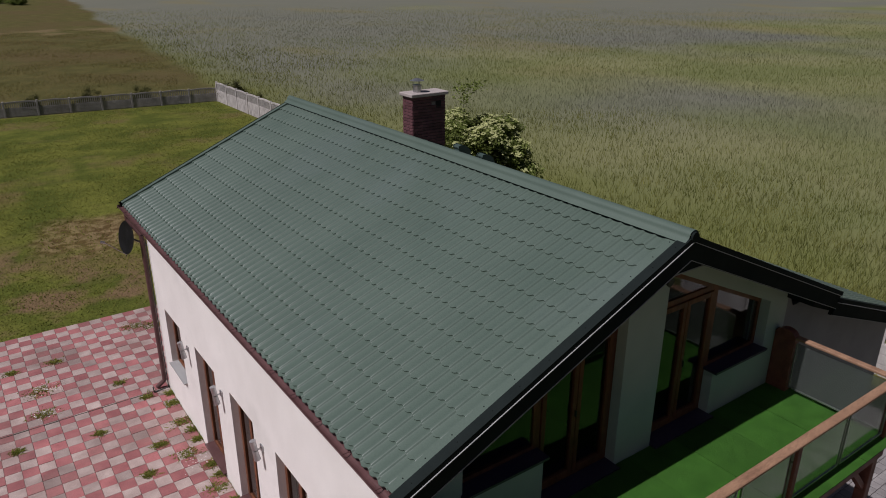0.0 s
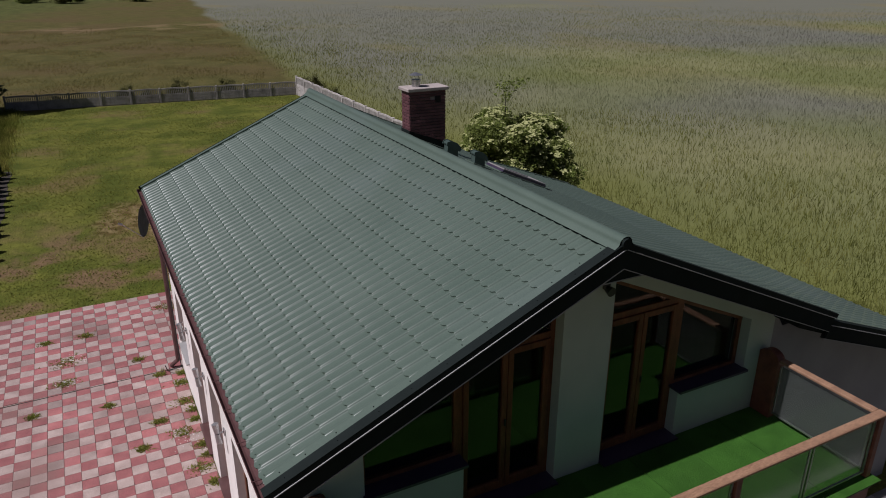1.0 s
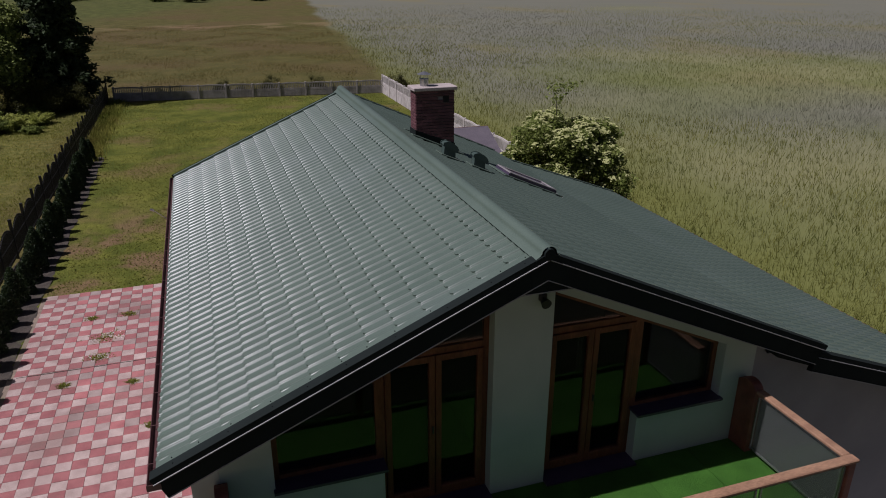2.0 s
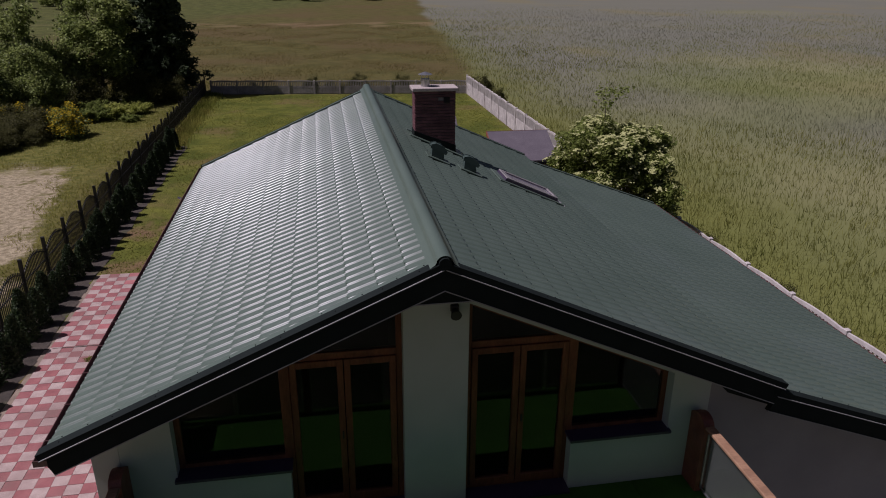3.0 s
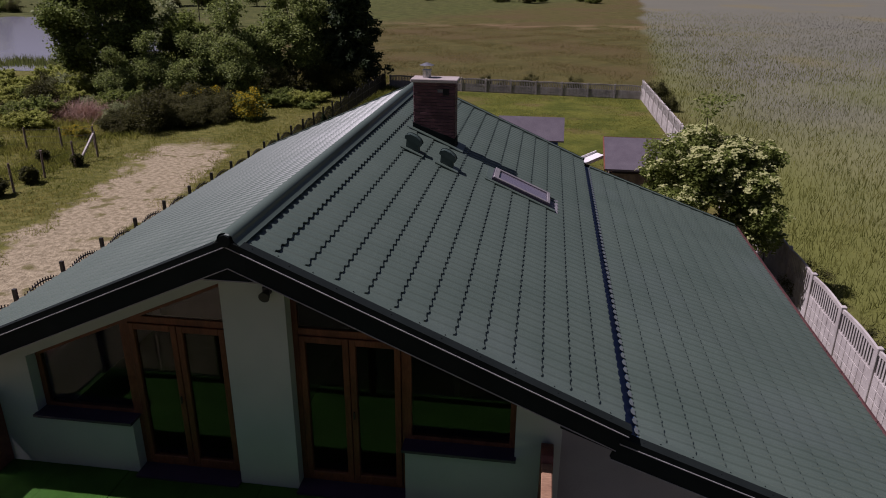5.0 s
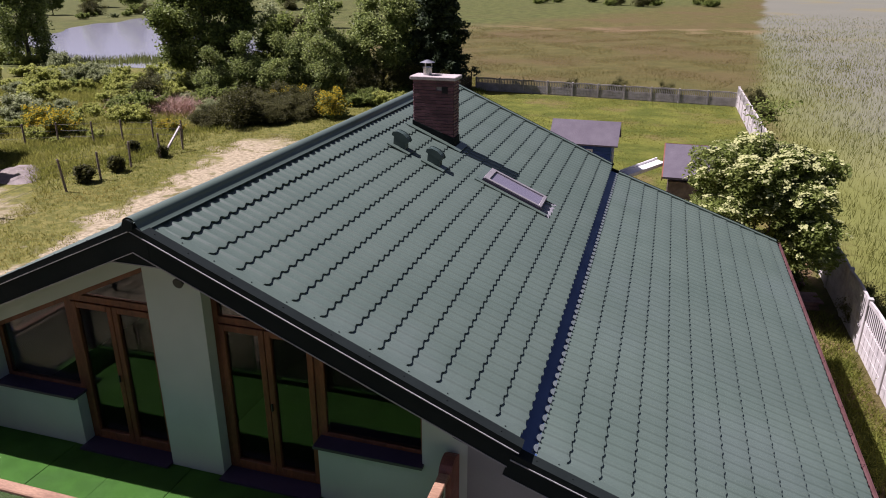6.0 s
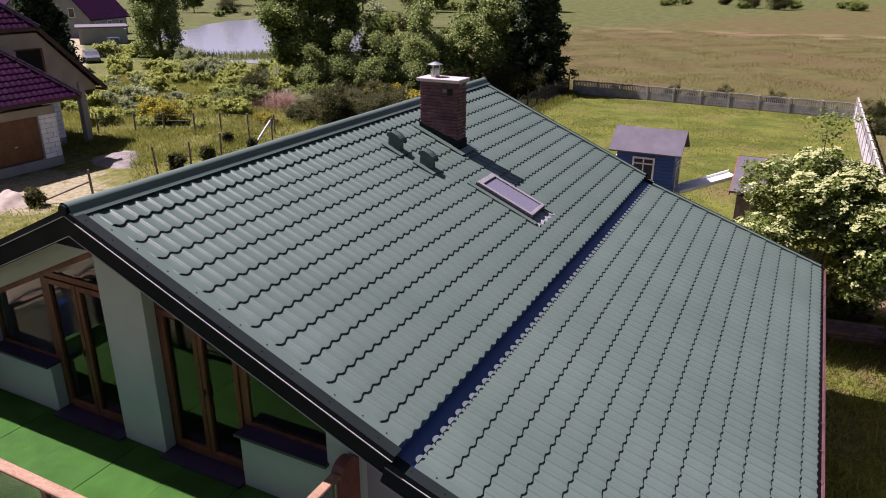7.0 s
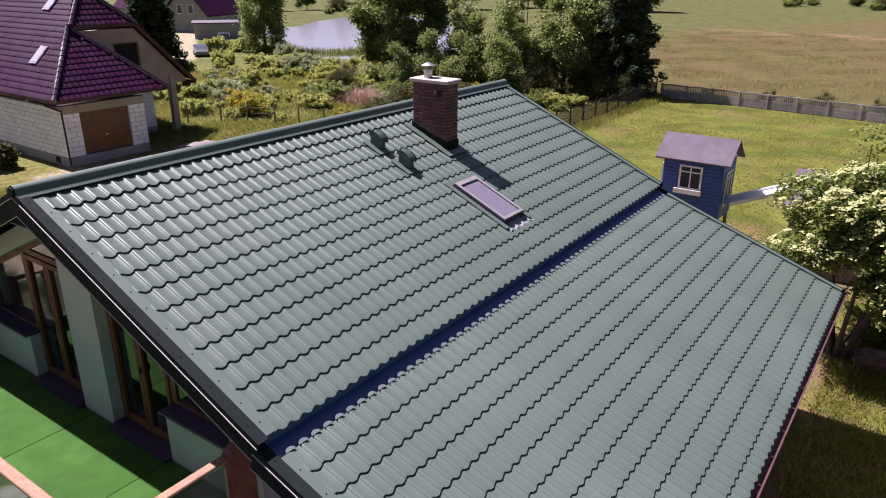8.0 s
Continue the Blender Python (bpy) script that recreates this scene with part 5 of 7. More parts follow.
def conifer(seed, height, radius, material, label, tiers=24, per=44000):
    """Drooping layered boughs round a straight stem, with an uneven outline."""
    rng = np.random.default_rng(seed)
    pts, bm = [], bmesh.new()
    rod(bm, (0, 0, 0), (0, 0, height), 0.2, 0.02, 8)
    boughs = []
    for i in range(tiers):
        z = height * (0.08 + 0.9 * i / tiers)
        reach = radius * (1 - i / tiers) ** 0.85 * rng.uniform(0.72, 1.2)
        for k in range(13):
            a = rng.uniform(0, 2 * math.pi)
            r = reach * rng.uniform(0.6, 1.12)
            boughs.append((a, r, z + rng.normal() * 0.15))
            tip = (r * math.cos(a), r * math.sin(a), z - 0.12 * r)
            if k < 4:
                rod(bm, (0, 0, z), tip, 0.035, 0.01, 4)
    b = np.array(boughs)
    pick = rng.integers(0, len(b), per)
    s = rng.uniform(0.12, 1.0, per) ** 0.7
    a, r, z = b[pick, 0], b[pick, 1] * s, b[pick, 2]
    wide = 0.12 + 0.28 * (1 - s)
    pts = np.stack([r * np.cos(a), r * np.sin(a), z - 0.14 * r + 0.05 * r * r / max(radius, 1)], 1) + rng.normal(size=(per, 3)) * np.stack([wide, wide, 0.16 + 0 * wide], 1) * 0.9
    me = bpy.data.meshes.new("trunk")
    bm.to_mesh(me)
    bm.free()
    return plant("conifer", label, "tree", (("trunk", me, M_BARK, ""), ("crown", leaf_mesh("crown", pts, 0.17, rng, flat=0.3, long=2.2), material, "")), (0, 0, 0))


def place(ob, x, y, turn=0.0, size=1.0, tall=1.0):
    ob.matrix_world = pose(x, y, 0, 0, 0, turn)
    ob.scale = (size, size, size * tall)
    return ob


# elder in bloom beside the back corner of the roof
def elder():
    """A wide shrub of bulging lobes, leafy on their outsides, with flat flower heads on the sunny sides."""
    rng = np.random.default_rng(11)
    d = rng.normal(size=(46, 3))
    d /= np.linalg.norm(d, axis=1, keepdims=True)
    d[:, 2] = np.where(d[:, 2] < -0.55, -d[:, 2], d[:, 2])
    lobe = np.array((0, 0, 2.75)) + d * np.array((1.75, 1.75, 1.75)) * rng.uniform(0.62, 1.08, (46, 1))
    size = rng.uniform(0.42, 0.82, 46)
    # boughs that hang low towards the field fence
    lobe = np.concatenate([lobe, np.array(((1.6, 0.3, 1.5), (1.5, -0.9, 1.7), (1.8, 0.9, 2.0), (1.1, -1.5, 1.9), (0.9, 0.2, 1.2)))])
    size = np.concatenate([size, np.array((0.62, 0.6, 0.6, 0.55, 0.5))])

    def shell(count, inner):
        pick = rng.integers(0, len(lobe), count)
        o = rng.normal(size=(count, 3))
        o /= np.linalg.norm(o, axis=1, keepdims=True)
        o[:, 2] = np.where(o[:, 2] < -0.4, -o[:, 2], o[:, 2])
        r = size[pick] * rng.uniform(inner, 1.0, count) ** 0.6 * (1 + 0.22 * np.sin(o[:, 0] * 6 + pick) * np.sin(o[:, 2] * 5 + 2 * pick))
        return lobe[pick] + o * r[:, None] * np.array((1, 1, 0.8)), o
    pts, _ = shell(90000, 0.35)
    sprig = np.array((-0.2, 0.1, 5.2)) + rng.normal(size=(190, 3)) * np.array((0.2, 0.2, 0.25))
    sprig2 = np.array((0.12, 0.0, 5.5)) + rng.normal(size=(130, 3)) * np.array((0.28, 0.16, 0.08))
    pts = np.concatenate([pts, sprig, sprig2])
    pts = pts[pts[:, 2] > 0.5]
    bm = bmesh.new()
    for k in range(9):
        a = k * 0.7
        top = Vector((1.3 * math.cos(a), 1.3 * math.sin(a), 2.6 + 0.25 * (k % 3)))
        knee = Vector((0.5 * math.cos(a), 0.5 * math.sin(a), 0.9))
        rod(bm, (0.15 * math.cos(a), 0.15 * math.sin(a), 0), knee, 0.07, 0.05, 6)
        rod(bm, knee, top, 0.05, 0.02, 6)
    rod(bm, (-0.1, 0.05, 2.5), (-0.2, 0.1, 5.2), 0.03, 0.01, 5)
    tm = bpy.data.meshes.new("trunk")
    bm.to_mesh(tm)
    bm.free()
    # flower heads: loose flat plates of small florets, facing up and out
    at, out = shell(1750, 0.95)
    verts, polys = [], []
    ring = [(math.cos(x), math.sin(x)) for x in np.linspace(0, 2 * math.pi, 7)[:-1]]
    for c, o in zip(at, out):
        body = (c - np.array((0, 0, 2.75))) / np.array((2.3, 2.3, 2.3))
        if o[2] < 0.0 or np.linalg.norm(body) < 0.62 or c[2] < 1.6:
            continue
        nrm = o * 0.55 + np.array((-0.1, 0, 0.75)) + rng.normal(size=3) * 0.2
        nrm /= np.linalg.norm(nrm)
        a1 = np.cross(nrm, (0.3, 0.9, 0.1))
        a1 /= np.linalg.norm(a1)
        a2 = np.cross(nrm, a1)
        big = rng.uniform(0.075, 0.125)
        for _ in range(13):
            q = c + nrm * 0.03 + (a1 * rng.normal() + a2 * rng.normal()) * 0.5 * big
            r = rng.uniform(0.18, 0.32) * big
            base = len(verts)
            verts.append(q + nrm * r * 0.5)
            for cx, sx in ring:
                verts.append(q + (a1 * cx + a2 * sx) * r * rng.uniform(0.8, 1.2))
            for i in range(6):
                polys.append((base, base + 1 + i, base + 1 + (i + 1) % 6))
    fm = bpy.data.meshes.new("blossom")
    fill_mesh(fm, np.array(verts), np.array(polys))
    return plant("elder_tree", "elder shrub in full cream bloom beside the house", "tree",
                 (("trunk", tm, M_BARK, ""), ("crown", leaf_mesh("crown", pts, 0.06, rng, flat=0.45, long=1.9), M_ELDER, ""), ("blossom", fm, M_FLOWER, "cream flower heads")), (0, 0, 0))


place(elder(), 15.9, 20.0, 0, 1.03)

# thuja hedge along the iron fence
def thuja(seed):
    rng = np.random.default_rng(seed)
    k = 2600
    z = rng.uniform(0.03, 1.0, k) ** 0.9
    r = 0.3 * (1 - z) ** 0.6 * (0.75 + 0.3 * rng.uniform(size=k)) + 0.02
    a = rng.uniform(0, 2 * np.pi, k)
    r *= 1 + 0.2 * np.sin(a * 3 + z * 5 + seed)
    pts = np.stack([r * np.cos(a), r * np.sin(a), z * 1.25], 1)
    me = leaf_mesh("foliage", pts, 0.05, rng, long=2.0)
    bm = bmesh.new()
    rod(bm, (0, 0, 0), (0, 0, 1.0), 0.025, 0.01, 6)
    tm = bpy.data.meshes.new("stem")
    bm.to_mesh(tm)
    bm.free()
    return plant("thuja", "young dark green thuja in a hedge row", "shrub", (("stem", tm, M_BARK, ""), ("foliage", me, M_THUJA, "")), (0, 0, 0), group="thuja hedge")


thujas = [thuja(s) for s in (1, 2, 3)]
hr = random.Random(5)
y = 6.0
first = 0
while y < 39:
    s = hr.uniform(0.75, 1.05)
    x = -1.35 + hr.uniform(-0.08, 0.08)
    if first < 3:
        place(thujas[first], x, y, hr.uniform(0, 360), s)
        first += 1
    else:
        put_copy(thujas[hr.randrange(3)], (x, y, 0), hr.uniform(0, 360), s, hr.uniform(0.85, 1.15))
    y += hr.uniform(0.66, 0.95)

# trees of the wild plot
place(broadleaf(21, 12.0, (3.7, 3.7, 6.4), 100000, 0.15, 190, 0.42, M_LEAF_TREE, 0.28, "tall dark broadleaved tree by the pond"), -23.4, 51.5)
place(conifer(22, 13.5, 3.2, M_NEEDLE, "tall dark conifer behind the garden fence"), -5.0, 56.4)
place(broadleaf(23, 7.4, (2.7, 2.7, 4.0), 56000, 0.13, 110, 0.36, M_LEAF_BROAD, 0.16, "grey-green broadleaved tree beside the conifer"), -9.0, 54.2)
t_mid = place(broadleaf(24, 5.4, (2.0, 2.0, 2.9), 24000, 0.125, 60, 0.32, M_LEAF_BROAD, 0.1, "young broadleaved tree in the thicket"), -15.6, 55.4)
for x, y, s in ((-12.4, 51.5, 0.95), (-11.0, 47.6, 0.72), (-13.8, 46.6, 0.75), (-17.2, 47.5, 0.72), (-7.2, 57.2, 1.1), (-18.6, 45.0, 0.6)):
    put_copy(t_mid, (x, y, 0), hr.uniform(0, 360), s, hr.uniform(0.9, 1.15))
place(broadleaf(28, 5.5, (1.6, 1.6, 3.0), 15000, 0.13, 44, 0.32, M_LEAF, 0.08, "fresh green young tree near the pond"), -19.4, 55.6)
place(conifer(25, 11.0, 3.2, M_NEEDLE, "broad dark conifer behind the unfinished house"), -37.0, 36.0)
willow = place(broadleaf(26, 11.5, (2.6, 2.6, 6.2), 34000, 0.15, 70, 0.34, M_LEAF_TREE, 0.22, "drooping grey-green birch by the lane", droop=1.1), -52.0, 61.0)
slim = place(broadleaf(27, 6.5, (0.9, 0.9, 2.6), 5000, 0.15, 30, 0.3, M_LEAF_GREY, 0.06, "slim young tree by the pond"), -22.5, 60.0)
put_copy(slim, (-48.0, 118.0, 0), 40, 1.6, 1.0)

# bushes
def bush(seed, leaves, leaf, clumps, radii, material, label, bloom=None, bloom_count=0):
    rng = np.random.default_rng(seed)
    pts, tips = crown_points(rng, clumps, leaves, radii, (0, 0, radii[2] * 0.75), 0.2 * radii[0], 0.3)
    pts[:, 2] = np.abs(pts[:, 2]) + 0.02
    bm = bmesh.new()
    for t in tips[:8]:
        rod(bm, (0, 0, 0), Vector(t) * 0.9, 0.03, 0.01, 5)
    sm = bpy.data.meshes.new("branchwork")
    bm.to_mesh(sm)
    bm.free()
    rows = [("branchwork", sm, M_BARK, ""), ("foliage", leaf_mesh("foliage", pts, leaf, rng, flat=0.3), material, "")]
    if bloom:
        p = pts[rng.integers(0, len(pts), bloom_count)]
        p = p[p[:, 2] > 0.35 * radii[2]] * np.array((1.05, 1.05, 1.05))
        rows.append(("bloom", leaf_mesh("bloom", p, leaf * 0.9, rng), bloom, "yellow bloom"))
    return plant("bush", label, "shrub", rows, (0, 0, 0))


def shoots(seed, leaves, leaf, stems, reach, tall, material, label):
    """An open shrub of many arching shoots, leaves set along each of them."""
    rng = np.random.default_rng(seed)
    a = rng.uniform(0, 2 * np.pi, stems)
    out = reach * rng.uniform(0.15, 1.0, stems) ** 0.8
    top = tall * rng.uniform(0.45, 1.1, stems) * (1 - 0.35 * out / reach)
    off = rng.normal(size=(stems, 2)) * reach * 0.25
    pick = rng.integers(0, stems, leaves)
    f = rng.uniform(0.1, 1.0, leaves) ** 0.75
    z = top[pick] * f ** 0.8 * (1.12 - 0.2 * f) + 0.02
    r = out[pick] * f
    pts = np.stack([off[pick, 0] + r * np.cos(a[pick]), off[pick, 1] + r * np.sin(a[pick]), z], 1)
    pts += rng.normal(size=(leaves, 3)) * (0.05 + 0.09 * f * (1.15 - f))[:, None] * reach
    pts[:, 2] = np.abs(pts[:, 2]) + 0.01
    bm = bmesh.new()
    for i in range(0, stems, 4):
        m = Vector((off[i, 0] + 0.4 * out[i] * math.cos(a[i]), off[i, 1] + 0.4 * out[i] * math.sin(a[i]), top[i] * 0.75))
        rod(bm, (off[i, 0] * 0.5, off[i, 1] * 0.5, 0), m, 0.018, 0.01, 4)
    sm = bpy.data.meshes.new("branchwork")
    bm.to_mesh(sm)
    bm.free()
    return plant("shrub", label, "shrub", [("branchwork", sm, M_BARK, ""), ("foliage", leaf_mesh("foliage", pts, leaf, rng, flat=0.5, long=2.0), material, "")], (0, 0, 0))


b_dark = bush(31, 17000, 0.055, 60, (1.1, 1.1, 1.1), M_LEAF_DARK, "dense dark green bush")
b_mid = shoots(32, 11000, 0.07, 46, 1.25, 1.5, M_LEAF, "loose green shrub in rough grass")
b_light = shoots(33, 9500, 0.075, 38, 1.2, 1.25, M_LEAF_LIGHT, "fresh light green shrub in rough grass")
b_grey = shoots(34, 10000, 0.065, 44, 1.35, 1.45, M_LEAF_GREY, "grey-green willow shrub in rough grass")
b_broom = bush(35, 5200, 0.07, 40, (1.0, 1.0, 0.8), M_LEAF_TREE, "broom bush in yellow bloom", M_BROOM, 5200)
b_pine = bush(36, 3800, 0.08, 24, (0.42, 0.42, 0.5), M_LEAF_DARK, "small round dwarf conifer by the wire fence")
place(b_dark, -12.3, 38.0, 0, 1.1)
place(b_mid, -21.0, 40.0, 0, 1.1)
place(b_light, -19.5, 37.0, 30, 1.0)
place(b_grey, -27.0, 35.5, 0, 1.3)
place(b_broom, -7.9, 42.3, 0, 1.1)
place(b_pine, -11.75, 24.4)
for x, y, s in ((-11.7, 26.5, 0.95), (-13.6, 30.0, 0.8), (-11.5, 29.6, 0.75), (-12.6, 17.5, 0.9), (-20.0, 16.3, 1.5)):
    put_copy(b_pine, (x, y, 0), hr.uniform(0, 360), s)
for x, y, s in ((-20.6, 32.0, 1.0), (-22.4, 32.6, 0.95), (-11.6, 44.4, 0.95), (-12.9, 44.0, 0.8), (-14.8, 35.0, 0.5), (-15.8, 35.4, 0.4)):
    put_copy(b_broom, (x, y, 0), hr.uniform(0, 360), s)
for i in range(26):          # the dark thicket beyond the track
    f = hr.uniform(0, 1)
    back = hr.uniform(0.2, 5.2)
    put_copy(b_dark, (-14.3 + 5.4 * f - 0.25 * back, 36.6 + 3.0 * f + back, 0), hr.uniform(0, 360), hr.uniform(0.55, 0.8) + 0.08 * back, hr.uniform(0.5, 0.8))
for x, y, s in ((-6.8, 52.6, 1.0), (-5.2, 53.2, 0.9), (-8.6, 51.6, 1.0), (-3.9, 54.0, 0.8), (-10.4, 50.6, 1.0)):
    put_copy(b_dark, (x, y, 0), hr.uniform(0, 360), s, 1.1)
for i in range(16):          # undergrowth at the feet of the trees
    put_copy(hr.choice((b_mid, b_light, b_mid)), (hr.uniform(-13, -3.6), hr.uniform(46.5, 53.5), 0), hr.uniform(0, 360), hr.uniform(0.5, 0.95), hr.uniform(0.6, 1.0))
for i in range(300):          # rough plot between the neighbour and the pond
    x, y = hr.uniform(-58, -12), hr.uniform(30.5, 70)
    along = (x + 62) * -0.68 + (y - 93) * 0.73
    across = (x + 62) * 0.73 + (y - 93) * 0.68
    if (along / 48) ** 2 + (across / 19) ** 2 < 1 or (x > -18 and y < 38) or (x < -44 and y < 58) or (x < -34 and y < 38):
        continue
    src = hr.choice((b_grey, b_light, b_light, b_light, b_light, b_light))
    put_copy(src, (x, y, 0), hr.uniform(0, 360), hr.uniform(0.35, 1.0) * (1.25 if y > 48 else 0.95), hr.uniform(0.65, 1.35))
for i in range(34):          # around the far shore and the lane
    a = hr.uniform(-0.4, 3.6)
    r = hr.uniform(1.12, 1.5)
    p = Vector((-0.68, 0.73)) * 46 * r * math.cos(a) + Vector((0.73, 0.68)) * 19 * r * math.sin(a)
    put_copy(hr.choice((b_dark, b_mid, b_grey)), (-62 + p.x, 93 + p.y, 0), hr.uniform(0, 360), hr.uniform(0.6, 1.3))
for x, y, s in ((1.5, 57.4, 0.35), (6.0, 56.9, 0.55), (7.4, 56.8, 0.4), (9.6, 56.5, 0.65), (13.2, 56.1, 0.6), (19.4, 54.0, 0.7), (19.6, 50.0, 0.5), (18.9, 19.0, 0.5), (19.2, 15.0, 0.45)):
    put_copy(b_dark, (x, y, 0), hr.uniform(0, 360), s)
put_copy(b_mid, (16.9, 21.5, 0), hr.uniform(0, 360), 0.7)

# far trees and bushes across the meadow's end
for i in range(14):
    x = hr.uniform(-75, 25)
    y = hr.uniform(222, 262)
    put_copy(hr.choice((b_dark, b_mid, b_mid)), (x, y, 0), hr.uniform(0, 360), hr.uniform(1.3, 2.6))
for i in range(6):
    put_copy(t_mid, (hr.uniform(-150, -45), hr.uniform(165, 190), 0), hr.uniform(0, 360), hr.uniform(1.2, 2.4))

# dead red brush heap
rng = np.random.default_rng(41)
roots = rng.normal(size=(2600, 3)) * np.array((1.9, 0.9, 0.0)) + np.array((0, 0, 0.02))
me = blade_mesh("brush_heap", roots, 0.9, 0.035, rng, 0.9)
ob = tagged(link_mesh("brush_heap", me, M_BRUSH), "heap of dead reddish brushwood", "brush", kind="stuff")
ob.matrix_world = pose(-18.4, 41.0, 0, 0, 0, 10)

# tall grass of the field, and rough grass on the plots
def scatter_field():
    rng = np.random.default_rng(51)
    r = 15 + 200 * rng.uniform(0, 1, 480000) ** 1.25
    a = rng.uniform(-0.25, 1.75, len(r))
    x, y = 10 + r * np.cos(a), r * np.sin(a)
    keep = x > 19.6 + np.maximum(0, y - 56) * 0.105 + rng.normal(size=len(r)) * 0.3
    x, y, r = x[keep], y[keep], r[keep]
    clump = 0.7 * np.sin(x * 0.83 + 2.4 * np.sin(y * 0.21 + 0.13 * x)) + 0.7 * np.sin(y * 0.37 - x * 0.31 + 2 * np.sin(x * 0.17)) + 0.5 * np.sin(x * 1.9 + y * 1.3 + 3 * np.sin(y * 0.5))
    ok = (rng.uniform(-4.0, 1.2, len(x)) < clump) & (rng.uniform(0, 1, len(x)) < np.clip((205 - r) / 120, 0, 1))
    x, y, r = x[ok], y[ok], r[ok]
    # a yellower band runs along the edge of the field
    band = x + 5 * np.sin(y * 0.13 + 1.0) + 3 * np.sin(y * 0.31 + x * 0.2) + rng.normal(size=len(x)) * 3.5 < 34
    for sel, name, material, label in ((~band, "tall_grass", M_STRAW, "tall grain and grass stalks in the field"),
                                       (band, "field_edge_grass", M_EDGEGRASS, "yellow-green grass along the edge of the grain field")):
        xs, ys, rs = x[sel], y[sel], r[sel]
        roots = np.stack([xs, ys, np.zeros_like(xs)], 1)
        me = blade_mesh("grass", roots + rng.normal(size=(len(xs), 3)) * np.array((0.08, 0.08, 0)), np.clip(0.34 - 0.0006 * rs, 0.22, 0.34), (0.011 + rs * 0.00045)[:, None], rng, 0.3)
        tagged(link_mesh(name, me, material), label, "grass", kind="stuff")


def scatter_rough():
    rng = np.random.default_rng(52)
    k = 170000
    x, y = rng.uniform(-42, -2.4, k), rng.uniform(9, 64, k)
    track = (np.abs(x + 5.0 + 0.17 * (y - 18)) < 1.7 + 0.5 * np.sin(y * 1.7)) & (y < 35.0)
    along, across = (x + 62) * -0.68 + (y - 93) * 0.73, (x + 62) * 0.73 + (y - 93) * 0.68
    wet = (along / 47) ** 2 + (across / 18) ** 2 < 1
    yard = ((x + 17) / 5.5) ** 2 + ((y - 19.5) / 5) ** 2 < 1
    keep = ~track & ~wet & ~yard & (rng.uniform(0, 1, k) < 0.35 + 0.65 * (np.sin(x * 0.9) * np.sin(y * 0.7) > -0.2))
    x, y = x[keep], y[keep]
    roots = np.stack([x, y, np.zeros_like(x)], 1)
    me = blade_mesh("grass", np.repeat(roots, 2, 0) + rng.normal(size=(2 * len(x), 3)) * np.array((0.1, 0.1, 0)), np.repeat(np.where(x < -12, 0.3, 0.1), 2), np.repeat(np.where(x < -12, 0.04, 0.026), 2)[:, None], rng, 0.6)
    tagged(link_mesh("rough_grass", me, M_WEED), "rough green grass on the wild plot", "grass", kind="stuff")
    # lawn blades, and longer grass along the iron fence
    lawn_m = mat("lawn_blades", (0.135, 0.15, 0.026), (0.21, 0.21, 0.046), 0.7, 0.8, island=0.35, thin=0.5, spec=0.1)
    k = 70000
    x, y = rng.uniform(-0.7, 18.0, k), rng.uniform(16.5, 55.5, k)
    keep = ~((x < 9.1) & (y < 21.0)) & ~((x < 15.7) & (y < 16.8)) & (np.sin(x * 0.8 + 1.3 * np.sin(y * 0.4)) + np.sin(y * 0.6) + rng.normal(size=k) * 0.9 > -0.3)
    x, y = x[keep], y[keep]
    roots = np.stack([x, y, np.zeros_like(x)], 1)
    me = blade_mesh("grass", roots, 0.05, 0.045, rng, 1.0)
    tagged(link_mesh("lawn_grass", me, lawn_m), "uneven mown grass on the lawn", "grass", kind="stuff")
    k = 16000
    x, y = rng.uniform(15.9, 18.3, k), rng.uniform(2.0, 19.5, k)
    keep = np.sin(x * 2.1 + 1.7 * np.sin(y * 0.9)) + rng.normal(size=k) * 0.9 > -0.8
    x, y = x[keep], y[keep]
    me = blade_mesh("grass", np.stack([x, y, np.zeros(len(x))], 1), 0.2, 0.028, rng, 0.6)
    tagged(link_mesh("strip_grass", me, M_WEED), "lush grass between the house and the concrete fence", "grass", kind="stuff")
    k = 5200
    x, y = -1.5 + rng.normal(size=k) * 0.35, rng.uniform(38, 56.5, k)
    me = blade_mesh("grass", np.stack([x, y, np.zeros(k)], 1), 0.3, 0.04, rng, 0.4)
    tagged(link_mesh("fence_grass", me, M_WEED), "long grass along the iron fence", "grass", kind="stuff")
    # low tufts on the near part of the meadow
    tuft_m = mat("meadow_tufts", (0.12, 0.115, 0.032), (0.2, 0.165, 0.06), 0.3, 0.85, island=0.35, thin=0.4, spec=0.1, patch=(0.17, 0.12, 0.05), patch_scale=0.05, patch_from=0.5)
    k = 90000
    r = 57.5 + 75 * rng.uniform(0, 1, k) ** 1.4
    x, y = rng.uniform(-0.22, 0.28, k) * r, r
    keep = (x < 18.6 + (y - 56) * 0.105) & (y > 57.6 - 0.11 * x) & (np.sin(x * 0.7 + 2.1 * np.sin(y * 0.33)) + np.sin(y * 0.47 + 1.4 * np.sin(x * 0.41)) + rng.normal(size=k) * 0.9 > 0.1)
    x, y = x[keep], y[keep]
    me = blade_mesh("grass", np.stack([x, y, np.zeros(len(x))], 1), 0.13, (0.03 + 0.0006 * (y - 57))[:, None], rng, 0.8)
    tagged(link_mesh("meadow_grass", me, tuft_m), "dry tufted grass on the meadow", "grass", kind="stuff")
    # reeds along the near shore
    k = 5000
    a = rng.uniform(1.9, 4.4, k)
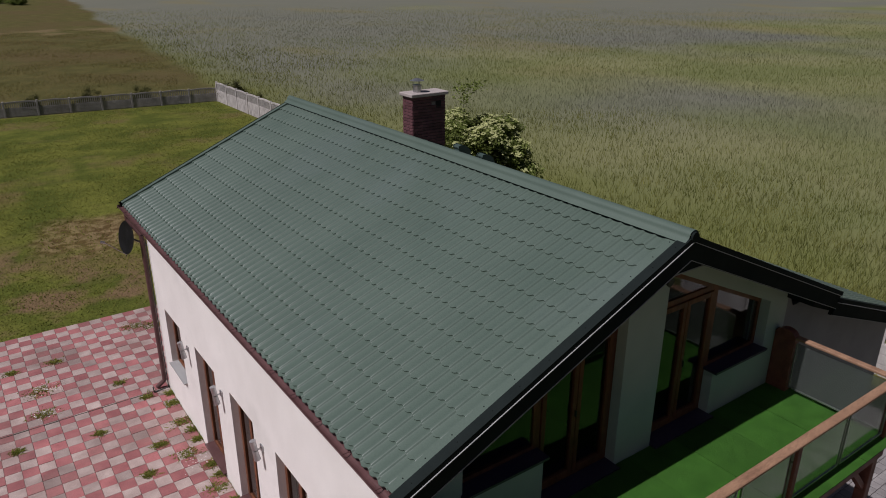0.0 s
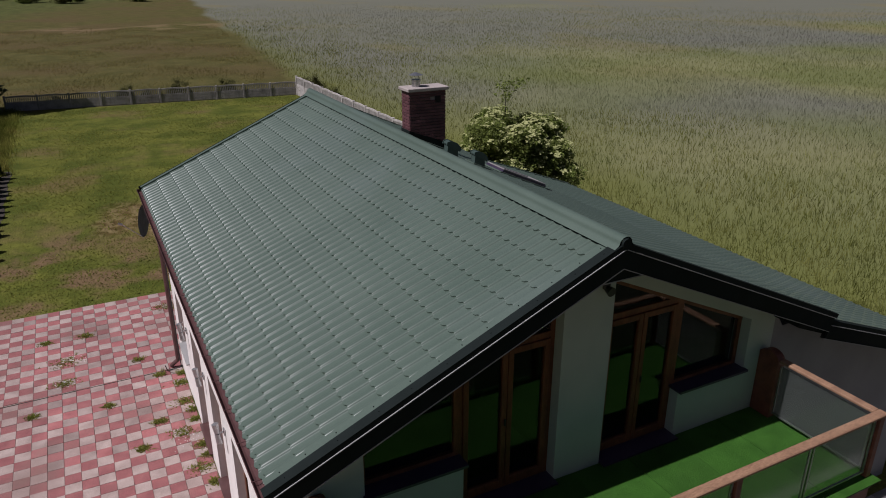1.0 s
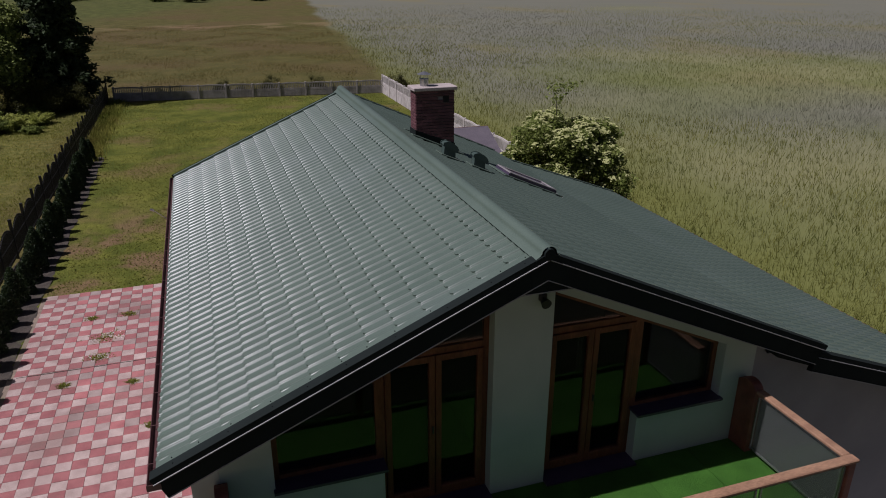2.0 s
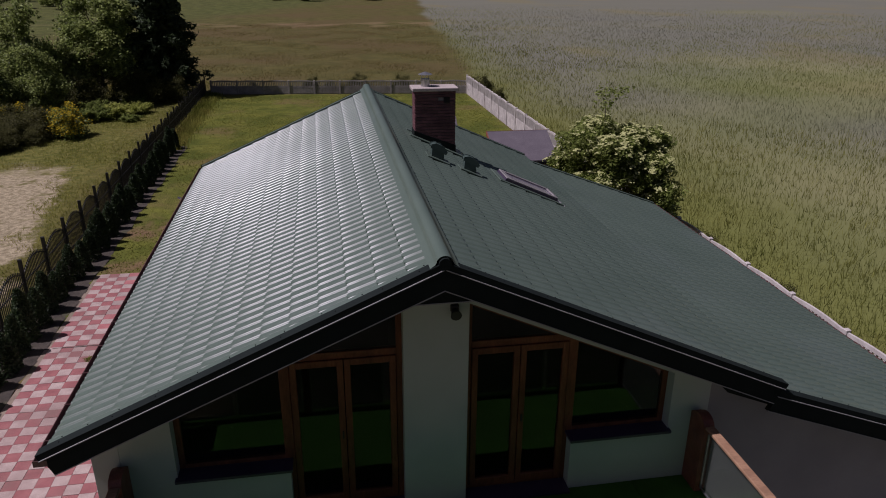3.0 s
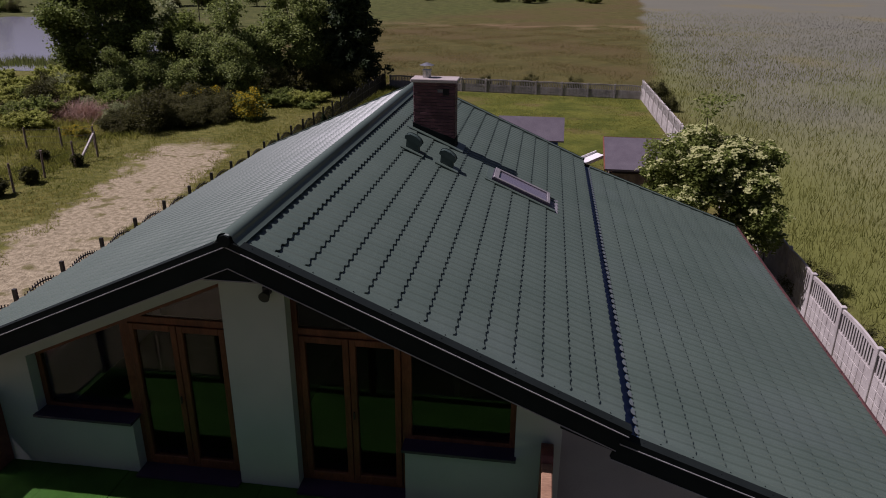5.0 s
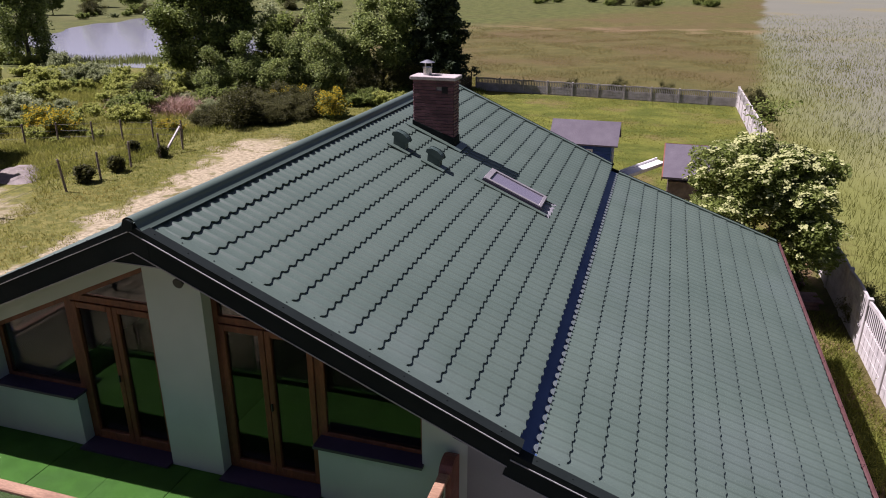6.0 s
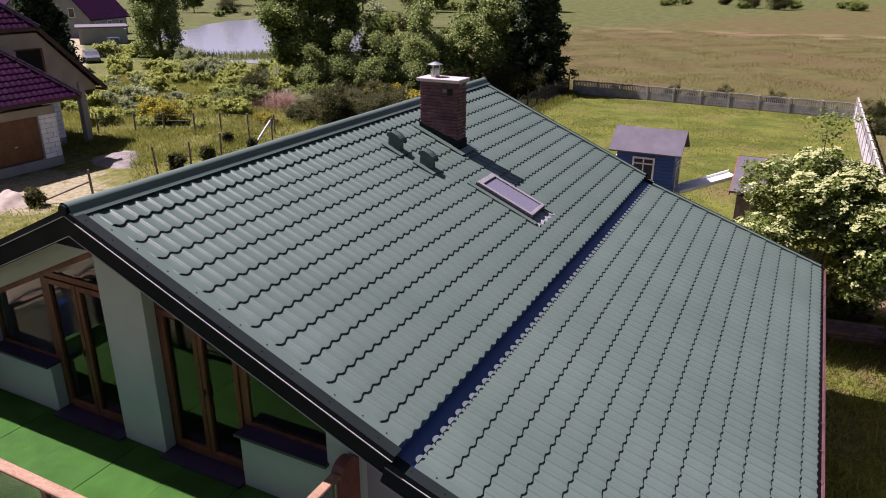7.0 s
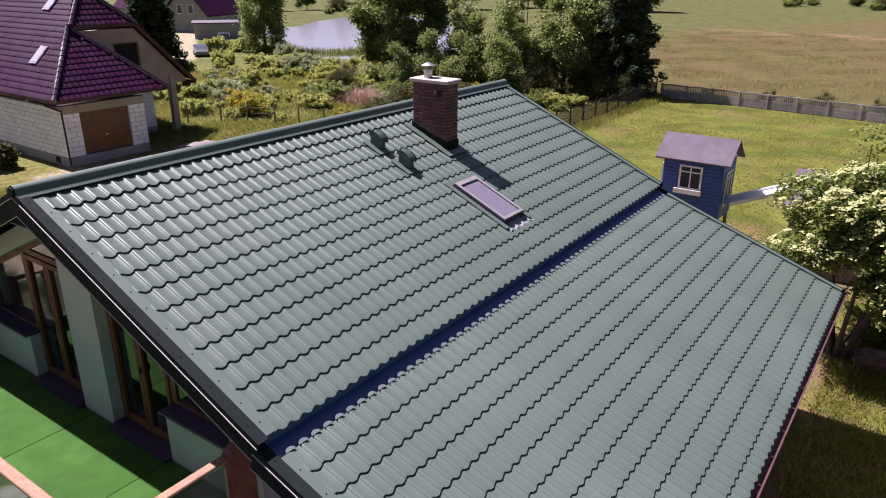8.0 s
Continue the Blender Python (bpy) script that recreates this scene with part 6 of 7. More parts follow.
    r = 1 + 0.12 * np.sin(3 * a + 0.5) + 0.06 * np.sin(7 * a) + rng.normal(size=k) * 0.03
    p = np.outer(44 * r * np.cos(a), (-0.68, 0.73)) + np.outer(16 * r * np.sin(a), (0.73, 0.68))
    roots = np.stack([-62 + p[:, 0], 93 + p[:, 1], np.zeros(k)], 1)
    me = blade_mesh("reeds", roots, 0.8, 0.09, rng, 0.2)
    tagged(link_mesh("reeds", me, M_REED), "green reeds along the pond shore", "reeds", kind="stuff")


scatter_field()
scatter_rough()

# weeds in the paving
def weed(seed, r):
    rng = np.random.default_rng(seed)
    roots = rng.normal(size=(260, 3)) * np.array((r, r * 0.7, 0)) * 0.6
    return blade_mesh("weed", roots, 0.04, 0.04, rng, 1.6)


for i, (x, y, r) in enumerate(((1.25, 17.6, 0.34), (1.2, 16.5, 0.22), (3.9, 19.8, 0.3), (4.4, 19.6, 0.3), (3.72, 15.3, 0.16), (3.7, 14.4, 0.2), (3.45, 13.2, 0.2),
                              (3.6, 11.85, 0.2), (3.05, 13.85, 0.12), (1.75, 18.9, 0.15), (0.8, 18.9, 0.12), (0.55, 15.3, 0.1), (3.76, 12.6, 0.12), (2.6, 13.0, 0.1), (2.1, 15.0, 0.08), (3.79, 15.75, 0.09), (3.8, 14.0, 0.11), (3.79, 13.6, 0.09), (3.8, 12.2, 0.1), (3.79, 11.3, 0.12), (3.78, 10.6, 0.1), (3.3, 15.9, 0.09), (2.9, 16.9, 0.11))):
    tagged(link_mesh("weed", weed(60 + i, r), M_WEED, at=pose(x, y, 0.02)), "tuft of weeds between paving slabs", "weed", "weeds in the paving", "stuff")

dr = np.random.default_rng(71)
M_DAISY = mat("white_petals", (0.6, 0.6, 0.55), (0.7, 0.7, 0.66), 5, 0.8)
for x, y in ((1.2, 16.45), (1.45, 17.5), (3.55, 12.9)):
    heads = dr.normal(size=(34, 3)) * np.array((0.2, 0.14, 0.0)) + np.array((0, 0, 0.07))
    tagged(link_mesh("daisies", leaf_mesh("daisies", heads, 0.022, dr, flat=0.9, long=1.1), M_DAISY, at=pose(x, y, 0.02)), "white daisies among weeds in the paving", "flower", "weeds in the paving", "stuff")

# ---- wire fence posts over the track ----
def wire_posts(name, spots, label, wires=3):
    base = spots[0]
    fence = tagged(empty(name, (*base[:2], 0)), label, "fence")
    inv = fence.matrix_world.inverted()
    tops = []
    for x, y, h, lean in spots:
        b2 = bmesh.new()
        rod(b2, (x, y, 0), (x + lean, y, h), 0.055, 0.05, 7)
        bmesh.ops.transform(b2, matrix=inv, verts=b2.verts)
        part("post", b2, M_OLDWOOD, fence)
        tops.append(Vector((x + lean, y, h)))
    for a, b in zip(tops, tops[1:]):
        for k in range(wires):
            f = Vector((0, 0, -0.12 - 0.35 * k))
            bm = bmesh.new()
            rod(bm, a + f, b + f, 0.005, 0.005, 4)
            bmesh.ops.transform(bm, matrix=inv, verts=bm.verts)
            part("wire", bm, M_IRON, fence)
    return fence


near_fence = wire_posts("wire_fence", [(-11.3, 19.3, 1.25, -0.05), (-11.5, 23.0, 1.45, -0.16), (-11.5, 25.1, 1.3, 0.0), (-11.7, 27.4, 1.3, 0.05), (-11.5, 29.4, 1.3, 0.0), (-11.6, 31.4, 1.35, 0.0)], "wooden post and wire fence by the sandy track")
bm = bmesh.new()
beam(bm, (-11.7, 29.9, 0.02), (-11.6, 31.35, 1.25), 0.09, 0.09)
bmesh.ops.transform(bm, matrix=near_fence.matrix_world.inverted(), verts=bm.verts)
part("brace", bm, M_CONCRETE, near_fence, "pale leaning brace")
bm = bmesh.new()
rod(bm, (-11.35, 19.3, 0.75), (-12.6, 17.6, 0.05), 0.04, 0.04, 6)
bmesh.ops.transform(bm, matrix=near_fence.matrix_world.inverted(), verts=bm.verts)
part("brace", bm, M_OLDWOOD, near_fence)
wire_posts("wire_fence", [(-22.4, 28.5, 1.2, 0.0), (-20.5, 29.6, 1.2, 0.0), (-19.1, 30.5, 1.2, 0.05), (-17.2, 31.1, 1.25, 0.0), (-16.0, 32.0, 1.25, 0.0), (-14.4, 32.6, 1.2, 0.0), (-12.9, 33.2, 1.2, 0.0)], "wooden post and wire fence behind the neighbour's plot")

# ---- playhouse ----
def playhouse():
    x0, x1, y0, y1, z0, ze, zr = 9.58, 11.52, 24.35, 25.85, 1.45, 3.4, 3.98
    top = tagged(empty("playhouse", ((x0 + x1) / 2, (y0 + y1) / 2, 0)), "blue boarded playhouse on stilts with white windows", "playhouse")
    inv = top.matrix_world.inverted()

    def pp(name, bm, material, parent=top, label=""):
        bmesh.ops.transform(bm, matrix=inv, verts=bm.verts)
        return part(name, bm, material, parent, label)
    ym = (y0 + y1) / 2
    bm = boxes((x0 + 0.03, x1 - 0.03, y0 + 0.03, y1 - 0.03, z0, ze - 0.05))
    prism(bm, [(y0 + 0.03, ze - 0.05), (y1 - 0.03, ze - 0.05), (ym, zr - 0.08)], "x", x0 + 0.03, x1 - 0.03)
    body = pp("body", bm, M_BLUE, label="blue boarded walls")
    z = z0
    while z < ze - 0.08:
        for r in ((x0, x1, y0 - 0.004, y0 + 0.028), (x0, x1, y1 - 0.028, y1 + 0.004)):
            pp("board", boxes((*r, z, z + 0.112), bevel=0.006), M_BLUE, body)
        for r in ((x0 - 0.004, x0 + 0.028), (x1 - 0.028, x1 + 0.004)):
            pp("board", boxes((*r, y0 + 0.03, y1 - 0.03, z, z + 0.112), bevel=0.006), M_BLUE, body)
        z += 0.12
    for sx in (x0 - 0.006, x1 - 0.014):
        bm = bmesh.new()
        prism(bm, [(y0 + 0.02, ze - 0.03), (y1 - 0.02, ze - 0.03), (ym, zr - 0.1)], "x", sx, sx + 0.02)
        pp("gable", bm, M_WHITE, body)
    for s in (-1, 1):
        ye = ym + s * (y1 - y0) / 2 + s * 0.14
        bm = bmesh.new()
        k = (zr - ze) / ((y1 - y0) / 2)
        prism(bm, [(ym, zr), (ye, zr - k * abs(ye - ym)), (ye, zr - k * abs(ye - ym) + 0.05), (ym, zr + 0.05)], "x", x0 - 0.27, x1 + 0.22)
        pp("roof", bm, M_FELT, label="grey felt roof")
    def window(face, a, b, za, zb):
        bm = bmesh.new()
        t = 0.06
        rows = ((a, a + t, za, zb), (b - t, b, za, zb), (a + t, b - t, zb - t, zb), (a + t, b - t, za, za + t), ((a + b) / 2 - 0.02, (a + b) / 2 + 0.02, za + t, zb - t), (a + t, b - t, zb - 0.24, zb - 0.2))
        for p, q, c, d in rows:
            if face == "front":
                box(bm, p, q, y0 - 0.04, y0 - 0.008, c, d)
            else:
                box(bm, x1 + 0.008, x1 + 0.04, p, q, c, d)
        w = pp("window", bm, M_WHITE, label="white barred window")
        g = boxes((a + t, b - t, y0 - 0.02, y0 - 0.012, za + t, zb - t)) if face == "front" else boxes((x1 + 0.012, x1 + 0.02, a + t, b - t, za + t, zb - t))
        pp("pane", g, M_GLASSDARK, w)
        if face == "front":
            pp("flower_box", boxes((a - 0.1, b + 0.05, y0 - 0.16, y0 - 0.042, za - 0.14, za + 0.02)), M_WHITE, w)
    window("front", 10.13, 10.88, 2.36, 3.16)
    window("side", 24.75, 25.45, 1.82, 3.0)
    pp("door", boxes((x0 - 0.06, x0 - 0.01, 24.4, 25.2, 1.7, 3.1)), M_WHITE)
    for x in (x0 + 0.08, x1 - 0.08):
        for y in (y0 + 0.08, y1 - 0.08):
            pp("leg", boxes((x - 0.05, x + 0.05, y - 0.05, y + 0.05, 0, z0)), M_OLDWOOD)
    bm = bmesh.new()
    beam(bm, (x1 - 0.1, y0 + 0.1, z0), (x1 + 0.25, y0 + 0.3, 0), 0.05, 0.08)
    pp("ladder", bm, M_IRON)
    # pale gangway with low sides
    bm = bmesh.new()
    a, b = Vector((x1 + 0.05, 24.95, 1.93)), Vector((13.28, 26.25, 2.42))
    beam(bm, a, b, 0.62, 0.04)
    side = (b - a).cross(Vector((0, 0, 1))).normalized() * 0.31
    for s in (-1, 1):
        beam(bm, a + side * s + Vector((0, 0, 0.06)), b + side * s + Vector((0, 0, 0.06)), 0.03, 0.1)
    pp("gangway", bm, M_WHITE, label="pale painted gangway")


playhouse()


def play_shed():
    top = tagged(empty("garden_shed", (14.6, 26.0, 0)), "small timber shed with a grey felt lean-to roof", "shed")
    inv = top.matrix_world.inverted()

    def pp(name, bm, material, label=""):
        bmesh.ops.transform(bm, matrix=inv, verts=bm.verts)
        return part(name, bm, material, top, label)
    pp("body", boxes((13.55, 15.75, 25.1, 26.6, 0.0, 2.0)), M_OLDWOOD)
    bm = bmesh.new()
    prism(bm, [(24.85, 2.15), (26.6, 2.98), (26.6, 3.05), (24.85, 2.22)], "x", 13.35, 15.9)
    pp("roof", bm, M_FELT, "grey felt roof")
    bm = bmesh.new()
    prism(bm, [(24.85, 2.08), (26.62, 2.92), (26.62, 3.06), (24.85, 2.22)], "x", 13.31, 13.348)
    box(bm, 13.33, 15.92, 26.605, 26.63, 2.9, 3.06)
    pp("barge_board", bm, M_POSTWOOD)
    bm = boxes((13.55, 15.75, 26.4, 26.6, 2.0, 2.85))
    pp("back_wall", bm, M_OLDWOOD)


play_shed()

# boards stacked under the elder
def board_stack(x, y, turn, layers, seed):
    br = random.Random(seed)
    stack = tagged(empty("timber_stack", (x, y, 0), turn), "stack of reddish weathered boards under the elder", "timber")
    for k in range(layers):
        for i in range(4):
            bm = boxes((-0.75 + br.uniform(-0.12, 0.12), 0.75 + br.uniform(-0.12, 0.12), -0.36 + 0.185 * i, -0.36 + 0.185 * i + br.uniform(0.14, 0.175), 0.005 + 0.052 * k, 0.05 + 0.052 * k), bevel=0.004)
            part("board", bm, M_BOARDS, stack)


M_BOARDS = mat("reddish_old_boards", (0.16, 0.09, 0.075), (0.27, 0.17, 0.145), 5, 0.85, 0, 60, 0.25, 0.003, 50, each=0.2)
board_stack(17.15, 20.0, 8, 5, 3)
board_stack(17.0, 21.6, -4, 4, 4)

# heaps of soil and sand on the neighbour's building plot
def heap(name, x, y, r, h, material, label, seed):
    hp = random.Random(seed)
    bm = bmesh.new()
    bmesh.ops.create_grid(bm, x_segments=22, y_segments=22, size=1.0)
    p1, p2 = hp.uniform(0, 6), hp.uniform(0, 6)
    for v in bm.verts:
        d = math.hypot(v.co.x, v.co.y) / (0.82 + 0.13 * math.sin(3 * math.atan2(v.co.y, v.co.x) + p1) + 0.06 * math.sin(5 * v.co.x + p2))
        v.co.z = h * max(0.0, 1 - d * d) ** 1.2 * (1 + 0.2 * math.sin(9 * v.co.x + p2) * math.sin(8 * v.co.y + p1)) + (hp.uniform(-0.02, 0.02) if d < 1 else -0.03)
        v.co.x, v.co.y = v.co.x * r, v.co.y * r * 0.7
    tagged(part(name, bm, material, smooth=True), label, "heap").matrix_world = pose(x, y, 0, 0, 0, hp.uniform(0, 180))


M_HEAP = mat("dry_grey_soil", (0.15, 0.125, 0.11), (0.26, 0.22, 0.195), 2.5, 0.95, 0, 60, 0.35, 0.02, 30, (0.1, 0.1, 0.05), 1.2, 0.6)
M_SANDHEAP = mat("pale_building_sand", (0.27, 0.22, 0.17), (0.37, 0.31, 0.24), 2.5, 0.95, 0, 60, 0.3, 0.02, 30)
heap("earth_mound", -15.9, 24.5, 2.2, 0.32, M_HEAP, "low mound of grey soil beside the unfinished house", 5)
heap("sand_mound", -13.9, 17.3, 1.5, 0.45, M_SANDHEAP, "pale sand heap by the unfinished house", 8)

# blue barrel on the sandy court in front of the house
def barrel(x, y):
    top = tagged(empty("barrel", (x, y, 0)), "blue plastic barrel on the sandy court", "barrel")
    blue = mat("blue_plastic", (0.02, 0.05, 0.26), (0.03, 0.065, 0.32), 4, 0.4, 0, 60, 0.1)
    bm = bmesh.new()
    for z0, z1, r0, r1 in ((0.0, 0.05, 0.26, 0.285), (0.05, 0.3, 0.285, 0.29), (0.3, 0.34, 0.305, 0.305), (0.34, 0.6, 0.29, 0.29), (0.6, 0.64, 0.305, 0.305), (0.64, 0.88, 0.29, 0.285), (0.88, 0.93, 0.285, 0.25)):
        rod(bm, (0, 0, z0), (0, 0, z1), r0, r1, 24)
    part("body", bm, blue, top)
    bm = bmesh.new()
    rod(bm, (0, 0, 0.93), (0, 0, 0.955), 0.27, 0.265, 24)
    part("lid", bm, blue, top)


barrel(-1.5, 0.8)

# ---- neighbour's unfinished house ----
def neighbour():
    gx, mx, bx = -17.7, -21.3, -33.0      # garage front, gable wall, back
    y0, ye, yg, yw = 18.3, 27.9, 22.7, 25.6
    EZ, RZ = 3.3, 1.0
    top = tagged(empty("house", (-24, 22, 0)), "unfinished white block house with a maroon tile roof", "house")
    inv = top.matrix_world.inverted()

    def pp(name, bm, material, parent=top, label="", smooth=False):
        bmesh.ops.transform(bm, matrix=inv, verts=bm.verts)
        return part(name, bm, material, parent, label, smooth)
    # walls
    core = boxes((mx + 0.1, gx - 0.03, y0 + 0.03, y0 + 0.3, 0.45, 2.9), (gx - 0.3, gx - 0.03, y0 + 0.3, 19.15, 0.45, 2.9), (gx - 0.3, gx - 0.03, 21.75, yg - 0.03, 0.45, 2.9),
                 (mx + 0.1, gx - 0.3, yg - 0.3, yg - 0.03, 0.45, 2.9), (bx, mx + 0.1, y0 + 0.03, y0 + 0.3, 0.45, 2.9), (mx - 0.3, mx - 0.03, yg - 0.03, yw - 0.03, 0.45, 4.0), (bx, mx - 0.3, yw - 0.3, yw - 0.03, 0.45, 3.6))
    wall = pp("wall", core, M_GREYWALL, label="white silicate block walls")
    pp("plinth", boxes((bx, gx + 0.03, y0 - 0.03, yg, 0, 0.45), (bx, mx, yg, yw, 0, 0.45)), M_GREYWALL, label="grey plinth")
    pp("lintel", boxes((gx - 0.31, gx + 0.012, y0 - 0.01, yg + 0.01, 2.55, 2.95)), M_BEIGE)
    pp("wall", boxes((gx - 0.6, gx - 0.5, 19.15, 21.75, 0.45, 2.6)), M_DARK)
    block = bpy.data.meshes.new("block")
    bm = bmesh.new()
    box(bm, -0.284, 0.284, -0.02, 0.02, -0.11, 0.11, bevel=0.006)
    bm.to_mesh(block)
    bm.free()
    half = bpy.data.meshes.new("block")
    bm = bmesh.new()
    box(bm, -0.136, 0.136, -0.02, 0.02, -0.11, 0.11, bevel=0.006)
    bm.to_mesh(half)
    bm.free()

    def lay(p0, p1, z0, z1, turn):
        p0, p1 = Vector(p0), Vector(p1)
        L = (p1 - p0).length
        n_half = int(round(L / 0.3))
        z, c = z0 + 0.12, 0
        while z < z1 - 0.05:
            i = 0
            while i < n_half:
                s = 1 if (i == 0 and c % 2) or i == n_half - 1 else 2
                q = p0.lerp(p1, (i + s / 2) / n_half)
                link_mesh("block", block if s == 2 else half, M_BLOCK, wall, at=inv @ pose(q.x, q.y, z, 0, 0, turn))
                i += s
            z += 0.24
            c += 1
    lay((bx + 6, y0 + 0.01), (gx, y0 + 0.01), 0.45, 2.9, 0)
    lay((gx - 0.01, y0), (gx - 0.01, 19.2), 0.45, 2.55, 90)
    lay((gx - 0.01, 21.8), (gx - 0.01, yg), 0.45, 2.55, 90)
    lay((mx + 0.1, yg - 0.01), (gx, yg - 0.01), 0.45, 2.9, 180)
    lay((mx - 0.01, yg), (mx - 0.01, yw), 0.45, 2.9, 90)
    # garage door
    door = pp("garage_door", boxes((gx - 0.16, gx - 0.1, 19.15, 21.75, 0.5, 2.6)), M_DOORBROWN, label="brown panelled garage door")
    for k in range(4):
        for j in range(4):
            a = 19.2 + 0.64 * j
            pp("panel", boxes((gx - 0.1, gx - 0.085, a + 0.04, a + 0.58, 0.58 + 0.5 * k, 1.0 + 0.5 * k), bevel=0.006), M_DOORBROWN, door)
    pp("handle", boxes((gx - 0.085, gx - 0.06, 20.4, 20.55, 1.25, 1.3)), M_STEEL, door)
    # gable wall above the garage and its window
    gy = 22.7
    gz = lambda yy: EZ + RZ * (4.9 - abs(yy - gy))
    bm = bmesh.new()
    prism(bm, [(y0, 2.9), (ye - 0.4, 2.9), (ye - 0.4, 3.1), (24.6, 6.1), (21.1, 6.1), (y0, 3.0)], "x", mx + 0.3, mx + 0.6)
    gable = pp("gable", bm, M_BEIGE, label="beige rendered gable")
    pp("gable_window", boxes((mx + 0.604, mx + 0.63, 23.3, 24.6, 4.0, 5.3)), M_DARK, gable)
    pp("frame", boxes((mx + 0.6, mx + 0.66, 24.6, 24.72, 3.7, 5.35), (mx + 0.6, mx + 0.66, 23.2, 24.6, 5.3, 5.36)), M_WOOD, gable)
    pp("window", boxes((mx - 0.02, mx + 0.02, yg + 0.35, yg + 0.8, 1.2, 2.6)), M_DARK)
    pp("cellar_window", boxes((-18.9, -18.5, y0 - 0.06, y0 - 0.032, 0.1, 0.4)), M_DARK)
    pp("porch_post", boxes((-20.95, -20.6, 26.4, 26.75, 0, 3.4)), M_BEIGE, label="rendered porch post")
    bm = bmesh.new()
    rod(bm, (gx + 0.12, y0 - 0.02, 2.75), (gx + 0.12, y0 - 0.02, 0.1), 0.045, n=10)
    rod(bm, (gx + 0.12, y0 - 0.02, 2.75), (gx - 0.7, y0 - 0.35, 3.0), 0.045, n=10)
    pp("downpipe", bm, M_IRON)
    # roof: a tiled plane, cut to its outline
    def tiled(origin, down, along, width, length, cuts, name="roof"):
        d, a = Vector(down).normalized(), Vector(along).normalized()
        nrm = a.cross(d) if a.cross(d).z > 0 else d.cross(a)
        m = Matrix((d, a, nrm)).transposed().to_4x4()
        m.translation = origin
        me = tile_sheet(name, m, 0.0, int(width / 0.3), 0.0, length, 0.3, 0.36, 0.04, 0.035, 0.0)
        bm = bmesh.new()
        bm.from_mesh(me)
        bpy.data.meshes.remove(me)
        for co, no in cuts:
            bmesh.ops.bisect_plane(bm, geom=bm.verts[:] + bm.edges[:] + bm.faces[:], plane_co=co, plane_no=no, clear_outer=True)
        bmesh.ops.transform(bm, matrix=inv, verts=bm.verts)
        me = bpy.data.meshes.new(name)
        bm.to_mesh(me)
        bm.free()
        return link_mesh("roof", me, M_MAROON, top, "glossy maroon tile roof slope")
    ex, ey0, ey1 = gx + 0.6, y0 - 0.5, 23.9     # eaves of the garage hip
    s = math.hypot(1, RZ)
    dmax = (ey1 - ey0) / 2
    run = dmax + 0.35                           # the garage hip is flatter than the side slopes
    apex = Vector((ex - run, ey0 + dmax, EZ + RZ * dmax))
    hip_a = Vector((ey0 + dmax - ey0, run, 0))  # across the two hip lines
    hip_b = Vector((dmax, -run, 0))
    ridge_z = EZ + RZ * (gy - ey0)
    hx = mx + 1.0                               # front end of the main roof
    # main slope facing -y with the garage hip cut off, and the half hip above
    hip_z = 6.38
    tiled((bx, gy, ridge_z), (0, -1, -RZ), (1, 0, 0), ex - bx, (gy - ey0) * s,
          [((ex, ey0, EZ), hip_a), ((hx - (0), ey0 + (hip_z - EZ) / RZ, hip_z), (1.0, 1.0, 0.0))])
    tiled((apex.x, ey0, apex.z), (1, 0, -RZ * dmax / run), (0, 1, 0), ey1 - ey0, math.hypot(run, RZ * dmax), [((ex, ey0, EZ), -hip_a), ((ex, ey1, EZ), -hip_b)])
    tiled((apex.x - 4, apex.y, apex.z), (0, 1, -RZ), (1, 0, 0), ex - apex.x + 4, dmax * s, [((ex, ey1, EZ), hip_b), ((mx + 0.5, 0, 0), (-1, 0, 0))])
    tiled((hx - (ridge_z - hip_z) / RZ, gy - 3, ridge_z), (1, 0, -RZ), (0, 1, 0), 6, (ridge_z - hip_z) / RZ * s,
          [((hx, gy - (ridge_z - hip_z) / RZ, hip_z), (-1, -1, 0)), ((hx, gy + (ridge_z - hip_z) / RZ, hip_z), (-1, 1, 0))])
    tiled((bx, gy, ridge_z), (0, 1, -RZ), (1, 0, 0), hx - bx, 5.25 * s, [((hx, gy + (ridge_z - hip_z) / RZ, hip_z), (1, -1, 0))])
    # undersides, fascias and ridge tiles
    bm = bmesh.new()
    for k in range(9):
        y = ye - 0.6 * k
        beam(bm, (hx - 1.2, y, EZ + RZ * (4.9 - (y - gy)) - 0.15), (hx - 0.05, y, EZ + RZ * (4.9 - (y - gy)) - 0.15), 0.1, 0.12)
        if y < 25.8:
            break
    beam(bm, (hx - 0.05, gy + (ridge_z - hip_z) / RZ, hip_z - 0.08), (hx - 0.05, 27.95, EZ + RZ * (4.9 - 5.25) - 0.08), 0.05, 0.22)
    beam(bm, (ex - 0.05, ey0 + 0.05, EZ - 0.06), (ex - 0.05, ey1, EZ - 0.06), 0.05, 0.16)
    beam(bm, (bx, ey0 + 0.05, EZ - 0.06), (ex - 0.05, ey0 + 0.05, EZ - 0.06), 0.05, 0.16)
    beam(bm, (hx - 0.05, gy - 1.8, hip_z - 0.06), (hx - 0.05, gy + 1.8, hip_z - 0.06), 0.05, 0.16)
    pp("fascia", bm, M_FASCIA)
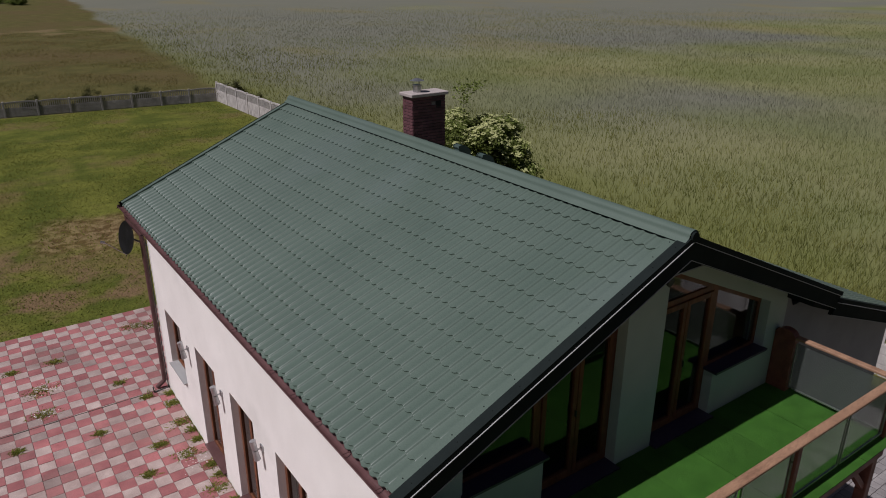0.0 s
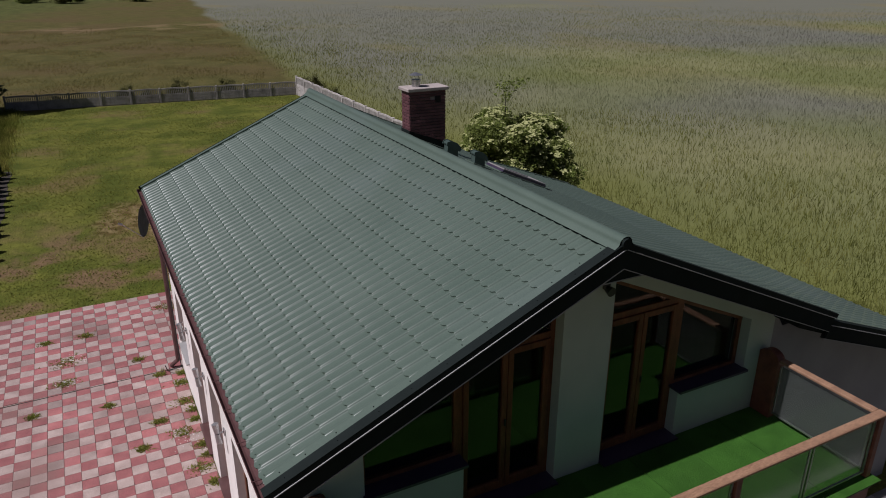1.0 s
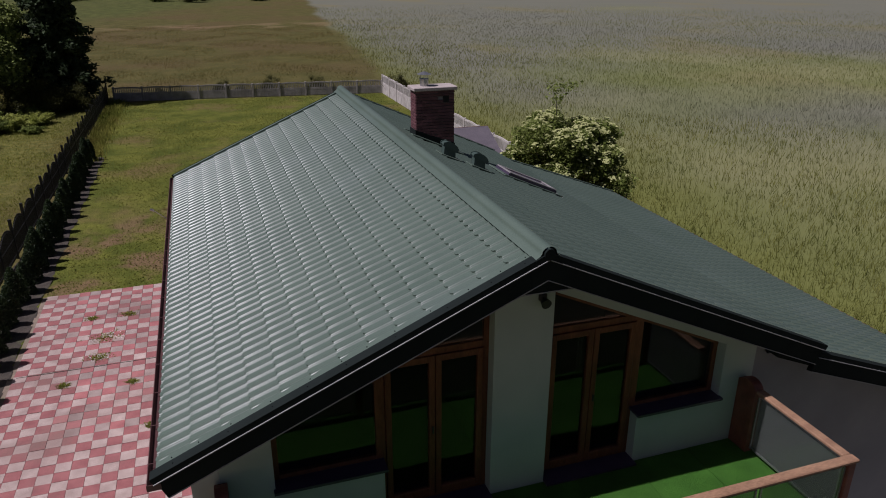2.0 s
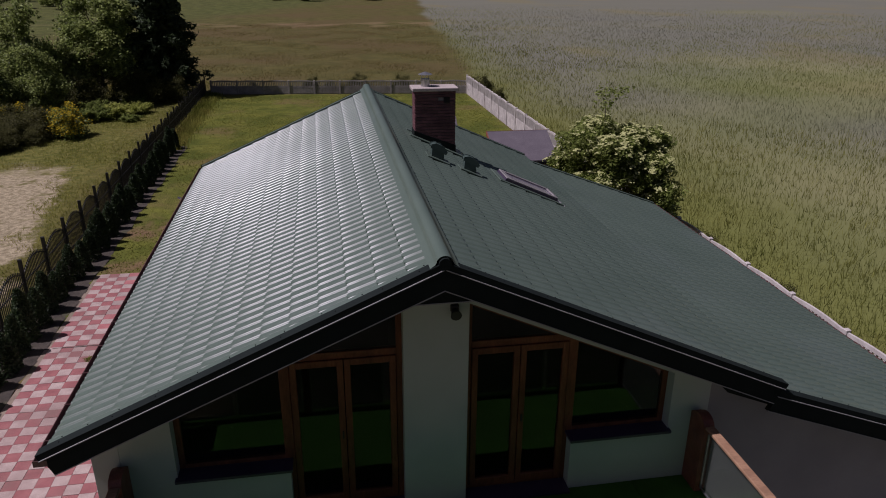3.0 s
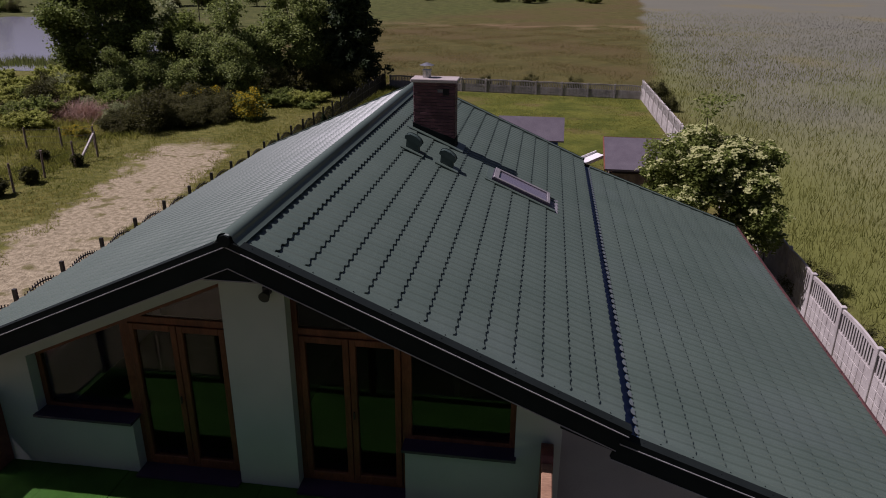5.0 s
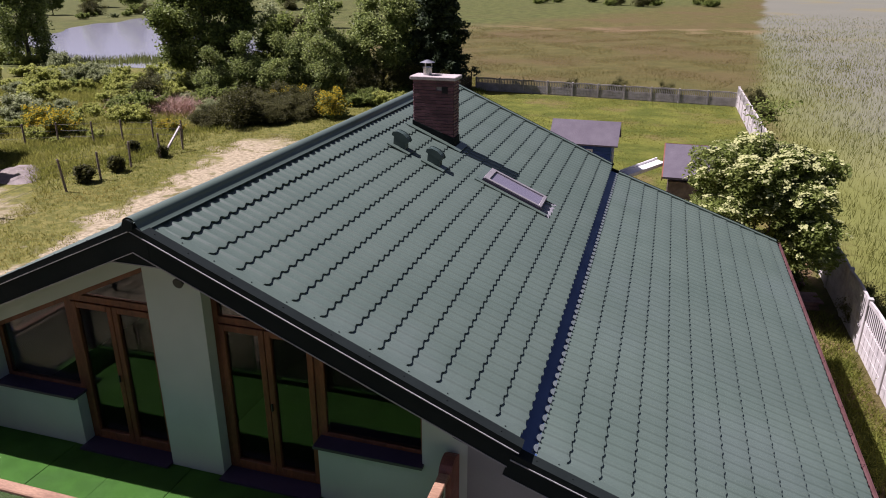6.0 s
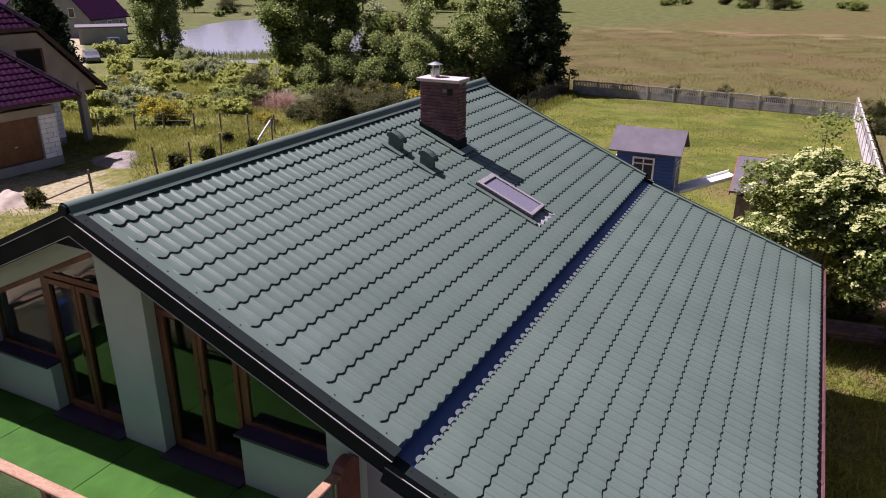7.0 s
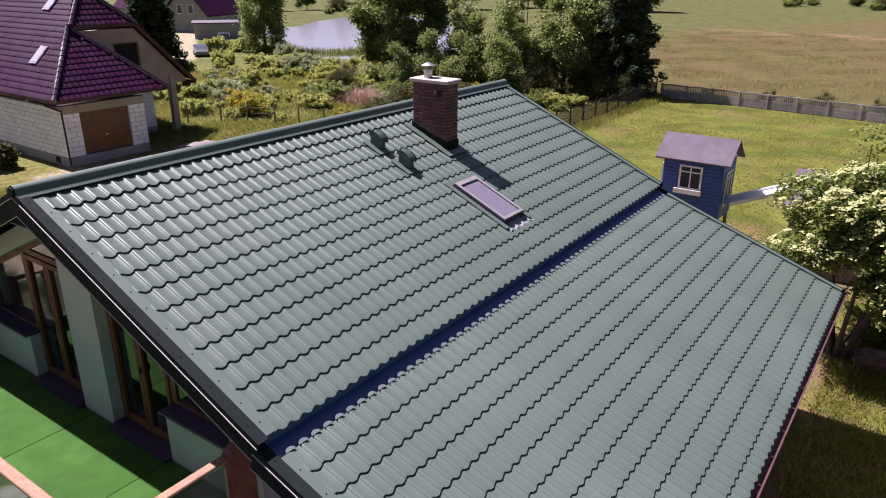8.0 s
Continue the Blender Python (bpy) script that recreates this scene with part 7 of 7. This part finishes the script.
    for a, b in (((ex, ey0, EZ), apex), ((ex, ey1, EZ), apex), (apex, (hx - 0.3, ey0 + (hip_z - EZ) / RZ + 0.0, hip_z)), ((hx, gy - 1.82, hip_z), (hx - 1.82, gy, ridge_z)), ((hx, gy + 1.82, hip_z), (hx - 1.82, gy, ridge_z)), ((hx - 1.82, gy, ridge_z), (bx, gy, ridge_z))):
        a, b = Vector(a), Vector(b)
        n_t = max(1, int((b - a).length / 0.38))
        for i in range(n_t):
            bm = bmesh.new()
            p, q = a.lerp(b, i / n_t), a.lerp(b, (i + 1.08) / n_t)
            rod(bm, p + Vector((0, 0, 0.03)), q + Vector((0, 0, 0.03)), 0.135, 0.11, 10)
            pp("ridge_tile", bm, M_RIDGETILE, smooth=True)
    # roof windows on the -y slope
    for x, z in ((-21.1, 5.0), (-23.6, 7.4)):
        y = ey0 + (z - EZ) / RZ
        m = Matrix(((1, 0, 0), Vector((0, 1, RZ)).normalized(), Vector((0, -RZ, 1)).normalized())).transposed().to_4x4()
        m.translation = (x, y, z)
        bm = bmesh.new()
        box(bm, -0.35, 0.35, -0.55, 0.55, 0.02, 0.12, m=m)
        sk = pp("skylight", bm, M_STEEL)
        bm = bmesh.new()
        box(bm, -0.28, 0.28, -0.46, 0.46, 0.12, 0.13, m=m)
        pp("pane", bm, M_SKYPANE, sk)


neighbour()

# ---- far houses and cars over the lane ----
def far_house(x, y, turn, w, d, h, roof_h, wall_m, label):
    top = tagged(empty("house", (x, y, 0), turn), label, "house")
    wall = part("wall", boxes((-w / 2, w / 2, -d / 2, d / 2, 0, h)), wall_m, top)
    bm = bmesh.new()
    prism(bm, [(-d / 2, h), (d / 2, h), (0, h + roof_h - 0.25)], "x", -w / 2, w / 2)
    part("gable", bm, wall_m, top)
    for s in (-1, 1):
        bm = bmesh.new()
        prism(bm, [(0, h + roof_h), (s * (d / 2 + 0.5), h - 0.5 * roof_h / (d / 2)), (s * (d / 2 + 0.5), h - 0.5 * roof_h / (d / 2) + 0.18), (0, h + roof_h + 0.18)], "x", -w / 2 - 0.5, w / 2 + 0.5)
        part("roof", bm, M_MAROON, top, "maroon roof slope")
    for side in (-1, 1):
        for k in range(3):
            a = -w / 2 + w * (k + 0.5) / 3
            y0, y1 = sorted((side * d / 2, side * (d / 2 + 0.06)))
            win = part("window", boxes((a - 0.6, a + 0.6, y0, y1, 0.9, 2.2)), M_WHITE, top)
            part("pane", boxes((a - 0.5, a + 0.5, y0 + side * 0.02, y1 + side * 0.02, 1.0, 2.1)), M_GLASSDARK, win)
        x0, x1 = sorted((side * w / 2, side * (w / 2 + 0.06)))
        for a in (-1.0, 1.0):
            win = part("window", boxes((x0, x1, a - 0.5, a + 0.5, h - 0.2, h + 1.2)), M_WHITE, top)
            part("pane", boxes((x0 + side * 0.02, x1 + side * 0.02, a - 0.4, a + 0.4, h - 0.1, h + 1.1)), M_GLASSDARK, win)
    return top


far_house(-86, 78, -70, 10, 7.4, 3.0, 4.2, M_GREYWALL, "grey gabled house with a maroon roof by the lane")
far_house(-104, 80, -20, 12, 9, 3.4, 4.8, M_BEIGE, "beige house with a maroon roof beyond the lane")
annex = tagged(empty("outbuilding", (-73.5, 70.5, 0), -37), "low pale garage with a flat roof", "garage")
part("wall", boxes((-3.0, 3.0, -3, 3, 0, 2.1)), M_GREYWALL, annex)
part("roof", boxes((-3.2, 3.2, -3.3, 3.3, 2.1, 2.25)), M_FELT, annex)


def car(x, y, turn, paint, label, tall=1.0):
    top = tagged(empty("car", (x, y, 0), turn), label, "car")
    top.scale = (0.84, 0.84, 0.84)
    bm = bmesh.new()
    prism(bm, [(-2.1, 0.3), (2.1, 0.3), (2.15, 0.7), (1.2, 0.92), (0.6, 1.42 * tall), (-1.2, 1.45 * tall), (-2.0, 0.98 * tall), (-2.15, 0.7)], "y", -0.85, 0.85)
    bmesh.ops.bevel(bm, geom=bm.edges[:], offset=0.08, segments=2, affect="EDGES")
    part("body", bm, paint, top)
    bm = bmesh.new()
    prism(bm, [(1.08, 0.96), (0.58, 1.36 * tall), (-1.15, 1.38 * tall), (-1.75, 1.0 * tall)], "y", -0.87, 0.87)
    part("window", bm, M_GLASSDARK, top)
    for wx in (-1.3, 1.35):
        for wy in (-0.8, 0.8):
            bm = bmesh.new()
            rod(bm, (wx, wy - 0.1, 0.32), (wx, wy + 0.1, 0.32), 0.32, n=16)
            tyre = part("wheel", bm, M_TYRE, top)
            bm = bmesh.new()
            rod(bm, (wx, wy - 0.11, 0.32), (wx, wy + 0.11, 0.32), 0.18, n=12)
            part("rim", bm, M_STEEL, tyre)


car(-54.6, 53.6, -32, M_CARPAINT, "silver car parked on the lane")
car(-61.6, 62.4, -42, M_CARDARK, "dark van parked on the lane", 1.35)
car(-57.8, 58.6, -40, M_CARPAINT, "pale car parked beside the van")

# dark trees and hedges beyond the pond
for i in range(12):
    put_copy(hr.choice((b_dark, b_mid, t_mid)), (-128 + 6.5 * i + hr.uniform(-3, 3), 128 + 6.0 * i + hr.uniform(-4, 6), 0), hr.uniform(0, 360), hr.uniform(1.2, 2.2))

# ---- paving ----
pavement = tagged(part("pavement", boxes((-0.78, 3.868, 3.0, 16.0, -0.1, 0.012), (-0.78, 9.0, 16.0, 20.9, -0.1, 0.012)), M_JOINT), "pink and pale checkered slab paving with weeds", "pavement", kind="structure")
slab_me = {}
for key, material in (("pink", M_PINK), ("pale", M_PALE)):
    me = bpy.data.meshes.new("slab")
    bm = bmesh.new()
    box(bm, -0.147, 0.147, -0.147, 0.147, 0.0, 0.032, bevel=0.004)
    bm.to_mesh(me)
    bm.free()
    me.materials.append(material)
    slab_me[key] = me
pr = random.Random(9)
rest = {"pink": bmesh.new(), "pale": bmesh.new()}
spots = []
for i in range(-18, 16):
    for j in range(0, 60):
        x, y = 3.7 - 0.3 * i, 20.74 - 0.3 * j
        if x < -0.7 or y < 3.1 or (x > 3.72 and y < 16.2):
            continue
        spots.append((x, y, "pink" if (i + j) % 2 else "pale"))
near = [s for s in spots if 13.0 < s[1] < 21 and s[0] < 4.0]
single = set(near[:300])
for s in spots:
    x, y, key = s
    m = pose(x, y, pr.uniform(-0.004, 0.004), pr.uniform(-0.6, 0.6), pr.uniform(-0.6, 0.6), pr.uniform(-0.5, 0.5))
    if s in single:
        link_mesh("slab", slab_me[key], None, pavement, at=m)
    else:
        box(rest[key], -0.147, 0.147, -0.147, 0.147, 0.0, 0.032, m=m)
for key, material in (("pink", M_PINK), ("pale", M_PALE)):
    tagged(part("slabs", rest[key], material, pavement), kind="stuff")
tagged(part("pavement", boxes((-0.78, 3.86, 16.02, 16.05, 0.0, 0.036)), M_SOIL), "thin dark edging across the paving", "edging", kind="structure")
# cobbles under and beside the terrace
verts, polys = [], []
cobbles = bmesh.new()
for i in range(64):
    for j in range(20):
        x, y = 4.1 + 0.2 * i + (0.1 if j % 2 else 0), 1.2 + 0.2 * j
        box(cobbles, x, x + 0.19, y, y + 0.19, 0.0, 0.03 + pr.uniform(-0.004, 0.004))
tagged(part("cobbles", cobbles, M_COBBLE), "grey concrete cobbles under the terrace", "pavement", kind="stuff")
